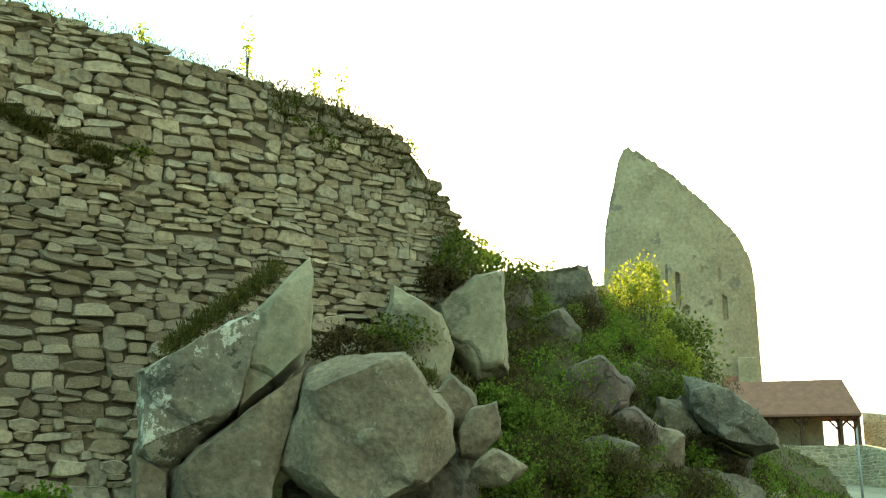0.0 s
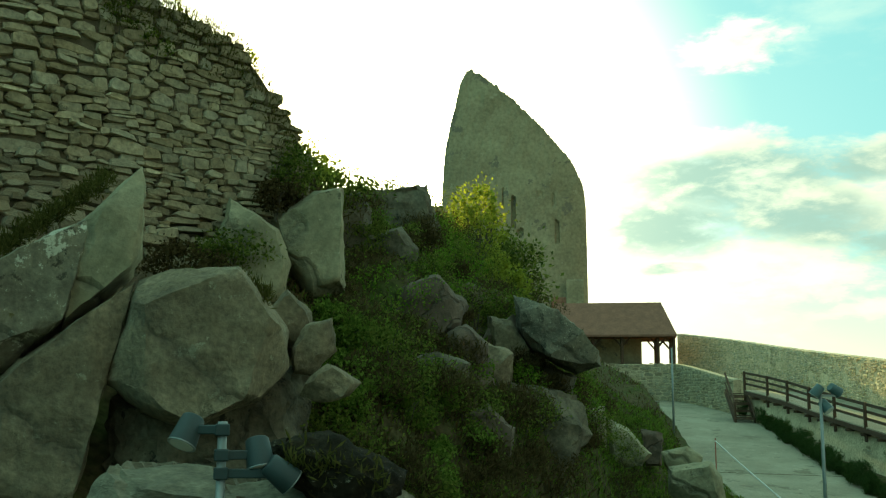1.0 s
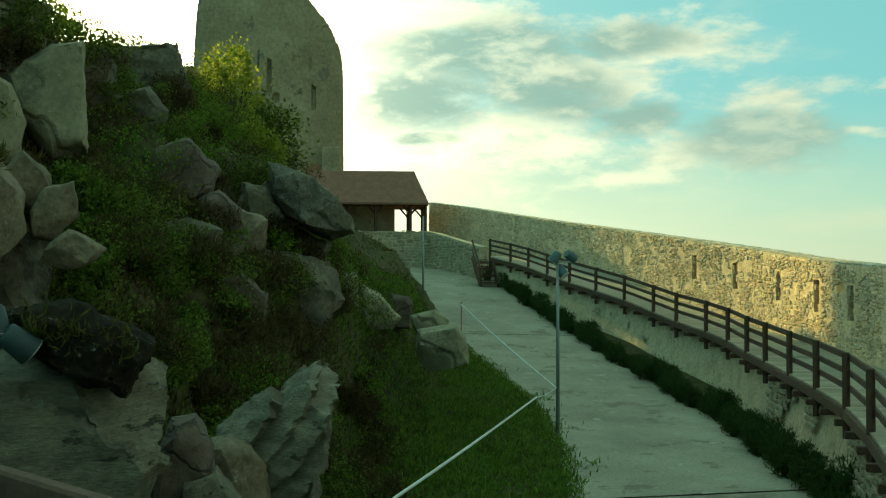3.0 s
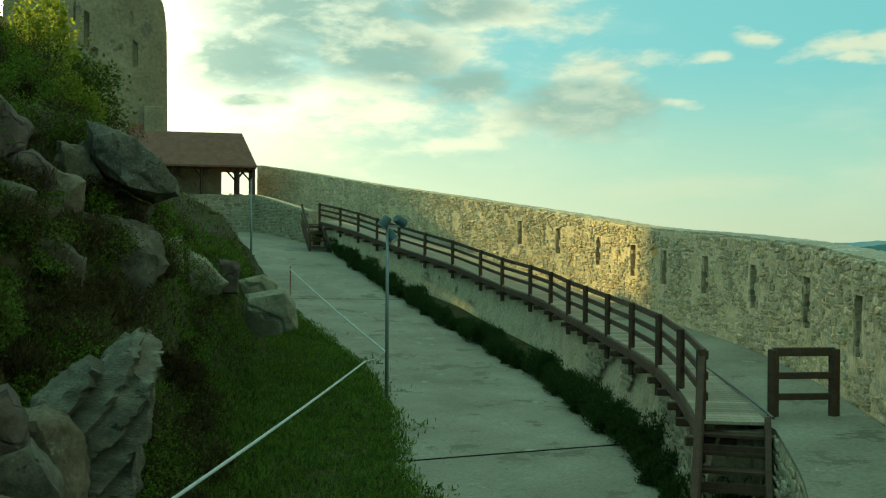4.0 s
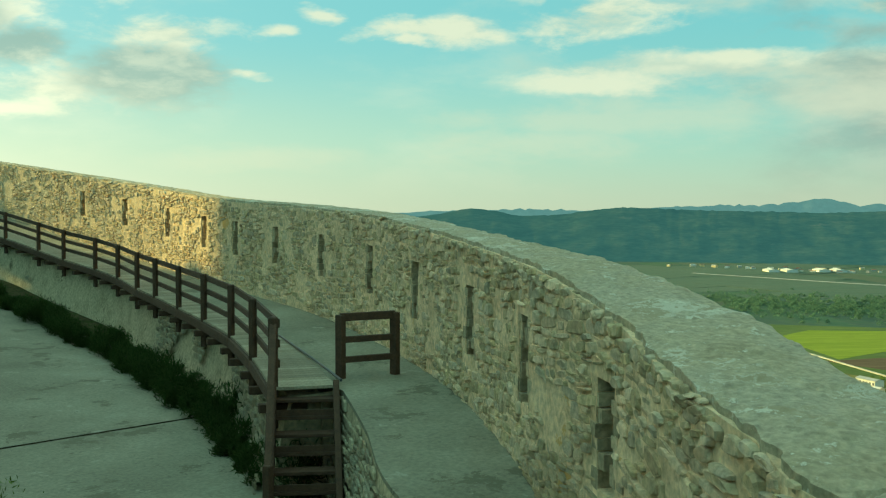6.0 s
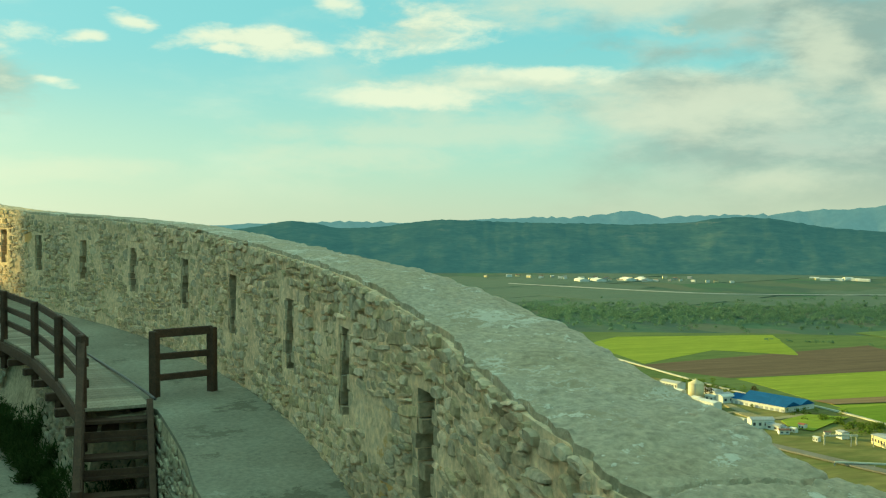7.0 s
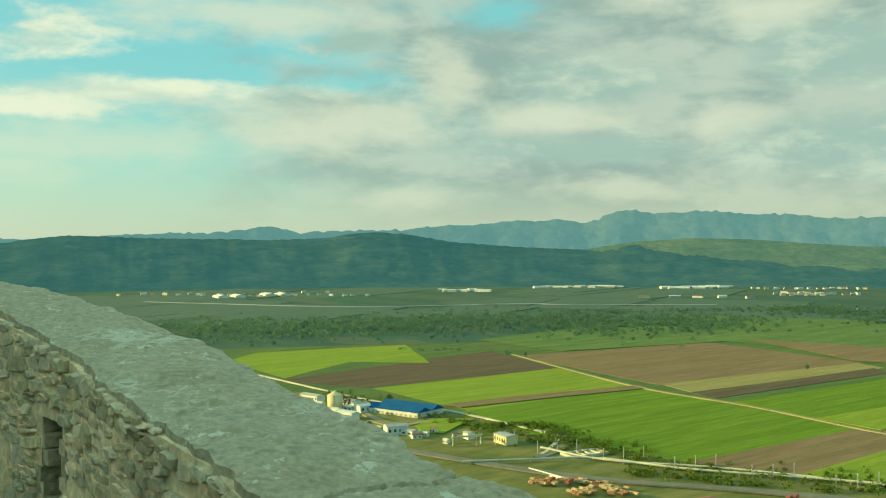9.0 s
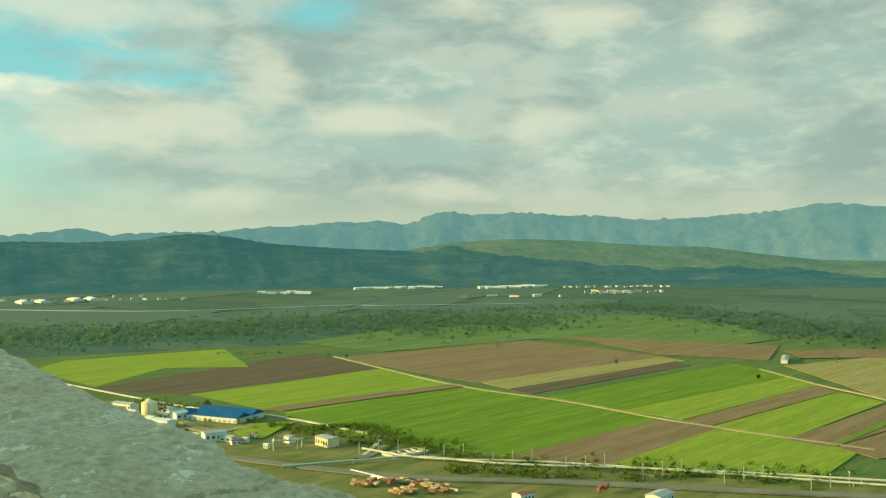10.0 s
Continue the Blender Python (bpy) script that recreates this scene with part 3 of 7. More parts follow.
def ground_at(x, y):
    """Height of the built ground sheet."""
    rs, z = GROUND_GRID["rs"], GROUND_GRID["z"]
    na = z.shape[1]
    i = float(np.interp(math.hypot(x, y), rs, np.arange(len(rs))))
    k = math.atan2(x, y) / (2 * math.pi) * na % na
    i0, k0 = min(int(i), len(rs) - 2), int(k)
    fi, fk, k1 = i - i0, k - k0, (k0 + 1) % na
    return float((z[i0, k0] * (1 - fk) + z[i0, k1] * fk) * (1 - fi) + (z[i0 + 1, k0] * (1 - fk) + z[i0 + 1, k1] * fk) * fi)


def build_ground():
    rs = np.concatenate([np.arange(2.0, 40, 0.3), np.geomspace(40, 420, 40), np.geomspace(430, 4990, 14)])
    na = 420
    verts, faces = [], []
    for r in rs:
        for k in range(na):
            a = 2 * math.pi * k / na
            x, y = r * math.sin(a), r * math.cos(a)
            verts.append((x, y, ground_z(x, y)))
    for i in range(len(rs) - 1):
        for k in range(na):
            faces.append((i * na + k, (i + 1) * na + k, (i + 1) * na + (k + 1) % na, i * na + (k + 1) % na))
    c = len(verts)
    verts.append((0, 0, lane_z(0)))
    for k in range(na):
        faces.append((c, k, (k + 1) % na))
    GROUND_GRID.update(rs=rs, z=np.array([v[2] for v in verts[:-1]]).reshape(len(rs), na))
    me = mesh_of(verts, faces, "ground", True)
    me.materials.append(M_GROUND)
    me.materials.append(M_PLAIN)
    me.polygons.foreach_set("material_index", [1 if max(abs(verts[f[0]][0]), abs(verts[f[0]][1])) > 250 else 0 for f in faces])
    return tagged(part("ground", me, None), "grassy earth bank, castle hill and river plain", "ground", kind="structure")


ground = build_ground()


def ribbon(name, left, right, thick=0.25):
    """A slab between two lines of (x, y, z)."""
    n = len(left)
    verts = [*left, *right, *[(a, b, c - thick) for a, b, c in left], *[(a, b, c - thick) for a, b, c in right]]
    faces = []
    for i in range(n - 1):
        faces += [(i, n + i, n + i + 1, i + 1), (2 * n + i, 2 * n + i + 1, 3 * n + i + 1, 3 * n + i), (i, i + 1, 2 * n + i + 1, 2 * n + i), (n + i, 3 * n + i, 3 * n + i + 1, n + i + 1)]
    return mesh_of(verts, faces, name)


R_ARR, R_S = curve_points(RIGHT, 0.5)


def right_x(y):
    return float(np.interp(y, R_ARR[:, 1], R_ARR[:, 0]))


def build_lane():
    bed = tagged(part("lane", lane_slab(-6, 66, -0.07), M_MORTAR), "pale worn concrete lane in broad slabs rising to the gatehouse", "road", kind="structure")
    joints = [-6, 3.5, 15.2, 37.3, 66]
    for a, b in zip(joints, joints[1:]):
        part("slab", lane_slab(a + 0.045, b - 0.045, 0.0), M_CONCRETE, bed)
    return bed


def lane_slab(y0, y1, dz):
    left, right = [], []
    n = max(4, int((y1 - y0) / 0.4))
    for k in range(n + 1):
        y = y0 + (y1 - y0) * k / n
        j = 0.12 * noise.noise(Vector((0, y * 0.9, 3))) + 0.06 * noise.noise(Vector((0, y * 3.1, 5)))
        skew = 0.9 if y0 > 0 else 0.0
        left.append((lane_left(y) + j, y + skew * 0.7, lane_z(y + skew * 0.7) + dz))
        right.append((right_x(y) + 0.75, y - skew * 0.7, lane_z(y - skew * 0.7) + dz))
    return ribbon("lane", left, right, 0.25)


build_lane()


# ---- curtain wall ----
SLIT_AZ = [68.4, 63.75, 60.7, 57.65, 55.15, 52.35, 49.8, 47.7, 46.1, 44.1, 41.85, 39.7]


def wall_s_at_az(az):
    a = np.degrees(np.arctan2(WALL_ARR[:, 0], WALL_ARR[:, 1]))
    i = int(np.argmin(np.abs(a - az)))
    return float(WALL_S[i])


SLITS = sorted([wall_s_at_az(a) for a in SLIT_AZ])
SLIT_W = 0.5


def build_curtain_wall():
    """Mortar body of the wall: an uneven face, recessed loopholes and a level top."""
    near = WALL_S[-1] * 0.36
    cuts = set(np.round(np.arange(0, near, 0.14), 3)) | set(np.round(np.arange(near, WALL_S[-1], 0.35), 3))
    for s in SLITS:
        cuts = {c for c in cuts if abs(c - s) > SLIT_W / 2 + 0.06}
        cuts |= {s - SLIT_W / 2, s + SLIT_W / 2}
    cuts = sorted(cuts)
    verts, faces, seen = [], [], {}

    def v(s, off, z):
        key = (round(s, 3), round(off, 3), round(z, 3))
        if key not in seen:
            p, n, _, _ = wall_at(s)
            o = off
            if off == 0:
                o -= 0.03 * noise.noise(Vector((s * 1.7, z * 1.7, 2))) + 0.022 * noise.noise(Vector((s * 4.6, z * 4.6, 8)))
            q = p + n * o
            seen[key] = len(verts)
            verts.append((q[0], q[1], z))
        return seen[key]

    def panel(a, b, la, ha, lb, hb, rows):
        for k in range(rows):
            f, g = k / rows, (k + 1) / rows
            faces.append((v(a, 0, la + (ha - la) * f), v(a, 0, la + (ha - la) * g), v(b, 0, lb + (hb - lb) * g), v(b, 0, lb + (hb - lb) * f)))

    for a, b in zip(cuts, cuts[1:]):
        mid = (a + b) / 2
        za, fa = wall_at(a)[2:]
        zb, fb = wall_at(b)[2:]
        za, zb, fa, fb = za - 0.05, zb - 0.05, fa - 1.5, fb - 1.5
        ta, tb = wall_thick(wall_at(a)[0][1]), wall_thick(wall_at(b)[0][1])
        fine = a < near
        if not any(abs(mid - s) < 0.02 for s in SLITS):
            panel(a, b, fa, za, fb, zb, 22 if fine else 7)
        else:
            lo, hi = wall_at(mid)[2] - 1.62, wall_at(mid)[2] - 0.62
            deep = 0.5 if wall_at(mid)[0][1] < 16 else 0.2
            panel(a, b, fa, lo, fb, lo, 10 if fine else 3)
            panel(a, b, hi, za, hi, zb, 5 if fine else 2)
            faces.append((v(a, deep, lo), v(a, deep, hi), v(b, deep, hi), v(b, deep, lo)))
            faces.append((v(a, 0, lo), v(a, 0, hi), v(a, deep, hi), v(a, deep, lo)))
            faces.append((v(b, 0, hi), v(b, 0, lo), v(b, deep, lo), v(b, deep, hi)))
            faces.append((v(a, 0, lo), v(a, deep, lo), v(b, deep, lo), v(b, 0, lo)))
            faces.append((v(a, 0, hi), v(b, 0, hi), v(b, deep, hi), v(a, deep, hi)))
        faces.append((v(a, 0, za), v(a, ta, za), v(b, tb, zb), v(b, 0, zb)))
        faces.append((v(a, ta, za), v(a, ta, fa - 5), v(b, tb, fb - 5), v(b, tb, zb)))
    me = mesh_of(verts, faces, "curtain_wall")
    return tagged(part("curtain_wall", me, M_WMORTAR), "curved rubble-stone fortress curtain wall with loophole slits", "wall", kind="structure")


curtain = build_curtain_wall()


CRACK = [(4.95, 0.72), (5.14, 0.58), (5.36, 0.27), (5.39, 0.12), (5.58, 0.03), (5.78, -0.12), (6.0, -0.2)]


def crack_gap(x, y):
    """Distance to the open crack across the capping."""
    best = 9.0
    for (x0, y0), (x1, y1) in zip(CRACK, CRACK[1:]):
        dx, dy = x1 - x0, y1 - y0
        f = min(1, max(0, ((x - x0) * dx + (y - y0) * dy) / (dx * dx + dy * dy)))
        best = min(best, math.hypot(x - x0 - f * dx, y - y0 - f * dy))
    return best + 0.02 * noise.noise(Vector((x * 14, y * 14, 0)))


def build_coping():
    """Uneven cement capping on the wall's top, with a crisp broken inner edge and one open crack."""
    near = [float(WALL_S[int(np.argmin(np.abs(WALL_ARR[:, 1] - y)))]) for y in (-1.5, 2.0, 9.0)]
    ss = np.concatenate([np.arange(0, near[0], 0.2), np.arange(near[0], near[1], 0.03), np.arange(near[1], near[2], 0.07), np.arange(near[2], WALL_S[-1], 0.2)])
    n = 40
    verts, faces = [], []
    for s in ss:
        p, nn, top, _ = wall_at(s)
        t = wall_thick(p[1]) + 0.05
        edge = 0.03 + 0.05 * noise.noise(Vector((s * 1.6, 0, 5))) + 0.04 * noise.noise(Vector((s * 6.1, 0, 9)))
        far = t + 0.04 * noise.noise(Vector((s * 2.1, 7, 5))) + 0.02 * noise.noise(Vector((s * 8, 7, 9)))
        for k in range(n):
            f = max(0, k - 1) / (n - 3) if k < n - 1 else 1.0
            o = edge + (far - edge) * min(1, f)
            q = p + nn * o
            h = 0.02 * math.sin(math.pi * min(1, f)) + 0.016 * noise.fractal(Vector((q[0] * 1.8, q[1] * 1.8, 0)), 0.8, 2.1, 5)
            flake = noise.noise(Vector((q[0] * 2.6, q[1] * 2.6, 3))) + 0.4 * noise.noise(Vector((q[0] * 9, q[1] * 9, 3)))
            h += 0.014 * min(1, max(0, (flake - 0.05) * 12)) + 0.008 * min(1, max(0, (noise.noise(Vector((q[0] * 5.5, q[1] * 5.5, 6))) - 0.1) * 14))
            if q[1] < 2.5:
                g = crack_gap(q[0], q[1])
                h -= 0.07 * max(0.0, 1 - g / 0.028)
            if k == 0 or k == n - 1:
                h = -0.09
            verts.append((q[0], q[1], top + h))
    for i in range(len(ss) - 1):
        for k in range(n - 1):
            faces.append((i * n + k, i * n + k + 1, (i + 1) * n + k + 1, (i + 1) * n + k))
    me = mesh_of(verts, faces, "coping")
    return part("coping", me, M_COPING, curtain, "rough grey cement capping")


build_coping()

# deck edge above the lane; the walk lies between it and the wall
DECK = [(11.5, 9.8, -2.58), (13.6, 12.05, -2.55), (15.5, 14.3, -2.5), (17.0, 16.5, -2.43), (18.4, 18.7, -2.37), (19.9, 21.1, -2.29), (20.9, 22.9, -2.2), (22.4, 25.4, -2.05),
        (23.3, 27.5, -1.88), (24.2, 30.2, -1.66), (25.0, 32.6, -1.4), (26.0, 35.9, -1.02), (26.9, 42.4, -0.15), (27.8, 47.5, 0.55), (28.7, 53.0, 1.15)]
D_ARR, D_S = curve_points(DECK, 0.3)
EDGE = [(5.5, -4.5, -4.0), (6.2, -0.5, -3.75), (7.0, 2.6, -3.45), (8.8, 5.75, -2.98), (10.6, 7.45, -2.78), (12.0, 8.8, -2.66), (12.5, 9.3, -2.64)]
E_ARR, E_S = curve_points(EDGE, 0.3)


def line_at(arr, ss, s):
    p = np.array([np.interp(s, ss, arr[:, k]) for k in range(3)])
    d = np.array([np.interp(s + 0.3, ss, arr[:, k]) - np.interp(s - 0.3, ss, arr[:, k]) for k in range(2)])
    return p, d / np.linalg.norm(d)


def build_walk():
    left, right = [], []
    for s in np.arange(0, E_S[-1] - 0.2, 0.4):
        p, _ = line_at(E_ARR, E_S, s)
        left.append((p[0], p[1], p[2]))
    for s in np.arange(0.6, D_S[-1], 0.4):
        p, d = line_at(D_ARR, D_S, s)
        left.append((p[0] + d[1] * 0.9, p[1] - d[0] * 0.9, p[2] - 0.06))
    for x, y, z in left:
        i = int(np.argmin((WALL_ARR[:, 0] - x) ** 2 + (WALL_ARR[:, 1] - y) ** 2))
        p, n, _, _ = wall_at(WALL_S[i])
        right.append((p[0] + n[0] * 0.3, p[1] + n[1] * 0.3, z - 0.02))
    me = ribbon("wall_walk", left, right, 0.3)
    return tagged(part("wall_walk", me, M_CONCRETE), "pale concrete walk along the foot of the curtain wall", "pavement", kind="structure")


build_walk()


def build_retaining_wall():
    verts, faces = [], []
    pts = []
    for s in np.arange(0, E_S[-1], 0.4):
        p, d = line_at(E_ARR, E_S, s)
        pts.append((p, d, 0.0))
    for s in np.arange(0.0, D_S[-1], 0.4):
        p, d = line_at(D_ARR, D_S, s)
        pts.append((p, d, 0.28))
    for p, d, inset in pts:
        n = np.array([d[1], -d[0]])
        q = p[:2] + n * inset
        base = q - n * (0.25 if inset == 0 else 0.42)
        e = q + n * 0.5
        zb = lane_z(p[1]) - 0.5
        top = p[2] - (0.06 if inset == 0 else 0.16)
        verts += [(base[0], base[1], zb), (q[0], q[1], top), (e[0], e[1], top), (e[0], e[1], zb)]
    for i in range(len(pts) - 1):
        for k in range(3):
            faces.append((4 * i + k, 4 * i + k + 1, 4 * i + 5 + k, 4 * i + 4 + k))
    me = mesh_of(verts, faces, "retaining_wall")
    return tagged(part("retaining_wall", me, M_RMORTAR), "low rendered rubble retaining wall under a timber walkway", "wall", kind="structure")


retaining = build_retaining_wall()


# ---- timber walkway ----
def build_walkway():
    top = empty("timber_walkway", DECK[0], label="long timber walkway with a brown post-and-rail balustrade", category="walkway")
    inv = top.matrix_world.inverted()

    def add(name, bm, mat, label=""):
        bm.transform(inv)
        return part(name, bm, mat, top, label)

    posts = [float(D_S[20 * i]) for i in range(12)]
    while posts[-1] < D_S[-1] - 4:
        posts.append(posts[-1] + 2.75)
    posts[0] += 0.08
    posts.append(D_S[-1] - 0.1)
    tops, inner = [], []
    for s in posts:
        p, d = line_at(D_ARR, D_S, s)
        n = np.array([d[1], -d[0]])
        x, y = p[0] + n[0] * 0.05, p[1] + n[1] * 0.05
        add("post", beam((x, y, p[2] - 0.62), (x, y, p[2] + 1.04), 0.12, 0.12, 0.018), M_WOOD)
        tops.append(np.array([x, y, p[2]]))
        inner.append(np.array([x + n[0] * 0.08, y + n[1] * 0.08, p[2]]))
    for k, (a, b) in enumerate(zip(tops, tops[1:])):
        i0, i1 = inner[k], inner[k + 1]
        for name, h, deep in (("handrail", 0.94, 0.13), ("rail", 0.64, 0.12), ("rail", 0.34, 0.12)):
            add(name, beam((i0[0], i0[1], i0[2] + h), (i1[0], i1[1], i1[2] + h), 0.05, deep, 0.008), M_WOOD)
        add("edge_beam", beam((a[0], a[1], a[2] - 0.15), (b[0], b[1], b[2] - 0.15), 0.14, 0.2, 0.01), M_WOOD)
        for f in (0.0, 0.5):
            c = a + (b - a) * f
            d = (b - a)[:2] / np.linalg.norm((b - a)[:2])
            out = np.array([-d[1], d[0]])
            add("joist", beam((c[0] + out[0] * 0.22, c[1] + out[1] * 0.22, c[2] - 0.31), (c[0] - out[0] * 0.5, c[1] - out[1] * 0.5, c[2] - 0.31), 0.13, 0.13, 0.01), M_WOOD)
    return top


walkway = build_walkway()


# ---- tower and gatehouse ----
def at_az(az, d, z=0.0):
    return Vector((math.sin(radians(az)) * d, math.cos(radians(az)) * d, z))


def build_tower():
    """A ruined tower: its broken top climbs from one shoulder to a peak."""
    D = 92.0
    tower = empty("ruined_tower", at_az(16, D, 4), label="tall ruined plastered stone tower with a slanting broken top", category="tower")
    # outline seen from the court: bearing, slope of its top
    prof_a = [11.95, 12.0, 12.1, 12.5, 12.95, 13.25, 13.5, 14.4, 16.15, 17.8, 19.45, 20.05, 20.2, 20.25]
    prof_t = [0.205, 0.235, 0.258, 0.29, 0.324, 0.335, 0.337, 0.328, 0.303, 0.275, 0.243, 0.222, 0.208, 0.195]
    n = 110
    verts, faces = [], []
    levels = 90
    for k in range(n + 1):
        f = k / n
        az = 11.95 + (20.25 - 11.95) * f
        top = np.interp(az, prof_a, prof_t) * D
        bulge = 2.2 * math.sqrt(max(0, 1 - (2 * f - 1) ** 2 * 0.98))
        for l in range(levels + 1):
            g = l / levels
            z = 2 + (top - 2) * g
            taper = (0.012 * (z - 8))
            a2 = 16.2 + (az - 16.2) * (1 - 0.0015 * (z - 11))
            w = 0.10 * noise.fractal(Vector((az * 1.4, z * 0.5, 0)), 0.8, 2.1, 4)
            for c, hw, t0, t1, deep in ((15.5, 0.06, 0.196, 0.214, 0.25), (16.1, 0.09, 0.173, 0.205, 0.5), (16.5, 0.18, 0.165, 0.172, 0.4), (18.6, 0.13, 0.160, 0.182, 0.35), (18.4, 0.09, 0.196, 0.208, 0.15), (17.6, 0.2, 0.205, 0.21, 0.12)):
                if abs(az - c) < hw and t0 < z / D < t1:
                    w += deep
            p = at_az(a2, D - bulge + w + taper)
            zz = z + (0.25 * noise.noise(Vector((az * 4, 0, 7))) + 0.15 * noise.noise(Vector((az * 11, 3, 7))) if l == levels else 0)
            verts.append((p.x, p.y, zz))
    m = levels + 1
    base = len(verts)
    for i in range(base):
        x, y, z = verts[i]
        q = Vector((x, y, 0)).normalized() * 2.4
        verts.append((x + q.x, y + q.y, z))
    for k in range(n):
        for l in range(levels):
            i = k * m + l
            faces.append((i, i + m, i + m + 1, i + 1))
            faces.append((base + i, base + i + 1, base + i + m + 1, base + i + m))
        i = k * m + levels
        faces.append((i, i + m, base + i + m, base + i))
    for k in (0, n):
        for l in range(levels):
            i = k * m + l
            faces.append((i, i + 1, base + i + 1, base + i))
    me = mesh_of(verts, faces, "shell", False)
    me.transform(tower.matrix_world.inverted())
    part("shell", me, M_PLASTER, tower)
    # added wall hidden behind the crest, to block sun from the near curtain wall
    a, b = at_az(8.4, D + 2), at_az(12.4, D + 1)
    V = []
    for p, t in ((a, 0.196), (at_az(10.4, D + 1.5), 0.202), (b, 0.203)):
        q = p + p.normalized() * 1.5
        V += [(p.x, p.y, 1.5), (p.x, p.y, t * D), (q.x, q.y, t * D), (q.x, q.y, 1.5)]
    F = [(4 * i + k, 4 * i + k + 1, 4 * i + 5 + k, 4 * i + 4 + k) for i in range(2) for k in range(3)] + [(0, 3, 2, 1), (8, 9, 10, 11)]
    sw = mesh_of(V, F, "sun_blocker")
    sw.transform(tower.matrix_world.inverted())
    part("sun_blocker", sw, M_PLASTER, tower, "unseen added wall that blocks the sun")
    # brickwork laid bare at the foot
    inv = tower.matrix_world.inverted()
    for az, t, w, h in ((18.9, 0.099, 2.2, 1.3), (19.7, 0.094, 1.2, 1.0)):
        p = at_az(az, D - 1.9, t * D)
        bm = box(0, 0, 0, w, 0.5, h, 0.08, pose(p.x, p.y, p.z, 0, 0, -az))
        bm.transform(inv)
        part("brick_patch", bm, M_BRICK, tower, "patch of bare red brick")
    p = at_az(19.55, D - 2.3, 0.108 * D)
    bm = box(0, 0, 0, 1.6, 0.9, 2.6, 0.08, pose(p.x, p.y, p.z, 0, 0, -19.5))
    bm.transform(inv)
    part("buttress", bm, M_PLASTER, tower, "pale plastered buttress")
    return tower


tower = build_tower()


GATE_FACE = {}


def build_gatehouse():
    D = 72.0
    a, b = at_az(18.6, D), at_az(24.9, D)
    gate = empty("gatehouse", (*((a + b) / 2).xy, 3.1), label="small gatehouse with a red tiled roof on timber posts", category="gatehouse")
    inv = gate.matrix_world.inverted()
    ax = (b - a).normalized()
    back = Vector((-ax.y, ax.x, 0))
    floor_z, eave, ridge = 0.043 * D, 0.071 * D, 0.1055 * D
    # roof, hipped at one end
    e0, e1 = a - ax * 0.4 - back * 0.7, b + ax * 0.15 - back * 0.7
    r0, r1 = a - ax * 0.4 + back * 2.2, b - ax * 0.75 + back * 2.2
    f0, f1 = a - ax * 0.4 + back * 5.1, b + ax * 0.15 + back * 5.1
    V = [(*e0.xy, eave), (*e1.xy, eave - 0.02), (*r1.xy, ridge), (*r0.xy, ridge), (*f0.xy, eave), (*f1.xy, eave)]
    V += [(x, y, z - 0.14) for x, y, z in V]
    F = [(0, 1, 2, 3), (1, 5, 2), (5, 4, 3, 2), (4, 0, 3), (6, 9, 8, 7), (7, 8, 11), (11, 8, 9, 10), (10, 9, 6), (0, 6, 7, 1), (1, 7, 11, 5), (5, 11, 10, 4), (4, 10, 6, 0)]
    me = mesh_of(V, F, "roof")
    me.transform(inv)
    part("roof", me, M_TILE, gate, "red-brown tiled hipped roof")

    def add(name, bm, mat, label=""):
        bm.transform(inv)
        return part(name, bm, mat, gate, label)

    for f in (0.02, 0.3, 0.55, 0.86, 0.995):
        for k in (0.0, 4.4):
            p = a + (b - a) * f + back * k
            add("post", beam((*p.xy, floor_z), (*p.xy, eave), 0.18, 0.18, 0.01), M_WOOD)
            for sg in (-1, 1):
                q = p + ax * 0.65 * sg
                if 0 <= (q - a).dot(ax) <= (b - a).length:
                    add("brace", beam((*p.xy, eave - 0.8), (*q.xy, eave - 0.05), 0.12, 0.12, 0.01), M_WOOD)
    add("wall_plate", beam((*a.xy, eave - 0.08), (*b.xy, eave - 0.08), 0.2, 0.2, 0.01), M_WOOD)
    # masonry under the floor
    base = box(0, 0, 0, (b - a).length + 1.2, 5.0, 4.0, 0.03)
    mm = Matrix((ax, back, Vector((0, 0, 1)))).transposed().to_4x4()
    mm.translation = (a + b) / 2 + back * 2.4 + Vector((0, 0, floor_z - 2.0))
    base.transform(mm)
    add("masonry_base", base, M_RMORTAR, "pale rubble masonry base")
    GATE_FACE.update(p=a - ax * 0.6 - back * 0.1, ax=ax, out=-back, length=(b - a).length + 1.2, top=floor_z)
    wall = box(0, 0, 0, (b - a).length * 0.72, 0.4, eave - floor_z - 0.1)
    mm.translation = a + (b - a) * 0.37 + back * 3.6 + Vector((0, 0, (floor_z + eave) / 2))
    wall.transform(mm)
    add("back_wall", wall, M_PLASTER, "plastered back wall")
    return gate


gatehouse = build_gatehouse()


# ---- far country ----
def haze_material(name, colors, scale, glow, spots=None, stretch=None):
    """Far hills under evening haze: dull ground colour, with the haze painted on as surface emission."""
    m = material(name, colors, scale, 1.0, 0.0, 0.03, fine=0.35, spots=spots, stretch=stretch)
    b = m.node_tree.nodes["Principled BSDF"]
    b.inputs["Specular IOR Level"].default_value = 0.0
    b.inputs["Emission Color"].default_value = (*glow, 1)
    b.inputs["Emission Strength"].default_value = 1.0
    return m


def field_material(name, a, b, stripe, grain=0.02):
    """A ploughed or sown field with faint drilling lines."""
    m = material(name, [a, b], grain, 1.0, 0.0, 0.12, fine=0.2, stretch=(0.35, stripe, 1.0), spin=-51)
    m.node_tree.nodes["Principled BSDF"].inputs["Specular IOR Level"].default_value = 0.1
    return m


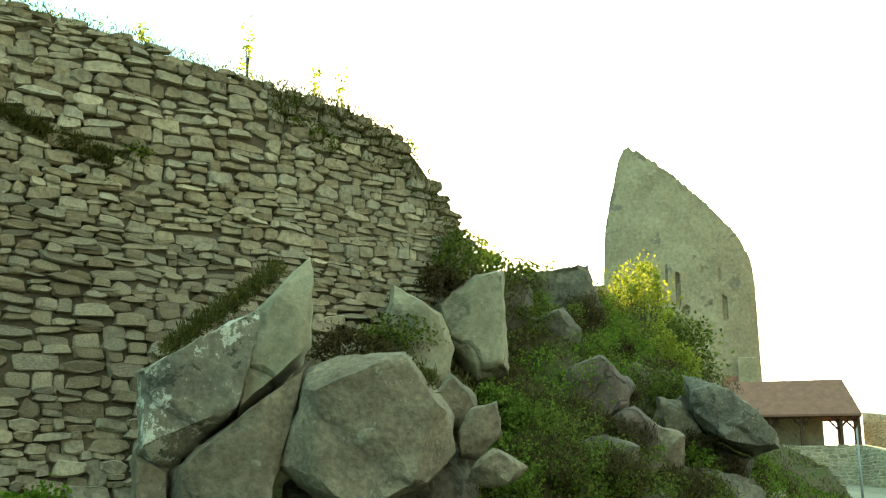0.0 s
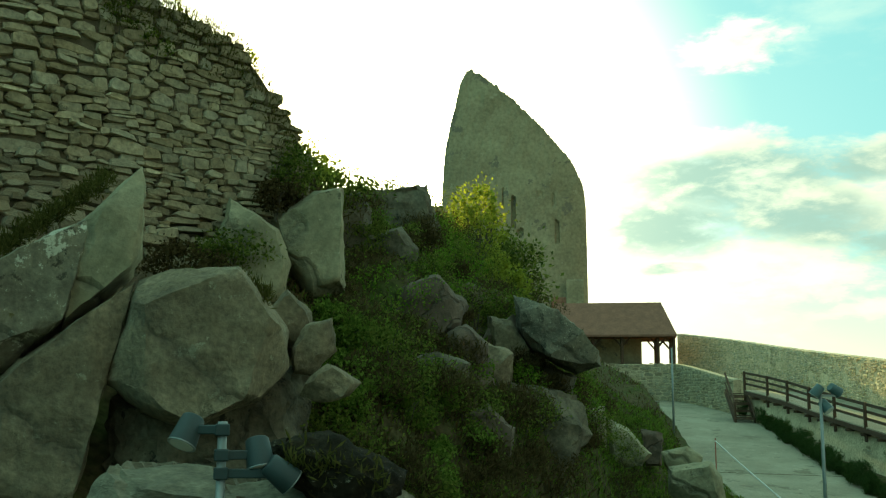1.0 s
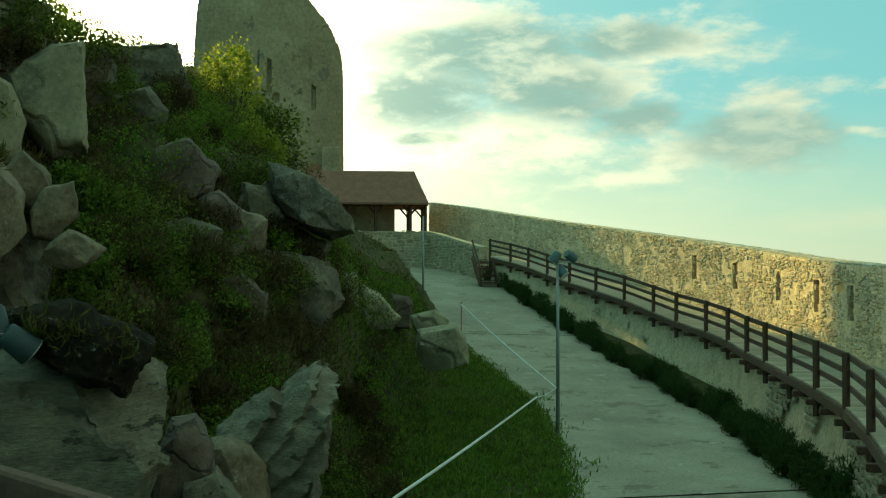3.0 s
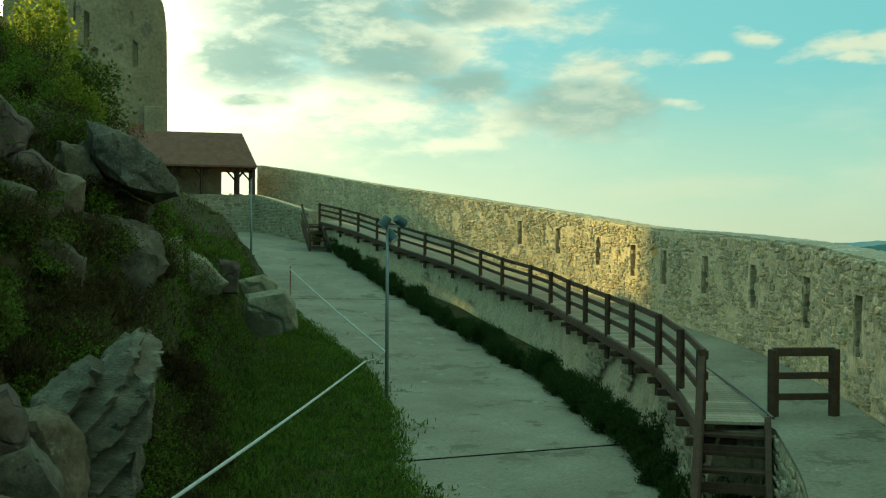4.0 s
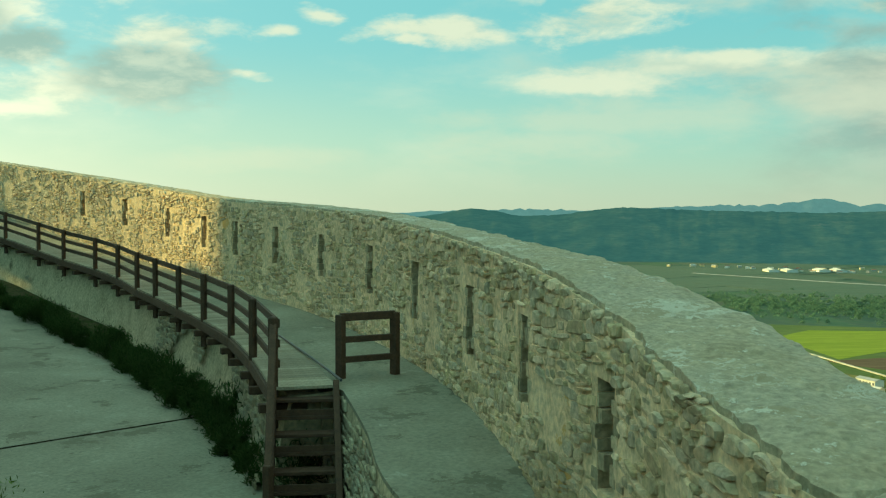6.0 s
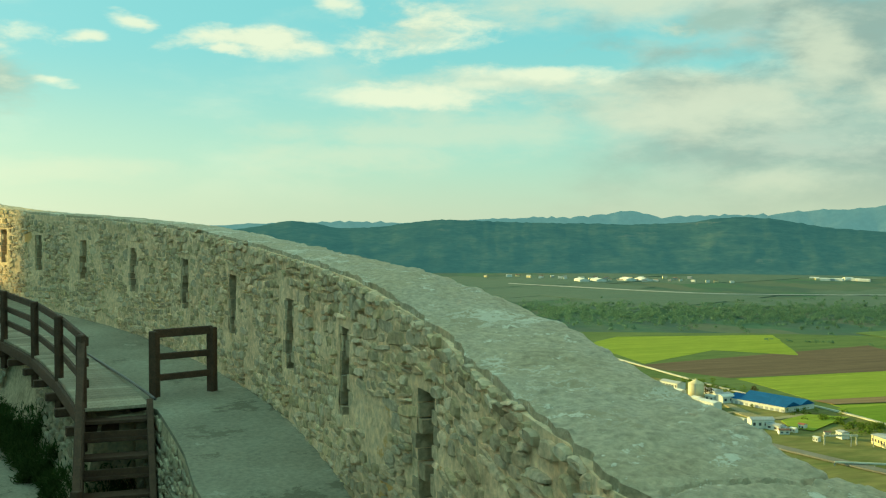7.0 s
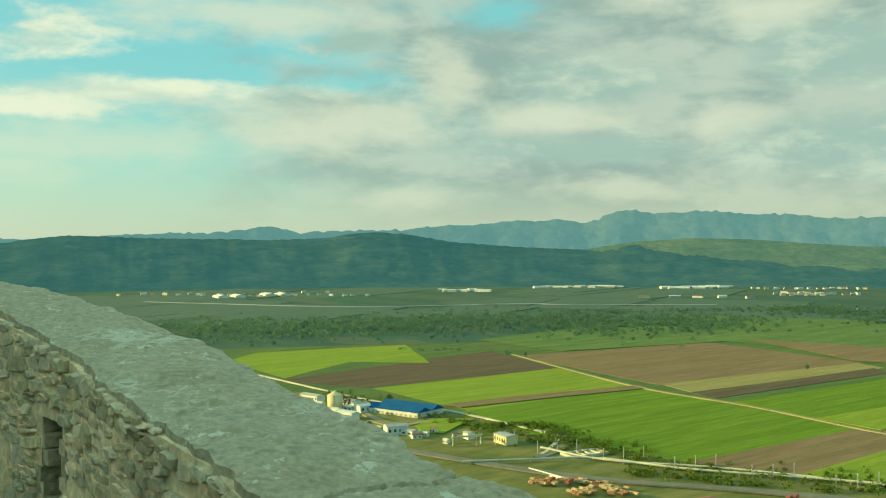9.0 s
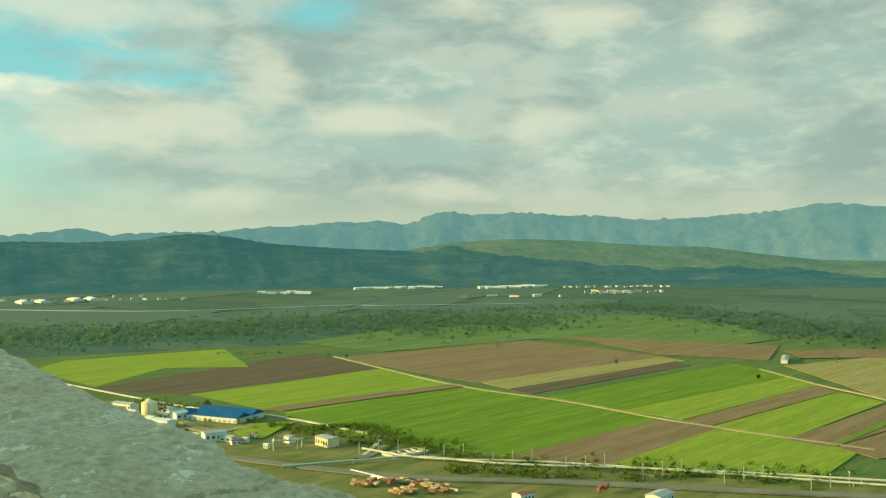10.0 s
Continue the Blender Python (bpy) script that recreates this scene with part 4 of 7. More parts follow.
def range_of_hills(name, d, profile, depth, mat, seed, label, z0=PLAIN_Z - 3, az_pad=14, layers=24, wobble=0.22, crest=0.8, folds=0.30):
    """A range of hills: profile gives bearing and slope of its crest as seen from the castle."""
    az0, az1 = profile[0][0] - az_pad, profile[-1][0] + az_pad
    pa, pt = [p[0] for p in profile], [p[1] for p in profile]
    n = 420
    verts, faces = [], []
    for k in range(n + 1):
        az = az0 + (az1 - az0) * k / n
        top = (np.interp(az - 0.25, pa, pt) + np.interp(az + 0.25, pa, pt)) / 2 * d
        top += crest * noise.fractal(Vector((az * 3.0, seed, 0)), 0.8, 2.1, 5) * d / 1000
        for l in range(layers + 1):
            g = l / layers
            p = at_az(az, d + depth * (g - 1))
            q = Vector((az * folds + g * 0.5, g * 1.1 - az * folds * 0.25, seed))
            ridge = 0.5 - abs(noise.noise(q)) - 0.5 * abs(noise.noise(q * 2.3)) - 0.25 * abs(noise.noise(q * 5.1))
            h = z0 + (top - z0) * g ** 0.9 + (top - z0) * wobble * math.sin(math.pi * g) * (1.15 - g) * ridge
            verts.append((p.x, p.y, h))
    m = layers + 1
    for k in range(n):
        for l in range(layers):
            i = k * m + l
            faces.append((i, i + m, i + m + 1, i + 1))
    return tagged(part(name, mesh_of(verts, faces, name, True), mat), label, "hills", kind="structure")


MOUNT = [(45, 0.001), (55.1, -0.0013), (58.8, 0.0016), (63.9, 0.0035), (68.6, 0.0022), (72.4, 0.0065), (76.6, 0.0073), (78.5, 0.0105), (79.9, 0.0137), (81.3, 0.0069), (83.8, 0.0089), (87.2, 0.0092), (89.0, 0.0126), (91.6, 0.0142), (93.7, 0.0183), (95.0, 0.0165), (96.0, 0.0191), (97.5, 0.0143), (99.1, 0.0253), (99.8, 0.0274), (101.4, 0.0232), (103.9, 0.0255), (106.4, 0.0217), (108.3, 0.0218), (110.5, 0.017), (112.6, 0.0176), (115.6, 0.0206), (117.0, 0.0228), (118.5, 0.025), (119.6, 0.0298), (121.3, 0.0292), (123.1, 0.0254)]
HILLS = [(52.0, -0.012), (55.0, -0.0076), (57.1, -0.0052), (58.8, -0.0016), (60.8, 0.0048), (62.4, 0.0014), (63.3, -0.003), (65.8, -0.002), (67.4, 0.0023), (69.3, 0.0055), (72.4, 0.0031), (75.0, 0.0018), (78.1, 0.0010), (79.6, -0.0002), (83.1, 0.0018), (84.2, 0.0054), (85.7, 0.0073), (87.5, 0.0049), (90.0, -0.0031), (93.7, -0.0082), (98.2, -0.0118), (100.1, -0.0058), (102.6, -0.0074), (105.2, -0.0105), (108.3, -0.0133), (111.1, -0.0175), (115.6, -0.0195), (120.7, -0.0276), (123.1, -0.0306)]
RIDGE = [(96.9, -0.0121), (100.1, -0.0038), (103.3, -0.0004), (106.4, -0.002), (109.5, -0.0063), (112.0, -0.0089), (114.1, -0.0097), (117.0, -0.0169), (119.9, -0.0224), (123.1, -0.0234)]
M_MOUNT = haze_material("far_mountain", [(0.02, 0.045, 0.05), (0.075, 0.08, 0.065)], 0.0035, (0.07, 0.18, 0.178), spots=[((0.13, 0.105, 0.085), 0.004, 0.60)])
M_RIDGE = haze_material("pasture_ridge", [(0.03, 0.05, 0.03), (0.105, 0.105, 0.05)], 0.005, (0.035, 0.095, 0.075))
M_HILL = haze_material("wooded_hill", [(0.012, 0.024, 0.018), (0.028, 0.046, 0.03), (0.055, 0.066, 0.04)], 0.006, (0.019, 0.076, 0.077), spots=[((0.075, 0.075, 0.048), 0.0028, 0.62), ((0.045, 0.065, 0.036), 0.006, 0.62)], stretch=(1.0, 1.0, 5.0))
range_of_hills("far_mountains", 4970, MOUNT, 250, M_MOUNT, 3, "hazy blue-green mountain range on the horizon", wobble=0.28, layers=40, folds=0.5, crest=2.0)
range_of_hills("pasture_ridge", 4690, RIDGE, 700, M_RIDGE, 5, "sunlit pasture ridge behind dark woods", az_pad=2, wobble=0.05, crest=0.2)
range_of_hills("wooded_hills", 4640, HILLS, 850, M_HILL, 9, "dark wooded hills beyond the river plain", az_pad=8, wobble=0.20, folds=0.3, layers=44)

# fields on the plain: colour and corners, in tens of metres
FIELD_MATS = {"brown": field_material("ploughed_soil", (0.185, 0.122, 0.066), (0.265, 0.178, 0.098), 6), "dark": field_material("dark_soil", (0.10, 0.072, 0.048), (0.15, 0.108, 0.068), 6),
              "green": field_material("young_wheat", (0.098, 0.172, 0.014), (0.165, 0.245, 0.026), 5), "lime": field_material("bright_crop", (0.17, 0.235, 0.024), (0.255, 0.31, 0.042), 5),
              # The "haze" entry holds aerial haze in its base colour.
              "olive": field_material("stubble", (0.2432, 0.209, 0.0735), (0.3456, 0.275, 0.1155), 5), "grass": field_material("rough_grass", (0.075, 0.125, 0.04), (0.125, 0.17, 0.055), 2), "meadow": field_material("meadow", (0.085, 0.152, 0.045), (0.15, 0.205, 0.068), 2), "scrub": field_material("scrubland", (0.085, 0.115, 0.03), (0.235, 0.205, 0.075), 1, 0.045), "haze": field_material("hazed_far_field", (0.07, 0.13, 0.10), (0.11, 0.15, 0.11), 3)}
FIELDS = [("dark", "dark brown ploughed field", [(1296, 220), (1613, -55), (1401, -136), (1236, 101)]), ("lime", "bright green crop field", [(1515, 326), (1612, 306), (1716, 85), (1477, 42), (1492, 153), (1325, 218)]),
          ("lime", "striped light green crop field", [(1223, 87), (1394, -140), (1217, -215), (1068, -21)]), ("green", "broad green wheat field", [(1054, -21), (1212, -217), (946, -372), (818, -193), (931, -80)]),
          ("brown", "broad brown ploughed field", [(1552, -112), (1732, -432), (1452, -567), (1253, -257)]), ("olive", "yellowish stubble strip", [(1251, -264), (1437, -565), (1384, -579), (1187, -285)]),
          ("dark", "narrow dark ploughed strip", [(1177, -284), (1380, -564), (1334, -566), (1142, -301)]), ("green", "green wheat strip", [(1116, -317), (1337, -630), (1206, -649), (1012, -365)])]
FIELDS += [("lime", "light green crop strip", [(1008, -365), (1197, -644), (1123, -636), (949, -402)]), ("brown", "brown ploughed strip", [(942, -402), (1118, -634), (1069, -631), (909, -412)]),
          ("lime", "bright green crop strip", [(903, -413), (1061, -629), (990, -639), (833, -445)]), ("brown", "brown ploughed field by the railway", [(813, -194), (940, -369), (887, -405), (765, -262)]),
          ("lime", "bright green field by the railway", [(762, -263), (882, -405), (771, -473), (691, -392), (710, -338)]), ("brown", "reddish ploughed strip", [(830, -447), (975, -636), (915, -653), (795, -469)]),
          ("brown", "reddish ploughed strip", [(790, -471), (901, -643), (757, -560), (747, -482)]), ("meadow", "wide green river meadow", [(1806, -76), (2345, -551), (2445, -807), (1920, -905), (1659, -856), (1550, -691), (1761, -476), (1627, -195)]),
          ("brown", "far brown ploughed strip", [(1781, -523), (1538, -803), (1374, -700), (1477, -586)]), ("olive", "olive stubble field", [(1294, -700), (1422, -1053), (1092, -846), (1023, -666)])]


FIELDS.append(("brown", "thin reddish ploughed strip", [(1097, 4), (1157, -81), (1229, -219), (1207, -224), (1139, -107), (1081, -14)]))
FIELDS.append(("green", "dark green strip between ploughed fields", [(801, -471), (891, -581), (868, -565), (795, -473)]))
FIELDS.append(("brown", "brown ploughed field by the farm", [(1469, -790), (1450, -945), (1353, -882), (1376, -763)]))
FIELDS.append(("lime", "grassy lot beside the factory hall", [(971, 36), (1008, 15), (1005, -18), (933, 10), (945, 28)]))
FIELDS.insert(0, ("grass", "green meadow between the fields", [(1640, 380), (1720, 60), (1760, -300), (1800, -700), (1560, -1150), (1000, -1150), (560, -700), (560, -560), (765, -262), (940, -85), (1130, 100), (1320, 330)]))
FIELDS.insert(1, ("scrub", "yellowish scrubland round the works and the railway", [(1300, 330), (1130, 100), (1050, 0), (940, -85), (905, -100), (818, -193), (765, -262), (690, -400), (560, -620), (430, -560), (600, -100), (850, 320)]))


def build_fields():
    for i, (kind, label, pts) in enumerate(FIELDS):
        # follow the outline with short, slightly wavering sides
        ring = []
        mx, my = np.mean([p[0] for p in pts]), np.mean([p[1] for p in pts])
        pts = [(mx + (x - mx) * 1.06, my + (y - my) * 1.06) for x, y in pts]
        for (x0, y0), (x1, y1) in zip(pts, pts[1:] + pts[:1]):
            for k in range(8):
                f = k / 8
                x, y = x0 + (x1 - x0) * f, y0 + (y1 - y0) * f
                w = 3.0 * noise.noise(Vector((x * 0.02, y * 0.02, i)))
                ring.append((x + w, y - w))
        z = PLAIN_Z + 0.5 + 0.06 * i
        bm = bmesh.new()
        vs = [bm.verts.new((x, y, z)) for x, y in ring]
        f = bm.faces.new(vs)
        ext = bmesh.ops.extrude_face_region(bm, geom=[f])
        for v in ext["geom"]:
            if isinstance(v, bmesh.types.BMVert):
                v.co.z -= 0.5
        tagged(part("field", bm, FIELD_MATS[kind]), label, "field", group="fields on the plain", kind="structure")
    # strips beyond the river, with haze painted into their blue-green
    rng = random.Random(4)
    for k in range(46):
        az, r = rng.uniform(58, 126), rng.uniform(2350, 3700)
        w, l = rng.uniform(90, 330), rng.uniform(60, 200)
        c = at_az(az, r)
        a = radians(rng.choice((-30, -26, 60, -34)) + rng.uniform(-4, 4))
        pts = [(c.x + math.cos(a) * w * sx - math.sin(a) * l * sy, c.y + math.sin(a) * w * sx + math.cos(a) * l * sy) for sx, sy in ((-1, -1), (1, -1), (1, 1), (-1, 1))]
        z = PLAIN_Z + 0.4 + 0.03 * k
        bm = bmesh.new()
        vs = [bm.verts.new((x, y, z)) for x, y in pts] + [bm.verts.new((x, y, z - 1.5)) for x, y in pts]
        bm.faces.new(vs[:4])
        for j in range(4):
            bm.faces.new((vs[j], vs[4 + j], vs[4 + (j + 1) % 4], vs[(j + 1) % 4]))
        tagged(part("field", bm, FIELD_MATS["haze"]), "far field strip beyond the river, haze in its colour", "field", group="far fields", kind="structure")


build_fields()


def strip(name, pts, w, mat, label, category, z=1.9, thick=1.2):
    arr, ss = curve_points([(x, y) for x, y in pts], 5)
    left, right = [], []
    for s in np.arange(0, ss[-1], 12.0):
        p = np.array([np.interp(s, ss, arr[:, k]) for k in range(2)])
        d = np.array([np.interp(s + 4, ss, arr[:, k]) - np.interp(s - 4, ss, arr[:, k]) for k in range(2)])
        d /= np.linalg.norm(d) + 1e-9
        left.append((p[0] - d[1] * w / 2, p[1] + d[0] * w / 2, PLAIN_Z + z))
        right.append((p[0] + d[1] * w / 2, p[1] - d[0] * w / 2, PLAIN_Z + z))
    return tagged(part(name, ribbon(name, left, right, thick), mat), label, category, kind="structure")


strip("dirt_track", [(1572, -92), (1232, -217), (1076, -315), (944, -380), (865, -429), (766, -498)], 5, M_TRACK, "pale dirt track between the fields", "track")
strip("dirt_track", [(1276, -646), (1125, -645), (1005, -655), (800, -640)], 4.5, M_TRACK, "pale dirt track between the fields", "track")
strip("embankment", [(1400, 300), (1130, 93), (1053, 2), (942, -81), (912, -94), (860, -81), (839, -72)], 3.2, M_PIPE, "pale concrete canal edge round the works", "canal", 2.0)
strip("canal", [(950, -86), (905, -102), (858, -88), (820, -62)], 9, M_ASPHALT, "narrow grey drainage canal", "canal", 1.7)
strip("yard_paving", [(1041, 91), (989, 63), (980, 42), (990, 33), (1010, 15)], 9, M_TRACK, "pale concrete paving before the factory hall", "paving", 1.8)
strip("yard_paving", [(981, 91), (1001, 82), (977, 60), (979, 47)], 6, M_TRACK, "pale concrete drive through the works", "paving", 1.75)
strip("main_road", [(1000, 200), (850, 30), (757, -98), (716, -209), (631, -411), (560, -600)], 11, M_ASPHALT, "grey country road along the railway", "road", 2.2)
strip("far_road", [(2960, 900), (2877, 718), (2692, 260), (2780, -180), (2737, -314), (2700, -700)], 12, M_GREY, "pale far road beyond the river", "road", 2.6)


def build_pipeline(pts, label):
    top = empty("pipeline", (*pts[0], PLAIN_Z), label=label, category="pipeline")
    inv = top.matrix_world.inverted()
    arr, ss = curve_points(pts, 5)
    line = [(float(np.interp(s, ss, arr[:, 0])), float(np.interp(s, ss, arr[:, 1])), PLAIN_Z + 3.0) for s in np.arange(0, ss[-1], 14.0)]
    bm = tube(line, 0.9, 6)
    bm.transform(inv)
    part("pipe", bm, M_PIPE, top)
    for p in line[::2]:
        bm = box(p[0], p[1], PLAIN_Z + 1.3, 0.9, 0.9, 3.0)
        bm.transform(inv)
        part("support", bm, M_GREY, top)


build_pipeline([(807, -7), (815, -60), (819, -116), (778, -182), (732, -303), (668, -435), (600, -560)], "pale lagged heating pipeline on supports")
build_pipeline([(862, -74), (811, -124), (772, -226), (656, -427), (590, -550)], "second pale lagged heating pipeline on supports")


def farm_building(at, w, l, h, rz, wall, roof, label, name="farm_building", pitch=0.25, windows=4, category="building"):
    top = empty(name, (*at, PLAIN_Z), rz, label=label, category=category)
    part("wall", box(0, 0, h / 2, w, l, h), wall, top)
    e = 0.5
    V = [(-w / 2 - e, -l / 2 - e, h), (w / 2 + e, -l / 2 - e, h), (w / 2 + e, l / 2 + e, h), (-w / 2 - e, l / 2 + e, h), (0, -l / 2 - e, h + w / 2 * pitch), (0, l / 2 + e, h + w / 2 * pitch)]
    V += [(x, y, z + 0.3) for x, y, z in V]
    F = [(6, 10, 11, 9), (7, 8, 11, 10), (0, 4, 5, 3)[::-1], (1, 2, 5, 4)[::-1], (0, 6, 9, 3), (1, 2, 8, 7), (0, 4, 10, 6), (4, 1, 7, 10), (3, 9, 11, 5), (5, 11, 8, 2)]
    part("roof", mesh_of(V, F, "roof"), roof, top)
    # gable walls
    for y in (-l / 2, l / 2):
        part("gable", mesh_of([(-w / 2, y, h), (w / 2, y, h), (0, y, h + w / 2 * pitch)], [(0, 1, 2)], "gable"), wall, top)
    for k in range(windows):
        y = -l / 2 + l * (k + 0.5) / windows
        for sx in (-1, 1):
            part("window", box(sx * w / 2, y, h * 0.55, 0.15, l / windows * 0.45, h * 0.35), M_DARK, top)
    return top


def build_works():
    """Industrial yard below the castle: hall, silo, sheds."""
    hall = empty("factory_hall", (1054, 50, PLAIN_Z), -36.5, label="long low factory hall with bright blue sheet roof", category="factory")
    part("wall", box(0, 0, 2.8, 43, 68, 5.6), M_WHITE, hall)
    for sx in (-1, 1):
        V = [(sx * 10.9 - 11.2, -35, 5.7), (sx * 10.9 + 11.2, -35, 5.7), (sx * 10.9 + 11.2, 35, 5.7), (sx * 10.9 - 11.2, 35, 5.7), (sx * 10.9, -35, 10.2), (sx * 10.9, 35, 10.2)]
        part("roof", mesh_of(V, [(0, 4, 5, 3)[::-1], (1, 2, 5, 4)[::-1], (0, 1, 4), (3, 5, 2), (0, 3, 2, 1)], "roof"), M_BLUE, hall)
    for k in range(11):
        part("door", box(-21.6, -31 + k * 6.2, 1.8, 0.3, 3.4, 3.0), M_GREY, hall)
    silo = empty("grain_silo", (1066, 124, PLAIN_Z), label="tall cream cylindrical grain silo with a conical cap", category="silo")
    part("drum", tube([(0, 0, 0), (0, 0, 17)], 8.0, 24), M_CREAM, silo, smooth=True)
    part("cap", tube([(0, 0, 17), (0, 0, 20.5), (0, 0, 21.5)], [8.2, 1.2, 0.9], 24), M_CREAM, silo)
    part("ladder", box(-8.2, 0, 9, 0.5, 0.8, 18), M_GREY, silo)
    farm_building((1133, 157), 12, 28, 7, -40, M_WHITE, M_GREY, "white flat shed beside the silo", windows=6)
    farm_building((1015, 106), 11, 24, 8, -40, M_WHITE, M_WHITE, "white office block with dark windows", windows=7, pitch=0.1)
    farm_building((1060, 92), 12, 20, 7, 40, M_WHITE, M_WHITE, "white gabled shed by the blue hall", windows=3)
    farm_building((1082, 100), 10, 18, 5, 40, M_WHITE, M_GREY, "low pale shed beside the long blue hall", windows=3)
    farm_building((938, 53), 13, 20, 8, 20, M_WHITE, M_GREY, "white house with a grey gabled roof", windows=4, name="house", category="house")
    farm_building((915, 33), 6, 9, 4, 20, M_WHITE, M_TILE, "small white outbuilding beside the house", windows=2)
    farm_building((918, -2), 4, 5, 4, 10, M_WHITE, M_TILE, "tiny gate lodge with a red roof", windows=1)
    farm_building((892, -46), 12, 20, 8, -60, M_CREAM, M_GREY, "pale two-storey works building", windows=5, pitch=0.12)
    farm_building((912, -14), 7, 9, 6, -60, M_WHITE, M_GREY, "small white pump house", windows=2)
    for (x, y), w, l, h, roof, lab in zip([(1086, 142), (1106, 112), (1066, 108), (1045, 120), (941, 18), (931, 40), (962, 73), (892, 6), (927, 33), (925, 25)], (7, 12, 8, 8, 5, 9, 6, 4, 5, 4), (9, 20, 12, 10, 6, 14, 16, 5, 8, 6), (6, 5, 5, 6, 5, 5, 3, 4, 4, 4), (M_WHITE, M_GREY, M_WHITE, M_WHITE, M_RED, M_GREY, M_PIPE, M_WHITE, M_GREY, M_WHITE),
                                          ("white domed store beside the silo", "low grey-roofed shed behind the silo", "small white shed by the silo", "white shed beside the office", "tiny house with a red roof", "low open shed beside the house", "pale low store by the drive", "tiny white kiosk by the railway", "small grey store beside the drive", "white hut beside the drive")):
        farm_building((x, y), w, l, h, -38, M_WHITE, roof, lab, windows=2)
    basin = empty("settling_basin", (843, -109, PLAIN_Z), -62, label="open concrete settling basin with partition walls", category="basin")
    part("rim", box(0, -9, 1.4, 36, 1.2, 2.4), M_PIPE, basin)
    part("rim", box(0, 9, 1.4, 36, 1.2, 2.4), M_PIPE, basin)
    for k in range(6):
        part("partition", box(-17.5 + k * 7, 0, 1.4, 0.9, 18, 2.2), M_PIPE, basin)
    for x, y, w, l, h, rz, rf, lab in ((672, -167, 9, 13, 7, 30, M_BRICK, "white house with a red tiled roof"), (650, -256, 12, 18, 7, 40, M_GREY, "pale house with a grey roof"), (1355, -724, 9, 60, 5, 60, M_GREY, "long pale farm shed")):
        farm_building((x, y), w, l, h, rz, M_WHITE, rf, lab, name="house", category="house")
    # overhead pipe bridge
    br = empty("pipe_bridge", (884, -12, PLAIN_Z), -70, label="pale overhead pipe on two legs", category="pipe bridge")
    part("leg", box(-13, 0, 4, 0.9, 0.9, 8), M_PIPE, br)
    part("leg", box(13, 0, 4, 0.9, 0.9, 8), M_PIPE, br)
    part("span", box(0, 0, 8.2, 28, 1.4, 1.4), M_PIPE, br)
    # timber yard
    rng = random.Random(8)
    for k in range(70):
        x, y = [(741, -65), (744, -87), (729, -105), (712, -118), (711, -90)][k % 5]
        x, y = x + rng.uniform(-9, 9), y + rng.uniform(-9, 9)
        stack = empty("log_stack", (x, y, PLAIN_Z + 2.3), 50 + rng.uniform(-25, 25), label="stack of pale cut logs in the yard", category="logs", group="log stacks in the yard")
        for j in range(5):
            log_z = 0.45 + (j > 2) * 0.75
            off = (j - 1 if j < 3 else j - 3.5) * 0.9
            part("log", tube([(-2.4, off, log_z), (2.4, off, log_z)], 0.45, 6), M_LOG if k % 4 else M_BRICK, stack)
    for x, y in ((742, -72), (738, -85), (690, -232), (686, -226)):
        v = empty("lorry", (x, y, PLAIN_Z + 2.3), 60, label="red lorry standing in the yard", category="lorry", group="lorries in the yard")
        part("body", box(0, 0, 1.9, 2.6, 7, 2.6, 0.15), M_RED, v)
        part("cab", box(0, 4.8, 1.6, 2.4, 2.0, 2.4, 0.2), M_RED, v)
        for wy in (-2.4, 2.6, 4.9):
            for wx in (-1.1, 1.1):
                part("wheel", tube([(wx - 0.15, wy, 0.5), (wx + 0.15, wy, 0.5)], 0.5, 8), M_DARK, v)
    part_wall = empty("yard_wall", (770, -70, PLAIN_Z), 36, label="long white yard wall by the road", category="wall")
    part("panel", box(0, 0, 1.6, 40, 0.8, 2.6), M_WHITE, part_wall)


build_works()


def build_villages():
    """Rows of white houses, glasshouses and barns beyond the river."""
    rng = random.Random(21)
    for x, y in ((3165, 722), (3180, 672), (3250, 592), (3262, 546)):
        farm_building((x, y), 34, 70, 7, -62, M_WHITE, M_WHITE, "long white glasshouse on the far plain", name="glasshouse", windows=0, category="glasshouse")["group"] = "glasshouses"
    rows = [((3230, 500), (3260, 640), 6, 16, 5), ((3505, 40), (3465, -130), 9, 30, 6), ((3690, -300), (3706, -600), 13, 36, 6), ((3560, -740), (3641, -985), 12, 40, 6), ((3268, -1060), (3100, -1250), 14, 18, 7),
            ((4040, -1500), (3971, -2200), 26, 22, 8), ((3380, 400), (3330, 1100), 16, 16, 7), ((3050, -560), (3000, -900), 5, 26, 6), ((3700, -1100), (3600, -1500), 22, 13, 6), ((3531, -1039), (3500, -1420), 24, 13, 6), ((3150, -1000), (3120, -1150), 14, 12, 6), ((3600, -1700), (3400, -1950), 22, 13, 6), ((3250, 250), (3280, 900), 16, 12, 6)]
    mats = [M_WHITE, M_WHITE, M_GREY, M_CREAM]
    for (x0, y0), (x1, y1), n, size, h in rows:
        for k in range(n):
            f = (k + rng.uniform(0.1, 0.9)) / n
            x, y = x0 + (x1 - x0) * f + rng.uniform(-35, 35), y0 + (y1 - y0) * f
            w, l = size * rng.uniform(0.35, 0.6), size * rng.uniform(0.7, 1.3)
            roof = rng.choice([M_GREY, M_WHITE, M_TILE, M_BRICK]) if size < 30 else M_WHITE
            farm_building((x, y), w, l, h * rng.uniform(0.8, 1.2), rng.uniform(-30, 30), rng.choice(mats), roof, "small pale village building beyond the river", name="village_house", windows=0, category="house")["group"] = "village houses"


build_villages()


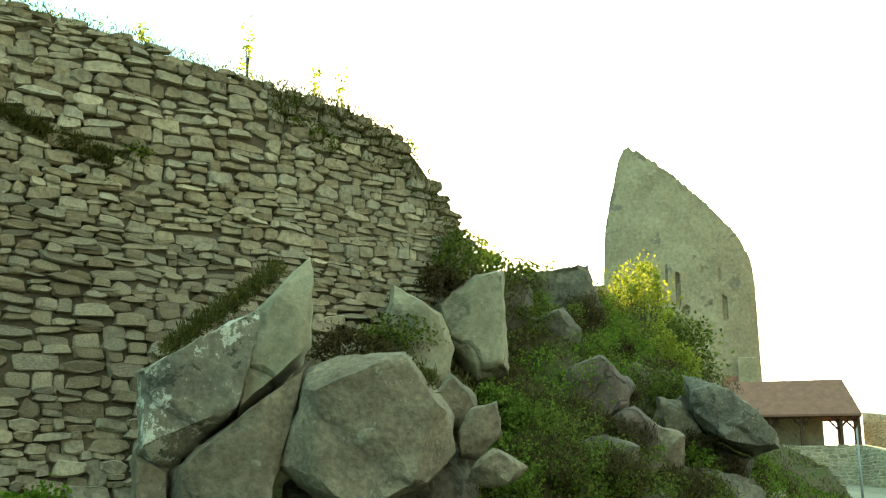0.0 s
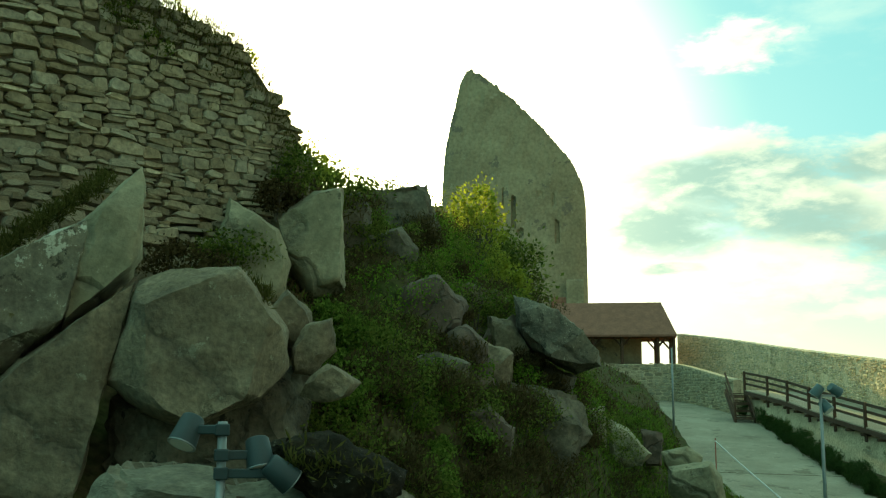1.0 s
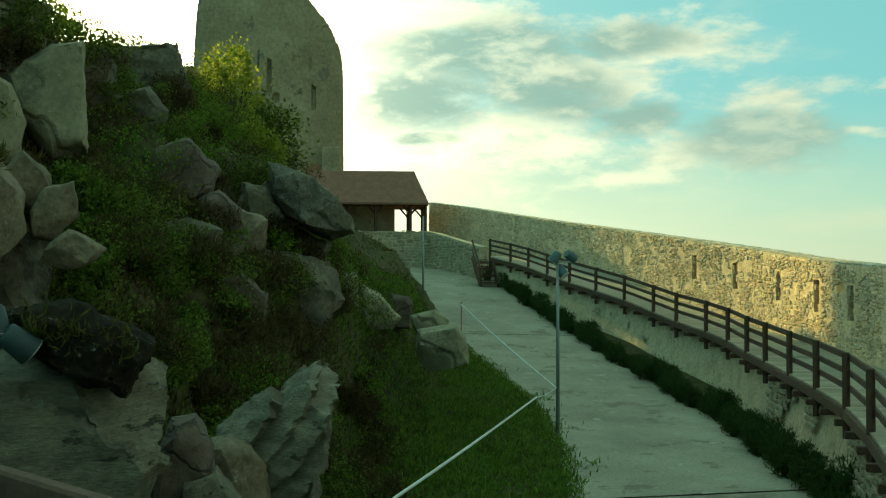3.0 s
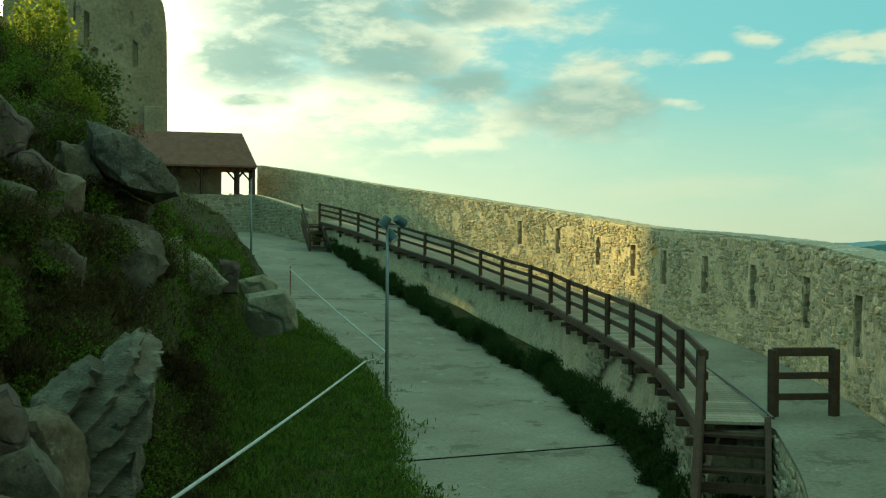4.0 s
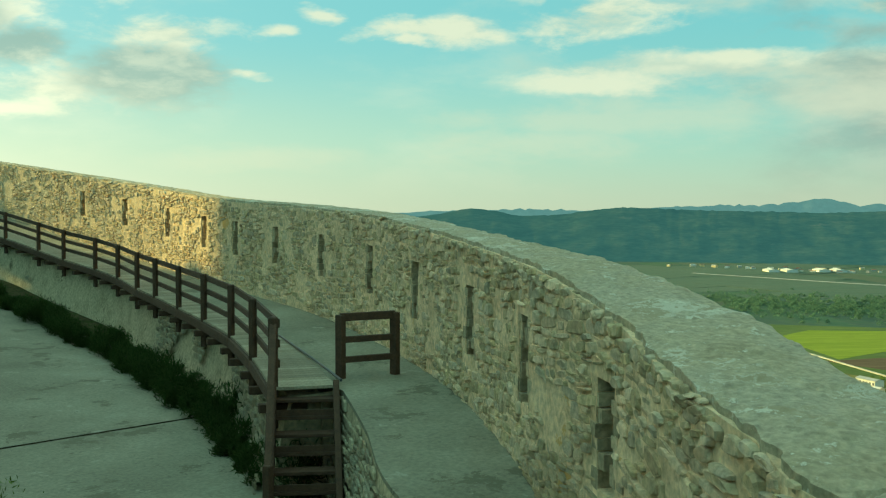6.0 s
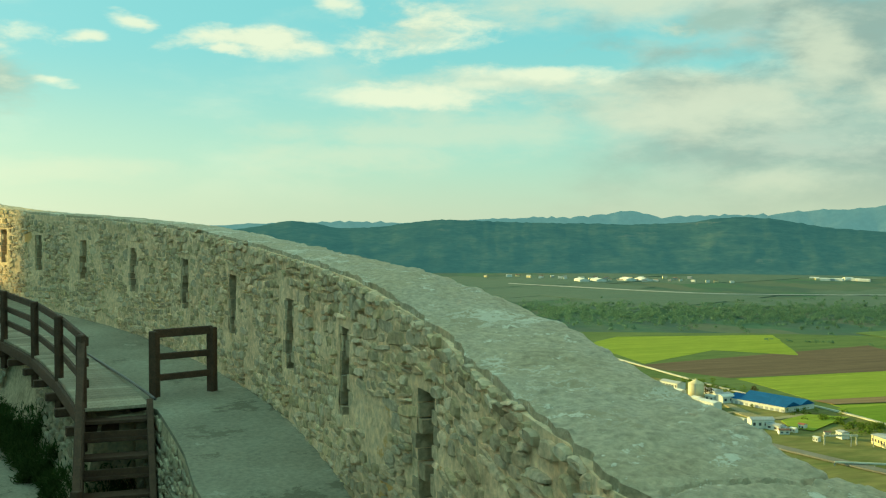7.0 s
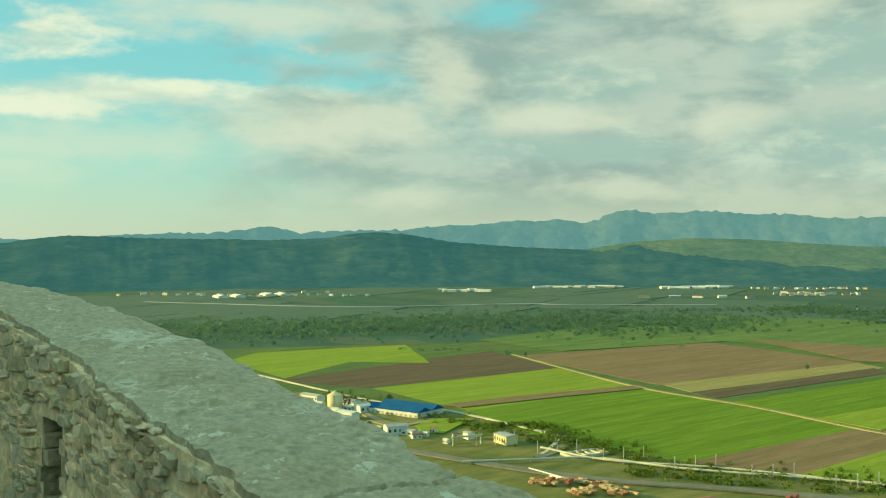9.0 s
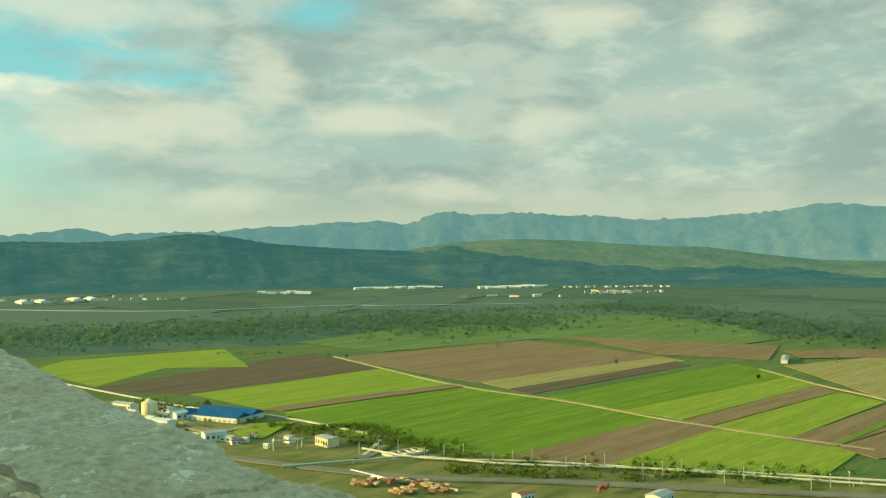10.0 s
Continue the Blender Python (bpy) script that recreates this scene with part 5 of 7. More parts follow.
# ---- rocks ----
def rock(bearing, d, outline, depth, seed, mat, label, name="boulder", rough=0.06, grain=0.10, chips=7, bed=None, layered=0.45):
    """An angular boulder: outline (across, height) as it faces the lookout, and its depth."""
    f = at_az(bearing, 1.0)
    r = Vector((f.y, -f.x, 0))
    cu, cw = np.mean([p[0] for p in outline]), np.mean([p[1] for p in outline])
    rng = random.Random(seed)
    bm = bmesh.new()
    for k, sc in ((0.0, 0.84), (0.3, 1.0), (0.7, 0.95), (1.0, 0.7)):
        for u, w in outline:
            j = 1 + rng.uniform(-0.05, 0.03)
            uu, ww = cu + (u - cu) * sc * j, cw + (w - cw) * sc * j
            bm.verts.new(f * (d - 0.3 * depth + depth * k + rng.uniform(-0.1, 0.1) * depth) + r * uu + Vector((0, 0, ww)))
    hull = bmesh.ops.convex_hull(bm, input=bm.verts[:])
    bmesh.ops.delete(bm, geom=[g for g in hull["geom_interior"] if isinstance(g, bmesh.types.BMVert)], context="VERTS")
    # flat faces where pieces broke away
    for _ in range(chips):
        n = (-f * rng.uniform(0.5, 1.2) + r * rng.uniform(-1, 1) + Vector((0, 0, rng.uniform(-0.8, 1.0)))).normalized()
        far = max(v.co.dot(n) for v in bm.verts)
        size = far - min(v.co.dot(n) for v in bm.verts)
        bmesh.ops.bisect_plane(bm, geom=bm.verts[:] + bm.edges[:] + bm.faces[:], plane_co=n * (far - size * rng.uniform(0.02, 0.10)), plane_no=n, clear_outer=True)
        bmesh.ops.holes_fill(bm, edges=[e for e in bm.edges if e.is_boundary], sides=0)
    bmesh.ops.dissolve_limit(bm, angle_limit=radians(14), verts=bm.verts[:], edges=bm.edges[:])
    bmesh.ops.triangulate(bm, faces=bm.faces[:])
    for _ in range(6):
        long = [e for e in bm.edges if e.calc_length() > grain * 1.5]
        if not long or len(bm.verts) > (16000 if bed else 9000):
            break
        bmesh.ops.subdivide_edges(bm, edges=long, cuts=1)
        bmesh.ops.triangulate(bm, faces=bm.faces[:])
    bmesh.ops.recalc_face_normals(bm, faces=bm.faces[:])
    bm.normal_update()
    moves = []
    for v in bm.verts:
        q = v.co
        h = noise.fractal(q * 0.9 + Vector((seed, 0, 0)), 0.7, 2.2, 5) * rough * 0.9 - abs(noise.noise(q * 1.7 + Vector((0, seed, 0)))) * rough * 0.7
        h += noise.fractal(Vector((q.x * 2, q.y * 2, q.z * 7)) + Vector((0, 0, seed)), 0.8, 2.0, 4) * rough * layered
        h += noise.fractal(q * 6.0, 0.7, 2.1, 4) * 0.016 + noise.noise(q * 3.1) * 0.018
        if bed:
            # broken layers standing out one behind another
            n, step, amp = bed
            k = q.dot(Vector(n)) / step + 0.5 * noise.noise(q * 0.9) + 0.12 * noise.noise(q * 5.0)
            own = noise.noise(Vector((math.floor(k) * 3.7, seed, q.z * 0.9)))
            h += amp * ((k - math.floor(k)) - 0.5 + 0.9 * own)
        moves.append(v.normal * h)
    for v, mv in zip(bm.verts, moves):
        v.co += mv
    low = min(v.co.z for v in bm.verts)
    base = f * d + Vector((0, 0, low))
    bm.transform(Matrix.Translation(-base))
    ob = part(name, bm, mat, None, smooth=True)
    ob.data.set_sharp_from_angle(angle=radians(48))
    ob.location = base
    return tagged(ob, label, "rock")


rock(-10.2, 12.5, [(-0.84, 1.35), (-0.47, 1.57), (0.02, 1.78), (0.49, 2.13), (0.76, 2.33), (0.66, 1.55), (0.44, 0.88), (-0.02, 0.44), (-0.37, 0.15), (-0.77, 0.35)], 1.5, 1, M_ROCK_LICHEN, "dark split block of andesite crusted with white lichen", rough=0.05, chips=1)
rock(-6.3, 12.35, [(-0.41, 2.03), (0.0, 2.45), (0.33, 2.84), (0.4, 2.69), (0.41, 1.77), (0.28, 1.49), (-0.12, 1.1), (-0.49, 0.8), (-0.49, 1.49)], 1.3, 2, M_ROCK_PALE, "smooth pale upper half of the split block", rough=0.03, chips=1)
rock(-7.8, 12.3, [(0.7, 1.55), (0.57, 1.0), (0.43, 0.46), (0.31, -0.23), (0.1, -1.21), (-0.76, -1.2), (-0.88, 0.23), (-0.58, 0.51), (-0.17, 0.86), (0.25, 1.23)], 1.5, 33, M_ROCK, "tall smooth grey rock column under the split block", rough=0.04, chips=1)
rock(-12.6, 12.5, [(-0.25, 0.48), (0.16, 0.31), (0.24, -0.45), (0.27, -1.23), (-0.21, -1.22), (-0.24, -0.19)], 1.3, 34, M_ROCK, "grey rock foot against the ruined wall", rough=0.05, chips=1)
rock(-1.2, 12.0, [(-0.73, 1.42), (-0.38, 1.57), (0.39, 1.6), (0.63, 1.46), (1.0, 0.88), (1.03, 0.46), (0.72, 0.05), (-0.07, -0.3), (-0.67, -0.1), (-1.02, 0.29), (-0.87, 1.09)], 2.0, 3, M_ROCK, "huge rounded grey boulder resting against the column", rough=0.05)
# Dark rock colour paints the shade of the gap below the boulder.
rock(-0.5, 12.75, [(-1.2, 0.3), (0.2, 0.2), (1.2, 0.6), (1.3, -1.2), (0.4, -2.2), (-1.2, -2.4)], 1.2, 31, M_ROCK_DARK, "rock ledge darkened for the shade under the great boulder", rough=0.14)
rock(3.6, 13.0, [(-0.29, 1.27), (-0.06, 1.5), (0.25, 1.2), (0.29, 0.92), (0.05, 0.6), (-0.22, 0.9)], 0.8, 4, M_ROCK, "small angular grey rock wedged between boulders")
rock(4.9, 12.6, [(-0.1, 1.0), (0.22, 1.1), (0.31, 0.69), (0.01, 0.35), (-0.25, 0.4), (-0.27, 0.72)], 0.7, 5, M_ROCK, "small lichened rock below the crag")
rock(5.9, 12.2, [(-0.37, 0.13), (-0.28, 0.37), (-0.05, 0.54), (0.37, 0.29), (0.24, 0.12), (-0.05, 0.05)], 0.6, 6, M_ROCK, "broken grey rock with pale lichen")
rock(1.6, 15.6, [(-0.45, 3.2), (-0.07, 2.95), (0.32, 2.68), (0.5, 2.14), (0.42, 1.6), (0.13, 1.3), (-0.35, 1.5), (-0.6, 2.61)], 1.0, 7, M_ROCK_PALE, "pale smooth slab below the ruin's end", rough=0.04, chips=2)
rock(4.7, 16.4, [(-0.72, 3.0), (-0.4, 3.25), (-0.01, 3.5), (0.5, 3.6), (0.54, 2.74), (0.52, 1.85), (0.03, 1.7), (-0.42, 2.2)], 1.3, 8, M_ROCK_PALE, "pale squared rock face on the bank", rough=0.04, chips=2)
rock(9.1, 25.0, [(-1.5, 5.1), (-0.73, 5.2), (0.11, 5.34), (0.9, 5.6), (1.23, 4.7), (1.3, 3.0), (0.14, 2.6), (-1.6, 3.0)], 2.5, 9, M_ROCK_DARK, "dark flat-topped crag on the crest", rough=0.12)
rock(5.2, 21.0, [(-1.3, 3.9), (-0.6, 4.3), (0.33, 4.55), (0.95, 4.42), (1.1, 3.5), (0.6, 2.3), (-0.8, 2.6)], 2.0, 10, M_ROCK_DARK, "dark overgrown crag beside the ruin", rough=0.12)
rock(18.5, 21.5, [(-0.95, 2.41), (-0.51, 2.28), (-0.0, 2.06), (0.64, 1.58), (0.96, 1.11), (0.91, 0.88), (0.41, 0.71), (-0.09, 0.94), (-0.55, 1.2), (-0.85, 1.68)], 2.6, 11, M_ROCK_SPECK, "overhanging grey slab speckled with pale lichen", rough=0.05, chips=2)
# A solid dark face stands where the slab's recess is only shaded.
rock(17.4, 22.3, [(-0.81, 0.87), (-0.06, 1.18), (0.33, 0.91), (0.84, 0.68), (0.7, 0.18), (0.45, -0.22), (-0.6, -0.23), (-0.91, 0.34)], 1.6, 49, M_ROCK_DARK, "rock darkened for the hollow's shade under the overhanging slab", rough=0.10, chips=3)
rock(16.0, 21.6, [(-0.55, 1.98), (-0.03, 1.89), (0.39, 1.28), (0.54, 1.04), (0.06, 0.88), (-0.41, 1.21)], 1.7, 12, M_ROCK, "pale brown rock under the overhanging slab", rough=0.07, chips=3)
rock(13.6, 19.1, [(-0.42, 1.4), (-0.07, 1.6), (0.33, 1.17), (0.5, 0.39), (0.15, 0.16), (-0.39, 0.46)], 1.6, 41, M_ROCK_BROWN, "brown rock face breaking out of the bank", rough=0.06, chips=3)
rock(14.2, 24.1, [(-0.83, 2.74), (-0.32, 3.04), (0.58, 2.73), (0.86, 2.32), (0.35, 2.03), (-0.64, 2.03)], 1.6, 50, M_ROCK, "weathered rock on the crest below the bush", rough=0.08, chips=3)
rock(11.4, 19.6, [(-0.62, 2.33), (0.12, 2.62), (0.77, 1.98), (0.56, 1.38), (-0.18, 1.26), (-0.66, 1.68)], 1.5, 42, M_ROCK_BROWN, "brown outcrop half buried in scrub", rough=0.08, chips=3)
rock(11.6, 17.3, [(-0.5, 0.88), (0.06, 0.98), (0.63, 0.75), (0.54, 0.27), (-0.12, 0.21), (-0.59, 0.45)], 1.2, 43, M_ROCK_DARK, "dark low rock in the scrub", rough=0.08, chips=3)
rock(9.1, 21.3, [(-0.52, 3.55), (0.23, 3.8), (0.68, 3.37), (0.47, 2.68), (-0.29, 2.55), (-0.67, 2.98)], 1.4, 44, M_ROCK_DARK, "dark broken rock under the crest", rough=0.09, chips=3)
rock(14.7, 17.5, [(-0.54, -0.12), (-0.02, 0.08), (0.47, -0.31), (0.38, -0.79), (-0.29, -0.84)], 1.0, 51, M_ROCK_BROWN, "small brown rock among the weeds", rough=0.07, chips=3)
rock(15.4, 21.9, [(-0.33, 1.76), (0.27, 2.01), (0.77, 1.28), (0.28, 0.91), (-0.32, 0.42), (-0.68, 0.9)], 1.5, 52, M_ROCK_BROWN, "brown jutting rock beside the slab", rough=0.07, chips=3)
# Shade at the bank's rock foot is put into the dark colour.
rock(17.6, 20.6, [(-0.9, 0.6), (-0.2, 0.5), (0.8, 0.35), (1.0, -0.5), (0.3, -1.6), (-0.9, -1.2)], 1.6, 32, M_ROCK_DARK, "rock foot darkened for shade on the overgrown bank", rough=0.12)
rock(14.0, 20.0, [(-0.56, 1.44), (0.01, 1.4), (0.8, 1.07), (0.72, 0.47), (-0.31, 0.0), (-0.66, 0.6)], 1.4, 13, M_ROCK, "brown rock outcrop in the scrub", rough=0.09)
rock(22.3, 29.0, [(-0.57, -0.2), (-0.05, -0.48), (0.64, -1.19), (0.4, -1.6), (-0.42, -1.6)], 0.7, 14, M_ROCK_PALE, "pale leaning slab at the lane's edge")
rock(20.4, 29.0, [(-0.45, 0.1), (0.29, 0.03), (0.42, -0.96), (0.2, -1.7), (-0.3, -1.7)], 0.8, 15, M_ROCK_PALE, "pale upright slab at the foot of the bank")
rock(25.2, 27.0, [(-0.55, -1.06), (0.1, -0.88), (0.49, -1.16), (0.4, -1.7), (-0.4, -1.7)], 0.8, 16, M_ROCK_PALE, "white-topped rock at the lane's edge")
rock(26.1, 26.0, [(-0.8, -1.38), (0.24, -1.24), (0.48, -1.6), (0.6, -2.3), (-0.5, -2.5), (-0.8, -2.0)], 1.2, 17, M_ROCK_PALE, "broad pale rock at the lane's edge")
rock(23.6, 30.0, [(-0.31, -0.55), (0.3, -0.65), (0.25, -1.6), (-0.22, -1.6)], 0.6, 18, M_ROCK_BROWN, "rounded brownish rock beside the lane")
rock(4.5, 8.8, [(-1.9, -0.75), (-1.47, -0.5), (-0.91, -0.52), (-0.52, -0.62), (0.04, -0.66), (0.62, -0.86), (0.9, -0.67), (1.08, -0.78), (1.02, -1.13), (0.76, -1.72), (0.4, -3.6), (-2.0, -3.6)], 1.5, 19, M_BEDDED, "broad grey ledge of bedded rock in shade", rough=0.06, grain=0.055, chips=4, bed=((0.55, -0.2, 0.80), 0.42, 0.09))
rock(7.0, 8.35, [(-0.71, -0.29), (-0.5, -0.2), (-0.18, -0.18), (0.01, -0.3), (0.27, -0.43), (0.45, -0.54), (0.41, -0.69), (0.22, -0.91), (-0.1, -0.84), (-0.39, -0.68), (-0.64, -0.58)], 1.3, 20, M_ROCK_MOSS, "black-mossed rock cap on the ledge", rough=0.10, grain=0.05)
rock(17.1, 12.0, [(-0.95, -2.2), (-0.75, -1.75), (-0.45, -1.5), (0.02, -1.4), (0.26, -1.12), (0.54, -0.94), (0.67, -1.31), (0.5, -1.95), (0.3, -2.8), (0.1, -3.9), (-1.0, -3.8)], 1.4, 21, M_BEDDED, "tilted grey bedded rock ledge above the grass", rough=0.08, grain=0.055, chips=4, bed=((0.80, -0.1, -0.55), 0.26, 0.13))
rock(13.3, 10.0, [(-0.3, -1.95), (0.02, -1.85), (0.3, -2.2), (0.4, -3.6), (-0.5, -3.6)], 0.9, 48, M_ROCK_DARK, "low dark rock at the foot of the ledge", rough=0.06)
rock(11.6, 10.4, [(-0.12, -1.42), (0.13, -1.37), (0.32, -1.71), (0.36, -2.6), (0.2, -3.6), (-0.5, -3.6), (-0.3, -1.81)], 1.0, 22, M_ROCK_BROWN, "reddish-brown rock between two ledges", rough=0.08)
rock(13.6, 11.4, [(-0.5, -1.9), (0.1, -1.7), (0.5, -2.1), (0.6, -3.7), (-0.6, -3.7)], 1.0, 23, M_ROCK, "low grey rock at the foot of the bank", rough=0.08)


# ---- masonry ----
def stone_shapes(n, seed, jitter=0.07, cut=(0.05, 0.2), face=0.88):
    """Unit stones in a box one wide (x), one high (z), with their face at y = -1."""
    rng = random.Random(seed)
    shapes = []
    for _ in range(n):
        rim = [(-0.5 + rng.uniform(-0.03, jitter), -0.5 + rng.uniform(-0.04, jitter)), (0.5 - rng.uniform(-0.03, jitter), -0.5 + rng.uniform(-0.04, jitter * 1.6)), (0.5 - rng.uniform(-0.03, jitter * 1.5), 0.5 - rng.uniform(-0.04, jitter * 2)), (-0.5 + rng.uniform(-0.03, jitter * 1.5), 0.5 - rng.uniform(-0.04, jitter * 2))]
        # eight-sided outline: corners cut
        ring = []
        for i in range(4):
            (x0, z0), (x1, z1) = rim[i], rim[(i + 1) % 4]
            c = rng.uniform(*cut)
            ring += [(x0 + (x1 - x0) * c, z0 + (z1 - z0) * c), (x0 + (x1 - x0) * (1 - c), z0 + (z1 - z0) * (1 - c))]
        V = [(x * 1.02, 0.6, z * 1.02) for x, z in ring] + [(x, -0.55 + rng.uniform(-0.25, 0.2), z) for x, z in ring]
        ox, oz = rng.uniform(-0.03, 0.03), rng.uniform(-0.04, 0.04)
        tx, tz = rng.uniform(-0.5, 0.5), rng.uniform(-0.6, 0.6)
        V += [(ox + x * face, -1 + tx * x + tz * z + rng.uniform(-0.12, 0.12), oz + z * face * 0.95) for x, z in ring]
        F = []
        for i in range(8):
            j = (i + 1) % 8
            F += [(i, j, 8 + j, 8 + i), (8 + i, 8 + j, 16 + j, 16 + i)]
        F.append(tuple(range(16, 24)))
        shapes.append((np.array(V), F))
    return shapes


def lay_courses(s0, s1, z0, z1, heights, widths, gap, proud, seed, place, top=None, skip=None, wave=0.1, lean=0.07):
    """Matrices for stones laid in wavering courses. place(s, z) gives point, along, out."""
    rng = random.Random(seed)
    out = []
    z = z0
    row = 0
    while z < z1:
        h = rng.uniform(*heights)
        s = s0 + rng.uniform(0, 0.3)
        while s < s1:
            w = rng.uniform(*widths) * (1.0 if rng.random() < 0.85 else 1.5)
            zc = z + h / 2 + wave * noise.noise(Vector((s * 0.45, z * 0.3, seed)))
            hh = h * rng.uniform(0.92, 1.24)
            if rng.random() < 0.12:
                hh *= 1.35
            sc = s + w / 2
            if rng.random() < 0.16:
                # two thin stones on each other in place of one
                parts = [(zc - hh * 0.26, hh * 0.5), (zc + hh * 0.26, hh * 0.5)]
            else:
                parts = [(zc, hh)]
            for zc, hh in parts:
              if (top is None or zc + hh * 0.4 < top(sc)) and not (skip and skip(sc, zc, w, hh)):
                  p, along, outv = place(sc, zc)
                  x, y = Vector(along), -Vector(outv)
                  tilt = rng.uniform(-lean, lean)
                  zv = Vector((0, 0, 1))
                  m = Matrix((x, y, zv)).transposed().to_4x4()
                  m = m @ Matrix.Rotation(tilt, 4, "Y")
                  m.translation = Vector(p)
                  out.append((m @ Matrix.Diagonal((w - gap, rng.uniform(*proud), hh - gap, 1)), rng.randrange(12)))
            s += w
        z += h
        row += 1
    return out


RUBBLE = stone_shapes(12, 6, 0.13, (0.1, 0.34), 0.82)
FIELD = stone_shapes(12, 9, 0.16, (0.06, 0.36), 0.84)


def set_stones(stones, parent, loose, mat, mat_loose, name="stone", shapes=RUBBLE):
    """The stones for which loose() holds become pieces of their own; the rest is one mesh."""
    meshes = []
    for V, F in shapes:
        me = mesh_of(V, F, name)
        me.materials.append(mat_loose)
        meshes.append(me)
    verts, faces, single = [], [], []
    for m, k in stones:
        if len(single) < 300 and loose(m.translation):
            single.append((m, k))
            continue
        V, F = shapes[k]
        A = np.array(m)
        base = len(verts)
        verts.extend((V @ A[:3, :3].T + A[:3, 3]).tolist())
        faces.extend([tuple(base + i for i in f) for f in F])
    inv = parent.matrix_world.inverted()
    if faces:
        ob = part("stonework", mesh_of(verts, faces, "stonework"), mat, parent)
        ob.matrix_parent_inverse = inv
        ob["kind"] = "stuff"
    for m, k in single:
        ob = new(name, meshes[k])
        ob.parent = parent
        ob.matrix_basis = inv @ m


RUIN_P, RUIN_D, RUIN_N = np.array([-2.35, 14.8]), np.array([0.866, 0.5]), np.array([0.5, -0.866])
RUIN_AZ = [-30, -22.7, -17.3, -12, -7.5, -3.4, 0, 1.5, 3.3, 4.4, 5.2]
RUIN_T = [0.47, 0.465, 0.452, 0.428, 0.41, 0.392, 0.362, 0.33, 0.278, 0.245, 0.2]


def ruin_top(s):
    p = RUIN_P + RUIN_D * s
    az, d = math.degrees(math.atan2(p[0], p[1])), math.hypot(*p)
    return float(np.interp(az, RUIN_AZ, RUIN_T)) * d


def build_ruin():
    ss = np.arange(-6.5, 4.6, 0.25)
    verts, faces = [], []
    for s in ss:
        p, q = RUIN_P + RUIN_D * s, RUIN_P + RUIN_D * s - RUIN_N * 1.3
        t = ruin_top(s) - 0.05 + 0.1 * noise.noise(Vector((s * 2, 0, 0)))
        verts += [(p[0], p[1], -2.0), (p[0], p[1], t), (q[0], q[1], t + 0.15), (q[0], q[1], -2.0)]
    for i in range(len(ss) - 1):
        for k in range(3):
            faces.append((4 * i + k, 4 * i + k + 1, 4 * i + 5 + k, 4 * i + 4 + k))
    e = 4 * (len(ss) - 1)
    faces += [(0, 3, 2, 1), (e, e + 1, e + 2, e + 3)]
    return tagged(part("ruined_wall", mesh_of(verts, faces, "ruined_wall"), M_MORTAR), "ruined dry-looking rubble wall with an overgrown broken top", "wall", kind="structure")


ruin = build_ruin()


def ruin_place(s, z):
    p = RUIN_P + RUIN_D * s + RUIN_N * (0.03 + 0.07 * noise.noise(Vector((s * 0.6, z * 0.6, 1))))
    return (p[0], p[1], z), (*RUIN_D, 0), (*RUIN_N, 0)


def build_stair(name, at, bearing, n, width, rise, going, label):
    """Open timber stair going down along the bearing from its top edge."""
    top = empty(name, at, 0, label=label, category="stairs")
    f = at_az(bearing, 1.0)
    r = Vector((f.y, -f.x, 0))
    for k in range(n):
        c = f * (going * (k + 0.5)) + Vector((0, 0, -rise * (k + 1)))
        part("riser", beam(c + f * 0.5 * going - r * width / 2 + Vector((0, 0, rise * 0.4)), c + f * 0.5 * going + r * width / 2 + Vector((0, 0, rise * 0.4)), 0.02, rise * 0.45, 0.003), M_WOOD, top) if k % 2 else None
        part("tread", beam(c - r * width / 2, c + r * width / 2, going + 0.02, 0.05, 0.006), M_WOOD, top)
    for sg in (-1, 1):
        a = r * sg * (width / 2 + 0.04) + Vector((0, 0, -0.12))
        b = a + f * going * n + Vector((0, 0, -rise * n))
        part("stringer", beam(a + Vector((0, 0, 0.06)), b + Vector((0, 0, 0.06)), 0.09, 0.36, 0.01), M_WOOD, top)
        foot = b + Vector((0, 0, 0))
        if sg > 0:
            part("post", beam(foot + Vector((0, 0, -0.05)), foot + Vector((0, 0, 1.05)), 0.11, 0.11, 0.01), M_WOOD, top)
            part("handrail", beam(a + Vector((0, 0, 1.08)), foot + Vector((0, 0, 1.0)), 0.1, 0.09, 0.01), M_WOOD, top)
            part("rail", beam(a + Vector((0, 0, 0.55)), foot + Vector((0, 0, 0.5)), 0.05, 0.11, 0.01), M_WOOD, top)
    return top


build_stair("timber_stairs", (11.93, 9.50, -2.56), 51.8 + 180, 8, 0.84, 0.2, 0.27, "dark open timber stairs at the walkway's near end")
build_stair("timber_stairs", (28.3, 53.2, 1.12), 195, 8, 1.0, 0.2, 0.27, "dark open timber stairs at the walkway's gate end")


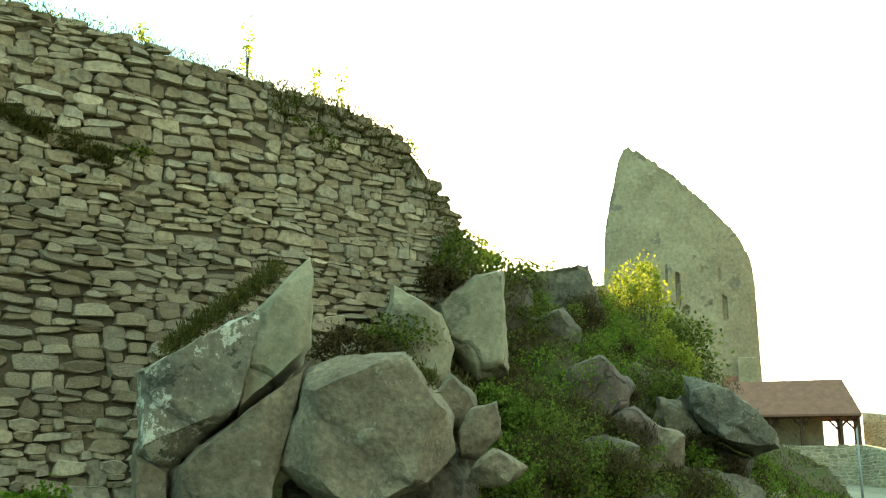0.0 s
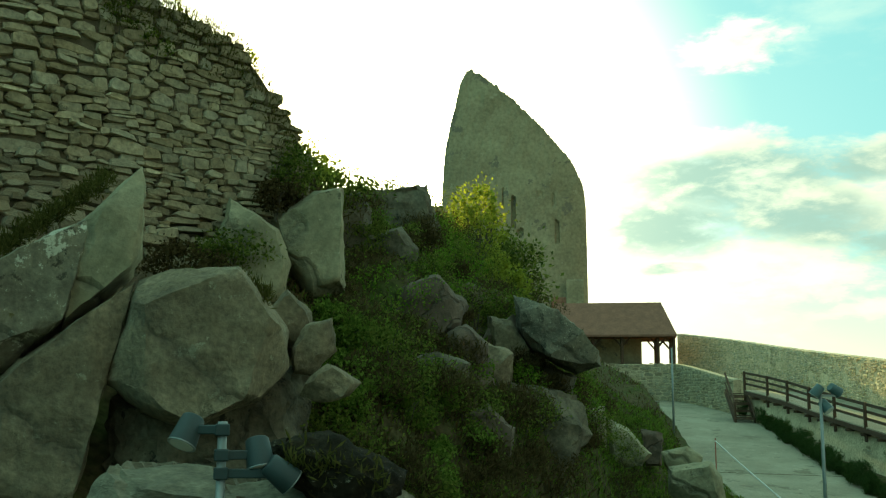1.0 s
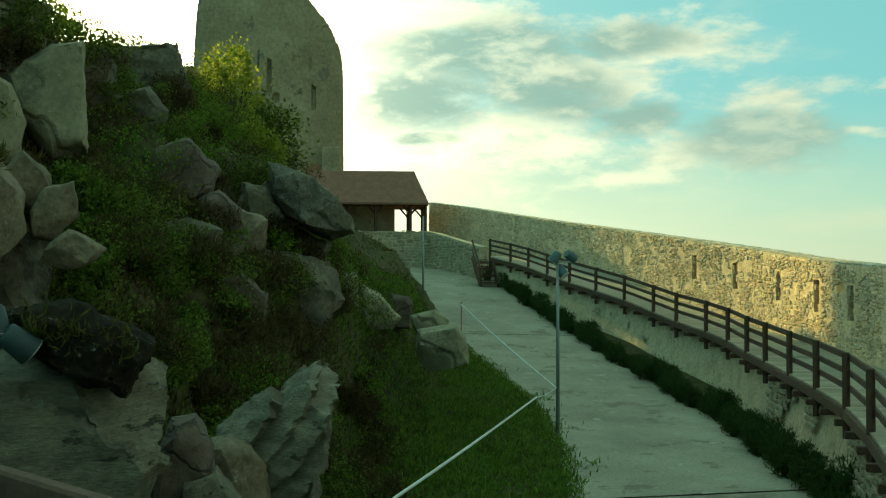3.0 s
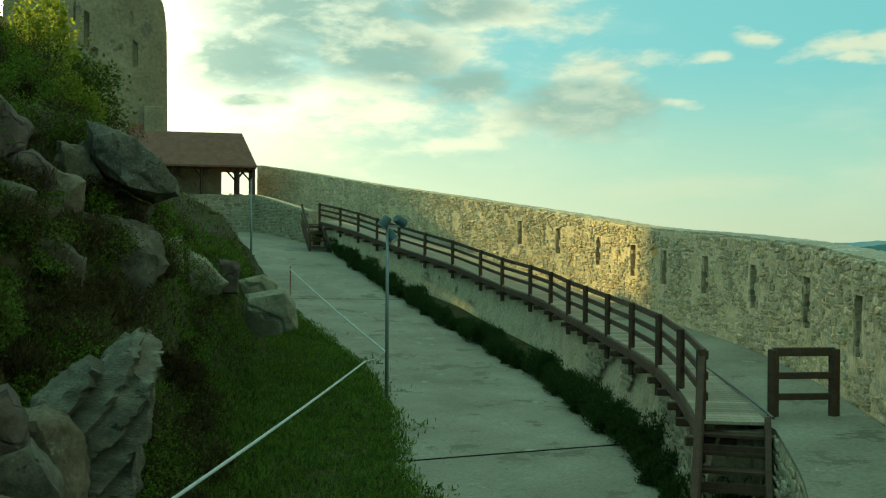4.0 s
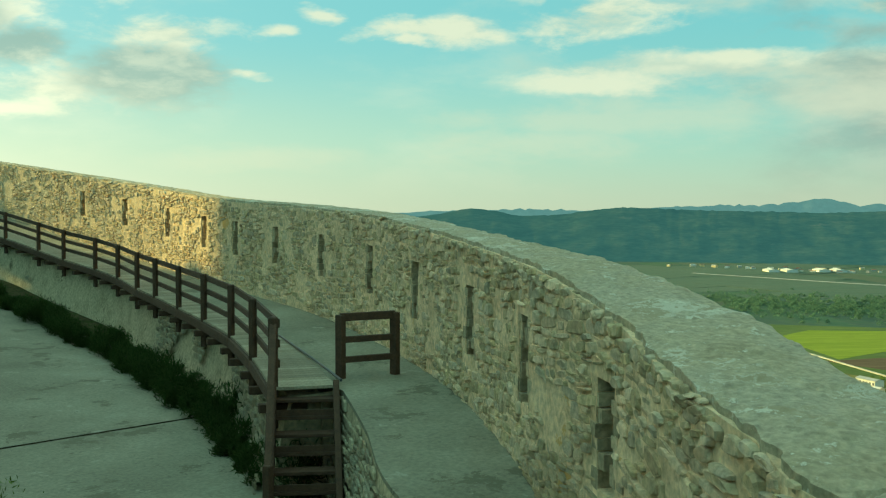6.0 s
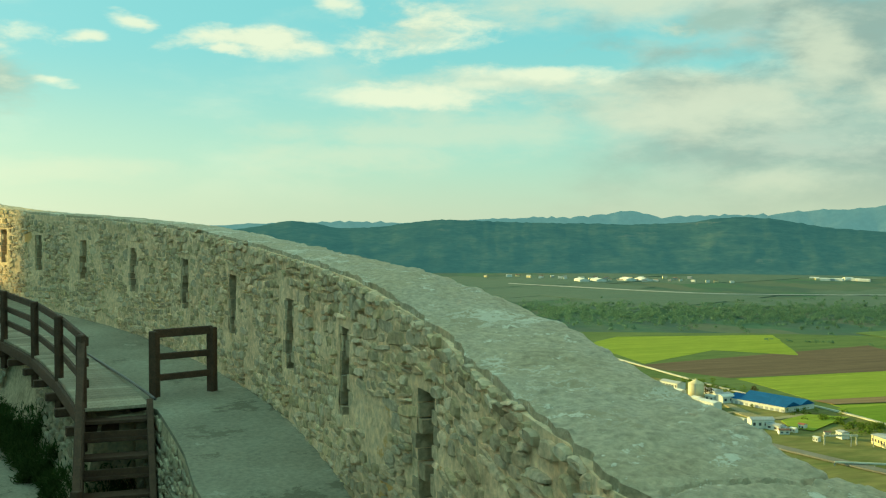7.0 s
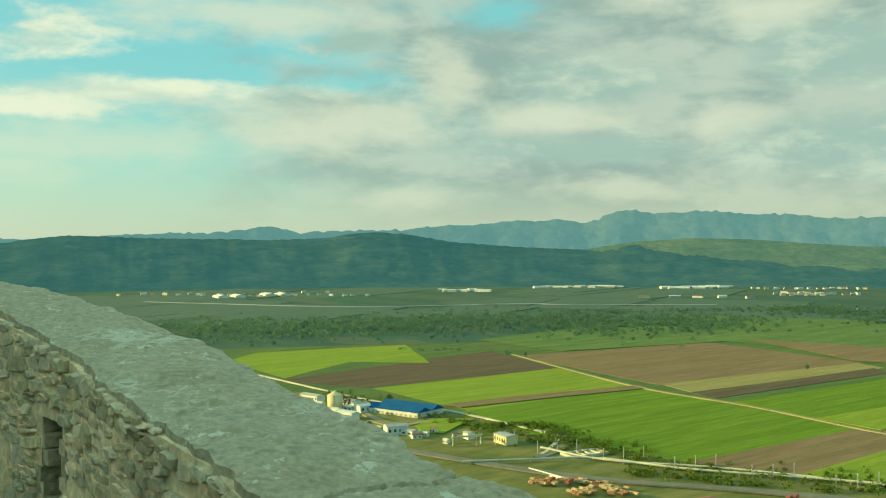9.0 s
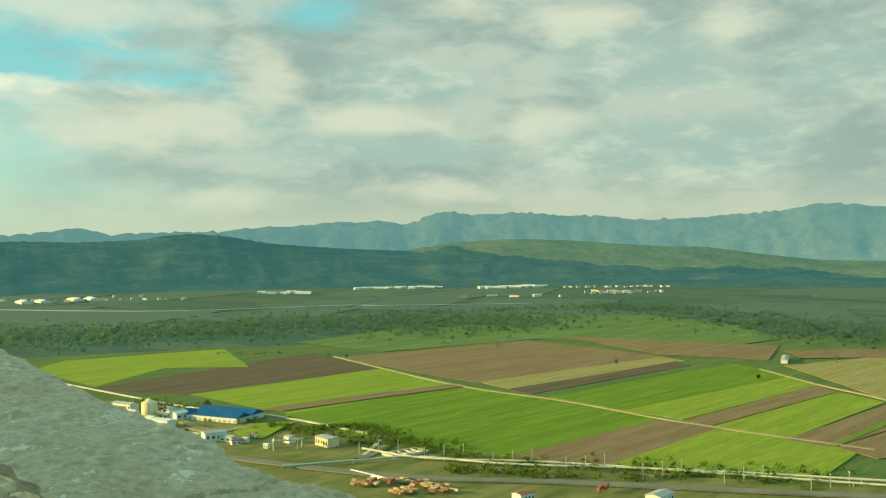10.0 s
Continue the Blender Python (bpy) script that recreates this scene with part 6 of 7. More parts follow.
def build_deck():
    """Planks of the walkway across their joists."""
    inv = walkway.matrix_world.inverted()
    plank = mesh_of(*_box_lists(0.95, 0.185, 0.045), "plank")
    plank.materials.append(M_PLANK)
    joined_v, joined_f = [], []
    V0, F0 = _box_lists(0.95, 0.185, 0.045)
    for i, s in enumerate(np.arange(0.1, D_S[-1] - 0.1, 0.2)):
        p, d = line_at(D_ARR, D_S, s)
        n = np.array([d[1], -d[0]])
        c = p[:2] + n * 0.5
        z1 = float(np.interp(s + 0.2, D_S, D_ARR[:, 2]))
        z0 = float(np.interp(s - 0.2, D_S, D_ARR[:, 2]))
        x, y = Vector((n[0], n[1], 0)), Vector((d[0], d[1], (z1 - z0) / 0.4)).normalized()
        m = Matrix((x, y, x.cross(y))).transposed().to_4x4()
        m.translation = (c[0], c[1], p[2] - 0.02)
        if s < 26:
            ob = new("plank", plank)
            ob.parent = walkway
            ob.matrix_basis = inv @ m
        else:
            b = len(joined_v)
            joined_v += [tuple(inv @ m @ Vector(v)) for v in V0]
            joined_f += [tuple(b + k for k in f) for f in F0]
    part("far_planks", mesh_of(joined_v, joined_f, "far_planks"), M_PLANK, walkway)["kind"] = "stuff"


def _box_lists(sx, sy, sz):
    V = [(x * sx / 2, y * sy / 2, z * sz / 2) for x in (-1, 1) for y in (-1, 1) for z in (-1, 1)]
    return V, [(0, 1, 3, 2), (4, 6, 7, 5), (0, 4, 5, 1), (2, 3, 7, 6), (0, 2, 6, 4), (1, 5, 7, 3)]


build_deck()


def build_barrier():
    a, b = Vector((13.0, 9.63, -2.70)), Vector((13.85, 9.16, -2.70))
    top = empty("timber_barrier", a, label="short brown timber barrier of three rails", category="barrier")
    inv = top.matrix_world.inverted()
    for p in (a, b):
        bm = beam(p, p + Vector((0, 0, 1.08)), 0.13, 0.13, 0.012)
        bm.transform(inv)
        part("post", bm, M_WOOD, top)
    for h, th in ((1.04, 0.13), (0.68, 0.1), (0.36, 0.1)):
        bm = beam(a + Vector((0, 0, h)), b + Vector((0, 0, h)), 0.07, th, 0.01)
        bm.transform(inv)
        part("rail", bm, M_WOOD, top)


build_barrier()


def build_cable():
    """Black cable lying on the walkway's boards."""
    line = [(16.06, 13.45, -2.5), (14.82, 12.0, -2.5), (13.73, 10.74, -2.5), (12.8, 9.69, -2.5), (12.35, 9.14, -2.53)]
    top = empty("cable", line[0], label="black cable lying along the walkway boards", category="cable")
    bm = tube(curve_points(line, 0.1)[0].tolist(), 0.022, 6)
    bm.transform(top.matrix_world.inverted())
    part("sheath", bm, M_DARK, top, smooth=True)


build_cable()


def lamp_head(parent, at, aim, size=0.21, paint=None):
    """A floodlight drum with a lens ring."""
    q = Vector(aim).normalized().to_track_quat("Z", "Y").to_matrix().to_4x4()
    q.translation = Vector(at)
    bm = tube([(0, 0, -size * 0.62), (0, 0, -size * 0.55), (0, 0, size * 0.42), (0, 0, size * 0.5)], [size * 0.36, size * 0.43, size * 0.52, size * 0.52], 20)
    bm.transform(q)
    head = part("lamp_head", bm, paint or M_LAMP, parent, "weathered green floodlight drum", smooth=True)
    head.data.set_sharp_from_angle(angle=radians(40))
    bm = tube([(0, 0, size * 0.49), (0, 0, size * 0.53)], [size * 0.54, size * 0.54], 20)
    bm.transform(q)
    part("rim", bm, M_METAL, head)
    bm = tube([(0, 0, size * 0.525), (0, 0, size * 0.545)], [size * 0.46, size * 0.44], 20)
    bm.transform(q)
    part("lens", bm, M_GLASS, head)


def build_floodlights():
    d = 8.0
    base = at_az(0.1, d, -4.6)
    top = empty("floodlight_post", base, label="galvanised post with three green floodlights", category="floodlight")
    H = -0.11 - base.z
    part("pole", tube([(0, 0, 0), (0, 0, H)], 0.035, 12), M_METAL, top, smooth=True)
    lamps = [(-1.75, -0.024, 0.10, (-0.35, -0.35, -0.85)), (2.1, -0.045, 0.05, (0.15, -0.3, -0.9)), (3.3, -0.062, -0.05, (0.75, 0.1, -0.6))]
    for az, t, dy, aim in lamps:
        p = at_az(az, d + dy, t * d) - base
        z = p.z + (0.02 if az < 0 else 0.0)
        part("clamp", box(0, 0, z, 0.11, 0.11, 0.09, 0.01), M_LAMP, top)
        part("arm", beam((0, 0, z), (p.x * 0.8, p.y * 0.8, z), 0.05, 0.07, 0.008), M_LAMP, top)
        lamp_head(top, p, aim)


build_floodlights()


def build_lane_lamp():
    base = at_az(32.3, 25.3, lane_z(21.4) - 0.05)
    top = empty("lane_lamp", base, label="tall grey-green post with floodlights beside the lane", category="lamp post")
    H = 0.40 - base.z
    part("pole", tube([(0, 0, 0), (0, 0, H * 0.5), (0, 0, H)], [0.05, 0.042, 0.035], 10), M_METAL, top, smooth=True)
    part("crossbar", beam((-0.22, 0, H - 0.05), (0.46, 0, H - 0.05), 0.05, 0.05), M_METAL, top)
    for x, z, aim in ((-0.08, H + 0.05, (-0.4, 0.2, -0.6)), (0.38, H + 0.08, (0.7, 0.1, -0.4)), (0.12, H - 0.3, (0.3, -0.5, -0.7))):
        lamp_head(top, (x, 0, z), aim, 0.25, M_LAMP_SKYLIT)


build_lane_lamp()
gate_pole = empty("lamp_mast", at_az(24.75, 46, lane_z(41.8) - 0.05), label="slim grey metal mast beside the lane", category="mast")
part("pole", tube([(0, 0, 0), (0, 0, 4.65)], [0.06, 0.04], 8), M_METAL, gate_pole, smooth=True)


def build_cord():
    """White cord strung from stakes along the grass."""
    pole = at_az(32.2, 25.2, -2.75)
    stake = at_az(26.9, 35, -1.0)
    near, far = Vector((1.2, 7.0, -2.6)), Vector((12.95, 21.45, -2.97))
    top = empty("cord_barrier", near, label="white cord strung between stakes along the lane", category="cord")
    inv = top.matrix_world.inverted()
    for a, b, r in ((near, far, 0.022), (pole, stake, 0.022), (far, pole, 0.012)):
        pts = [a + (b - a) * (k / 10) - Vector((0, 0, 0.05 * math.sin(math.pi * k / 10))) for k in range(11)]
        bm = tube(pts, r, 6)
        bm.transform(inv)
        part("cord", bm, M_CORD, top)
    for p, mat in ((stake, M_RED), (near, M_METAL)):
        bm = tube([(p.x, p.y, ground_z(p.x, p.y) - 0.1), p + Vector((0, 0, 0.1))], 0.02, 6)
        bm.transform(inv)
        part("stake", bm, mat, top)


build_cord()


def build_lookout():
    """Timber lookout on which the camera stands: floor, corner rail, legs."""
    zf = -1.68
    corner, right, left = Vector((0.077, 2.05, 0)), Vector((1.2, -0.83, 0)), Vector((-2.6, -0.2, 0))
    top = empty("timber_lookout", (0, 0, zf), label="small timber lookout platform with a corner rail", category="platform")
    up = Vector((0, 0, 1))
    for a, b in ((corner, right), (corner, left)):
        part("parapet_board", beam(a + up * (1.68 - 0.45), b + up * (1.68 - 0.45), 0.035, 0.2, 0.006), M_WOOD, top)
        part("rail", beam(a + up * 0.7, b + up * 0.7, 0.05, 0.12, 0.01), M_WOOD, top)
    for p in (corner, right, left):
        part("post", beam(p + up * (lane_z(p.y) - zf - 0.2), p + up * 1.2, 0.06, 0.06, 0.01), M_WOOD, top)
    for k in range(20):
        f = k / 20
        a, b = corner + (left - corner) * (f + 0.04), corner + (right - corner) * (f + 0.04)
        part("floor_board", beam(a - up * 0.03, b - up * 0.03, 0.15, 0.04, 0.005), M_PLANK, top)


build_lookout()


# ---- plants ----
def leaf_mesh(centres, size, seed, up=0.0, shape=0.5, name="leaves"):
    """Small folded leaves at the centres, turned at random; up > 0 stands them on end like blades."""
    rng = np.random.default_rng(seed)
    n = len(centres)
    c = np.asarray(centres, float)
    a = rng.normal(size=(n, 3))
    a[:, 2] = a[:, 2] * (1 - up) + up * 3 * np.abs(rng.normal(size=n))
    a /= np.linalg.norm(a, axis=1)[:, None]
    b = rng.normal(size=(n, 3))
    b -= a * (a * b).sum(1)[:, None]
    b /= np.linalg.norm(b, axis=1)[:, None]
    k = np.cross(a, b)
    sz = (size * rng.uniform(0.6, 1.4, n))[:, None]
    root, tip = c - a * sz * (0 if up else 0.5), c + a * sz * (1 if up else 0.5)
    mid = (root + tip) / 2
    v = np.stack([root, mid + b * sz * shape * 0.5 + k * sz * 0.08, tip, mid - b * sz * shape * 0.5 + k * sz * 0.08], 1).reshape(-1, 3)
    f = [(4 * i, 4 * i + 1, 4 * i + 2, 4 * i + 3) for i in range(n)]
    return mesh_of(v.tolist(), f, name)


def crown_points(rng, centre, radii, clumps, per, spread=0.32):
    """Leaves gathered in clumps through an uneven crown."""
    pts = []
    for _ in range(clumps):
        d = rng.normal(size=3)
        d /= np.linalg.norm(d)
        c = np.array(centre) + d * np.array(radii) * rng.uniform(0.35, 1.0) ** 0.6
        pts.append(c + rng.normal(size=(per, 3)) * np.array(radii) * spread * rng.uniform(0.5, 1.0))
    return np.concatenate(pts)


def shrub(at, radii, mat, seed, label, clumps=40, per=26, leaf=0.09, name="shrub", stems=5, category="shrub", spread=0.32, blades=0.0):
    rng = np.random.default_rng(seed)
    base = Vector(at)
    top = empty(name, base, label=label, category=category)
    pts = crown_points(rng, (0, 0, radii[2] * 0.95), radii, clumps, per, spread)
    pts = pts[pts[:, 2] > -0.1]
    part("foliage", leaf_mesh(pts, leaf * (2.2 if blades else 1), seed, up=blades, shape=0.16 if blades else 0.6), mat, top)
    for k in range(stems):
        e = Vector((rng.uniform(-1, 1) * radii[0] * 0.7, rng.uniform(-1, 1) * radii[1] * 0.7, radii[2] * rng.uniform(0.9, 1.5)))
        part("stem", tube([(0, 0, -0.2), e * 0.5 + Vector((0, 0, 0.1)), e], [0.03 * radii[2], 0.02 * radii[2], 0.006], 5), M_BARK, top)
    return top


# the backlit bush before the tower, and scrub over the bank
shrub(at_az(14.0, 29.5, 3.6), (0.95, 0.9, 1.6), M_LEAF_Y, 11, "yellow-green spring bush in backlight on the crest", clumps=85, per=26, leaf=0.13, name="spring_bush", spread=0.13, stems=12)
shrub(at_az(15.6, 28.5, 2.6), (0.7, 0.7, 0.9), M_LEAF_Y, 12, "small yellow-green bush in backlight", clumps=50, per=50, leaf=0.10, name="spring_bush", spread=0.15, stems=8)
shrub(at_az(4.3, 18.0, 3.95), (0.42, 0.4, 0.4), M_LEAF_Y, 13, "sunlit scrub at the ruin's broken end", clumps=40, per=30, leaf=0.06)
shrub(at_az(5.0, 19.5, 3.9), (0.5, 0.5, 0.4), M_LEAF, 15, "dark scrub below the ruin's broken end", clumps=40, per=40, leaf=0.07)
shrub(at_az(5.8, 20.5, 4.0), (1.0, 0.8, 0.42), M_LEAF, 14, "dark scrub on the crag", clumps=60, per=50, leaf=0.07)
shrub(at_az(3.6, 16.4, 3.4), (0.4, 0.35, 0.45), M_LEAF, 21, "dark scrub growing from the ruin's corner", clumps=40, per=40, leaf=0.06, spread=0.25)
shrub(at_az(4.2, 16.9, 2.7), (0.45, 0.4, 0.55), M_DRY, 22, "brown dry scrub at the ruin's corner", clumps=40, per=40, leaf=0.06, spread=0.25)
shrub(at_az(2.6, 16.1, 3.1), (0.35, 0.3, 0.25), M_DRY, 23, "brown dry tuft under the ruin's corner", clumps=30, per=40, leaf=0.06, spread=0.25)
shrub(at_az(0.2, 15.2, 2.05), (0.6, 0.4, 0.28), M_LEAF, 24, "green tuft between ruin and boulder", clumps=40, per=40, leaf=0.06, spread=0.25)
shrub(at_az(-2.5, 14.6, 1.7), (0.6, 0.4, 0.3), M_DRY, 25, "brown dry scrub behind the boulder", clumps=40, per=40, leaf=0.06, spread=0.25)
shrub(at_az(-18.5, 12.6, -0.45), (0.45, 0.4, 0.25), M_GRASS, 26, "green tuft at the ruin's foot", clumps=40, per=40, leaf=0.08, spread=0.25)
# Two unseen thickets, added to keep low sun off the near wall.
shrub(at_az(13.6, 39.0, 4.5), (1.8, 1.2, 1.7), M_LEAF, 16, "hidden added thicket blocking low sun behind the crest", clumps=70, per=60, leaf=0.16)
shrub(at_az(15.6, 39.0, 3.5), (1.5, 1.2, 1.5), M_LEAF, 17, "hidden added thicket blocking low sun behind the crest", clumps=70, per=60, leaf=0.16)


def scatter_scrub():
    rng = np.random.default_rng(31)
    n = 0
    while n < 170:
        az, d = rng.uniform(4.5, 22), 11.5 + 18.5 * rng.uniform() ** 1.4
        p = at_az(az, d)
        u = lane_left(p.y) - p.x
        if u < 2.2 or (az < 11 and d < 13.2) or (15 < az < 19 and d < 12.8):
            continue
        s = rng.uniform(0.3, 0.75) * (0.75 + d / 60)
        dry = rng.random() < 0.5 + 0.5 * noise.noise(Vector((p.x * 0.45, p.y * 0.45, 3)))
        shrub((p.x, p.y, ground_at(p.x, p.y) - 0.1), (s, s, s * rng.uniform(0.5, 0.9)), M_DRY if dry else (M_LEAF if rng.random() < 0.8 else M_GRASS), 100 + n,
              "dry brown grassy scrub on the bank" if dry else "low green scrub on the rocky bank", clumps=26, per=46, leaf=0.055, stems=2, spread=0.25, blades=0.55 if dry else 0.0)["group"] = "scrub on the bank"
        n += 1


scatter_scrub()


def bank_growth():
    """Fresh weeds along the bank's foot and dead grass above the lane."""
    rng = np.random.default_rng(57)
    for k in range(64):
        fresh = k % 2 == 0
        az, d = (rng.uniform(5.5, 17), rng.uniform(12.8, 16.5)) if fresh else (rng.uniform(15, 23), rng.uniform(13.5, 23))
        p = at_az(az, d)
        if lane_left(p.y) - p.x < 1.6:
            continue
        r = rng.uniform(0.25, 0.5)
        shrub((p.x, p.y, ground_at(p.x, p.y) - 0.08), (r, r, r * 0.75), M_FRESH if fresh else M_DRY, 700 + k, "fresh bright green weeds at the bank's foot" if fresh else "dead brown grass on the dark earth bank",
              clumps=24, per=44, leaf=0.06, stems=2, spread=0.26, blades=0.0 if fresh else 0.5)["group"] = "growth at the bank's foot"


bank_growth()


def grass_patch(name, pts, mat, size, seed, label, shape=0.16, up=0.7):
    ob = part(name, leaf_mesh(pts, size, seed, up=up, shape=shape), mat)
    return tagged(ob, label, "grass", kind="stuff")


def lawn():
    rng = np.random.default_rng(5)
    green, dry = [], []
    while len(green) < 95000:
        y = rng.uniform(8, 36)
        u = rng.uniform(0.02, 7.0)
        x = lane_left(y) - u
        az = math.degrees(math.atan2(x, y))
        if az < 8 or x < 2:
            continue
        if noise.noise(Vector((x * 0.8, y * 0.8, 4))) < -0.62:
            continue
        (green if rng.random() < 0.85 else dry).append((x, y, ground_at(x, y) - 0.02))
    tufts = []
    for _ in range(260):
        y = rng.uniform(9, 34)
        x = lane_left(y) - rng.uniform(0.05, 5.5)
        if x < 2 or math.degrees(math.atan2(x, y)) < 8:
            continue
        r = rng.uniform(0.1, 0.38)
        for _ in range(int(r * 420)):
            a, b = x + rng.normal() * r, y + rng.normal() * r
            tufts.append((a, b, ground_at(a, b) + rng.uniform(0, 0.1)))
    grass_patch("grass_tufts", tufts, M_FRESH, 0.13, 61, "taller yellowish tufts in the grass beside the lane", shape=0.22)
    grass_patch("lawn_grass", green, M_GRASS, 0.11, 6, "short green grass beside the lane")
    grass_patch("dry_lawn_grass", dry, M_DRY, 0.12, 7, "dry blades among the grass beside the lane")
    bank = []
    while len(bank) < 46000:
        az, d = rng.uniform(-2, 25), 12 + 48 * rng.uniform() ** 1.8
        p = at_az(az, d)
        if lane_left(p.y) - p.x < 0.3 or noise.noise(Vector((p.x * 0.5, p.y * 0.5, 8))) < -0.45:
            continue
        bank.append((p.x, p.y, ground_at(p.x, p.y) - 0.02))
    half = len(bank) // 4
    grass_patch("bank_grass", bank[:half], M_GRASS, 0.17, 8, "rough grass on the rocky bank")
    grass_patch("dry_bank_grass", bank[half:], M_DRY, 0.19, 9, "dry brown grass on the rocky bank")


lawn()


def wall_weeds():
    """Weeds along the retaining wall's foot, in uneven clumps."""
    rng = np.random.default_rng(9)
    s, n = 0.0, 0
    while s < R_S[-1] - 6:
        p = np.array([np.interp(s, R_S, R_ARR[:, k]) for k in range(2)])
        if p[1] > 9.2:
            h = rng.uniform(0.24, 0.6)
            off = rng.uniform(0.2, 0.6)
            shrub((p[0] + off, p[1], lane_z(p[1]) - 0.08), (h * 0.75, h * 0.85, h * 0.85), M_WEED, 400 + n, "dark green weeds at the foot of the retaining wall", clumps=34, per=60, leaf=0.055, name="weed_clump", stems=1, category="weeds", spread=0.22, blades=0.5)["group"] = "weeds along the wall"
            n += 1
        s += rng.uniform(0.35, 0.95)


wall_weeds()


def ruin_plants():
    rng = np.random.default_rng(15)
    top, moss = [], []
    for _ in range(9000):
        s = rng.uniform(-6, 5.0)
        if noise.noise(Vector((s * 0.7, 0, 2))) < -0.25:
            continue
        p = RUIN_P + RUIN_D * s - RUIN_N * rng.uniform(-0.15, 0.9)
        top.append((p[0], p[1], ruin_top(s) - rng.uniform(-0.02, 0.22) + 0.05))
    grass_patch("wall_top_grass", top, M_LEAF, 0.085, 16, "grass along the ruined wall's broken top", shape=0.2)
    for _ in range(5200):
        s = rng.uniform(-4.00, -1.91)
        z = 4.87 + (s - (-3.40)) * (-0.282) + rng.normal() * 0.07
        p = RUIN_P + RUIN_D * s + RUIN_N * rng.uniform(0.05, 0.2)
        moss.append((p[0], p[1], z))
    for _ in range(2600):
        s = rng.uniform(0.4, 4.6)
        z = ruin_top(s) - abs(rng.normal()) * 0.42
        p = RUIN_P + RUIN_D * s + RUIN_N * rng.uniform(0.05, 0.2)
        moss.append((p[0], p[1], z))
    grass_patch("ledge_moss", moss, M_MOSS, 0.085, 17, "brown-green moss and tufts on the ruined wall", shape=0.2, up=0.6)
    for k, (s, h) in enumerate(((-1.5, 0.5), (0.15, 1.0), (1.4, 0.7), (1.8, 0.8), (3.2, 0.4))):
        p = RUIN_P + RUIN_D * s - RUIN_N * 0.3
        shrub((p[0], p[1], ruin_top(s) - 0.05), (0.12, 0.12, h * 0.55), M_LEAF_Y, 60 + k, "slender sapling with pale leaves on the ruin's top", clumps=10, per=7, leaf=0.075, name="sapling", stems=3, category="sapling")
    for k, (s, z) in enumerate(((-1.62, 4.41), (0.7, 5.6), (1.3, 5.3))):
        p = RUIN_P + RUIN_D * s + RUIN_N * 0.1
        shrub((p[0], p[1], z), (0.28, 0.2, 0.2), M_LEAF, 70 + k, "green tuft growing from the wall's joints", clumps=12, per=25, leaf=0.06, name="wall_tuft", stems=1, category="plant")
    # moss beds on the split block and the boulder
    beds = []
    for az0, az1, t0, t1, d in ((-12.5, -6.5, 0.128, 0.215, 13.0), (-9.5, -8.0, 0.135, 0.145, 12.3), (0.6, 2.2, 0.118, 0.104, 11.95)):
        for _ in range(2600 if d > 12.5 else 700):
            f = rng.uniform()
            dd = d + rng.normal() * (0.22 if d > 12.5 else 0.08)
            az = az0 + (az1 - az0) * f + rng.normal() * 0.25
            beds.append(tuple(at_az(az, dd, (t0 + (t1 - t0) * f) * dd + rng.normal() * 0.06)))
    for _ in range(800):
        az, dd = rng.uniform(3.4, 9.0), 7.9 + rng.uniform(0, 0.4)
        beds.append(tuple(at_az(az, dd, -0.45 - 0.03 * (az - 5) + rng.normal() * 0.06)))
    grass_patch("rock_moss", beds, M_MOSS, 0.10, 18, "brown moss and dry grass on the boulders", shape=0.18, up=0.6)


ruin_plants()


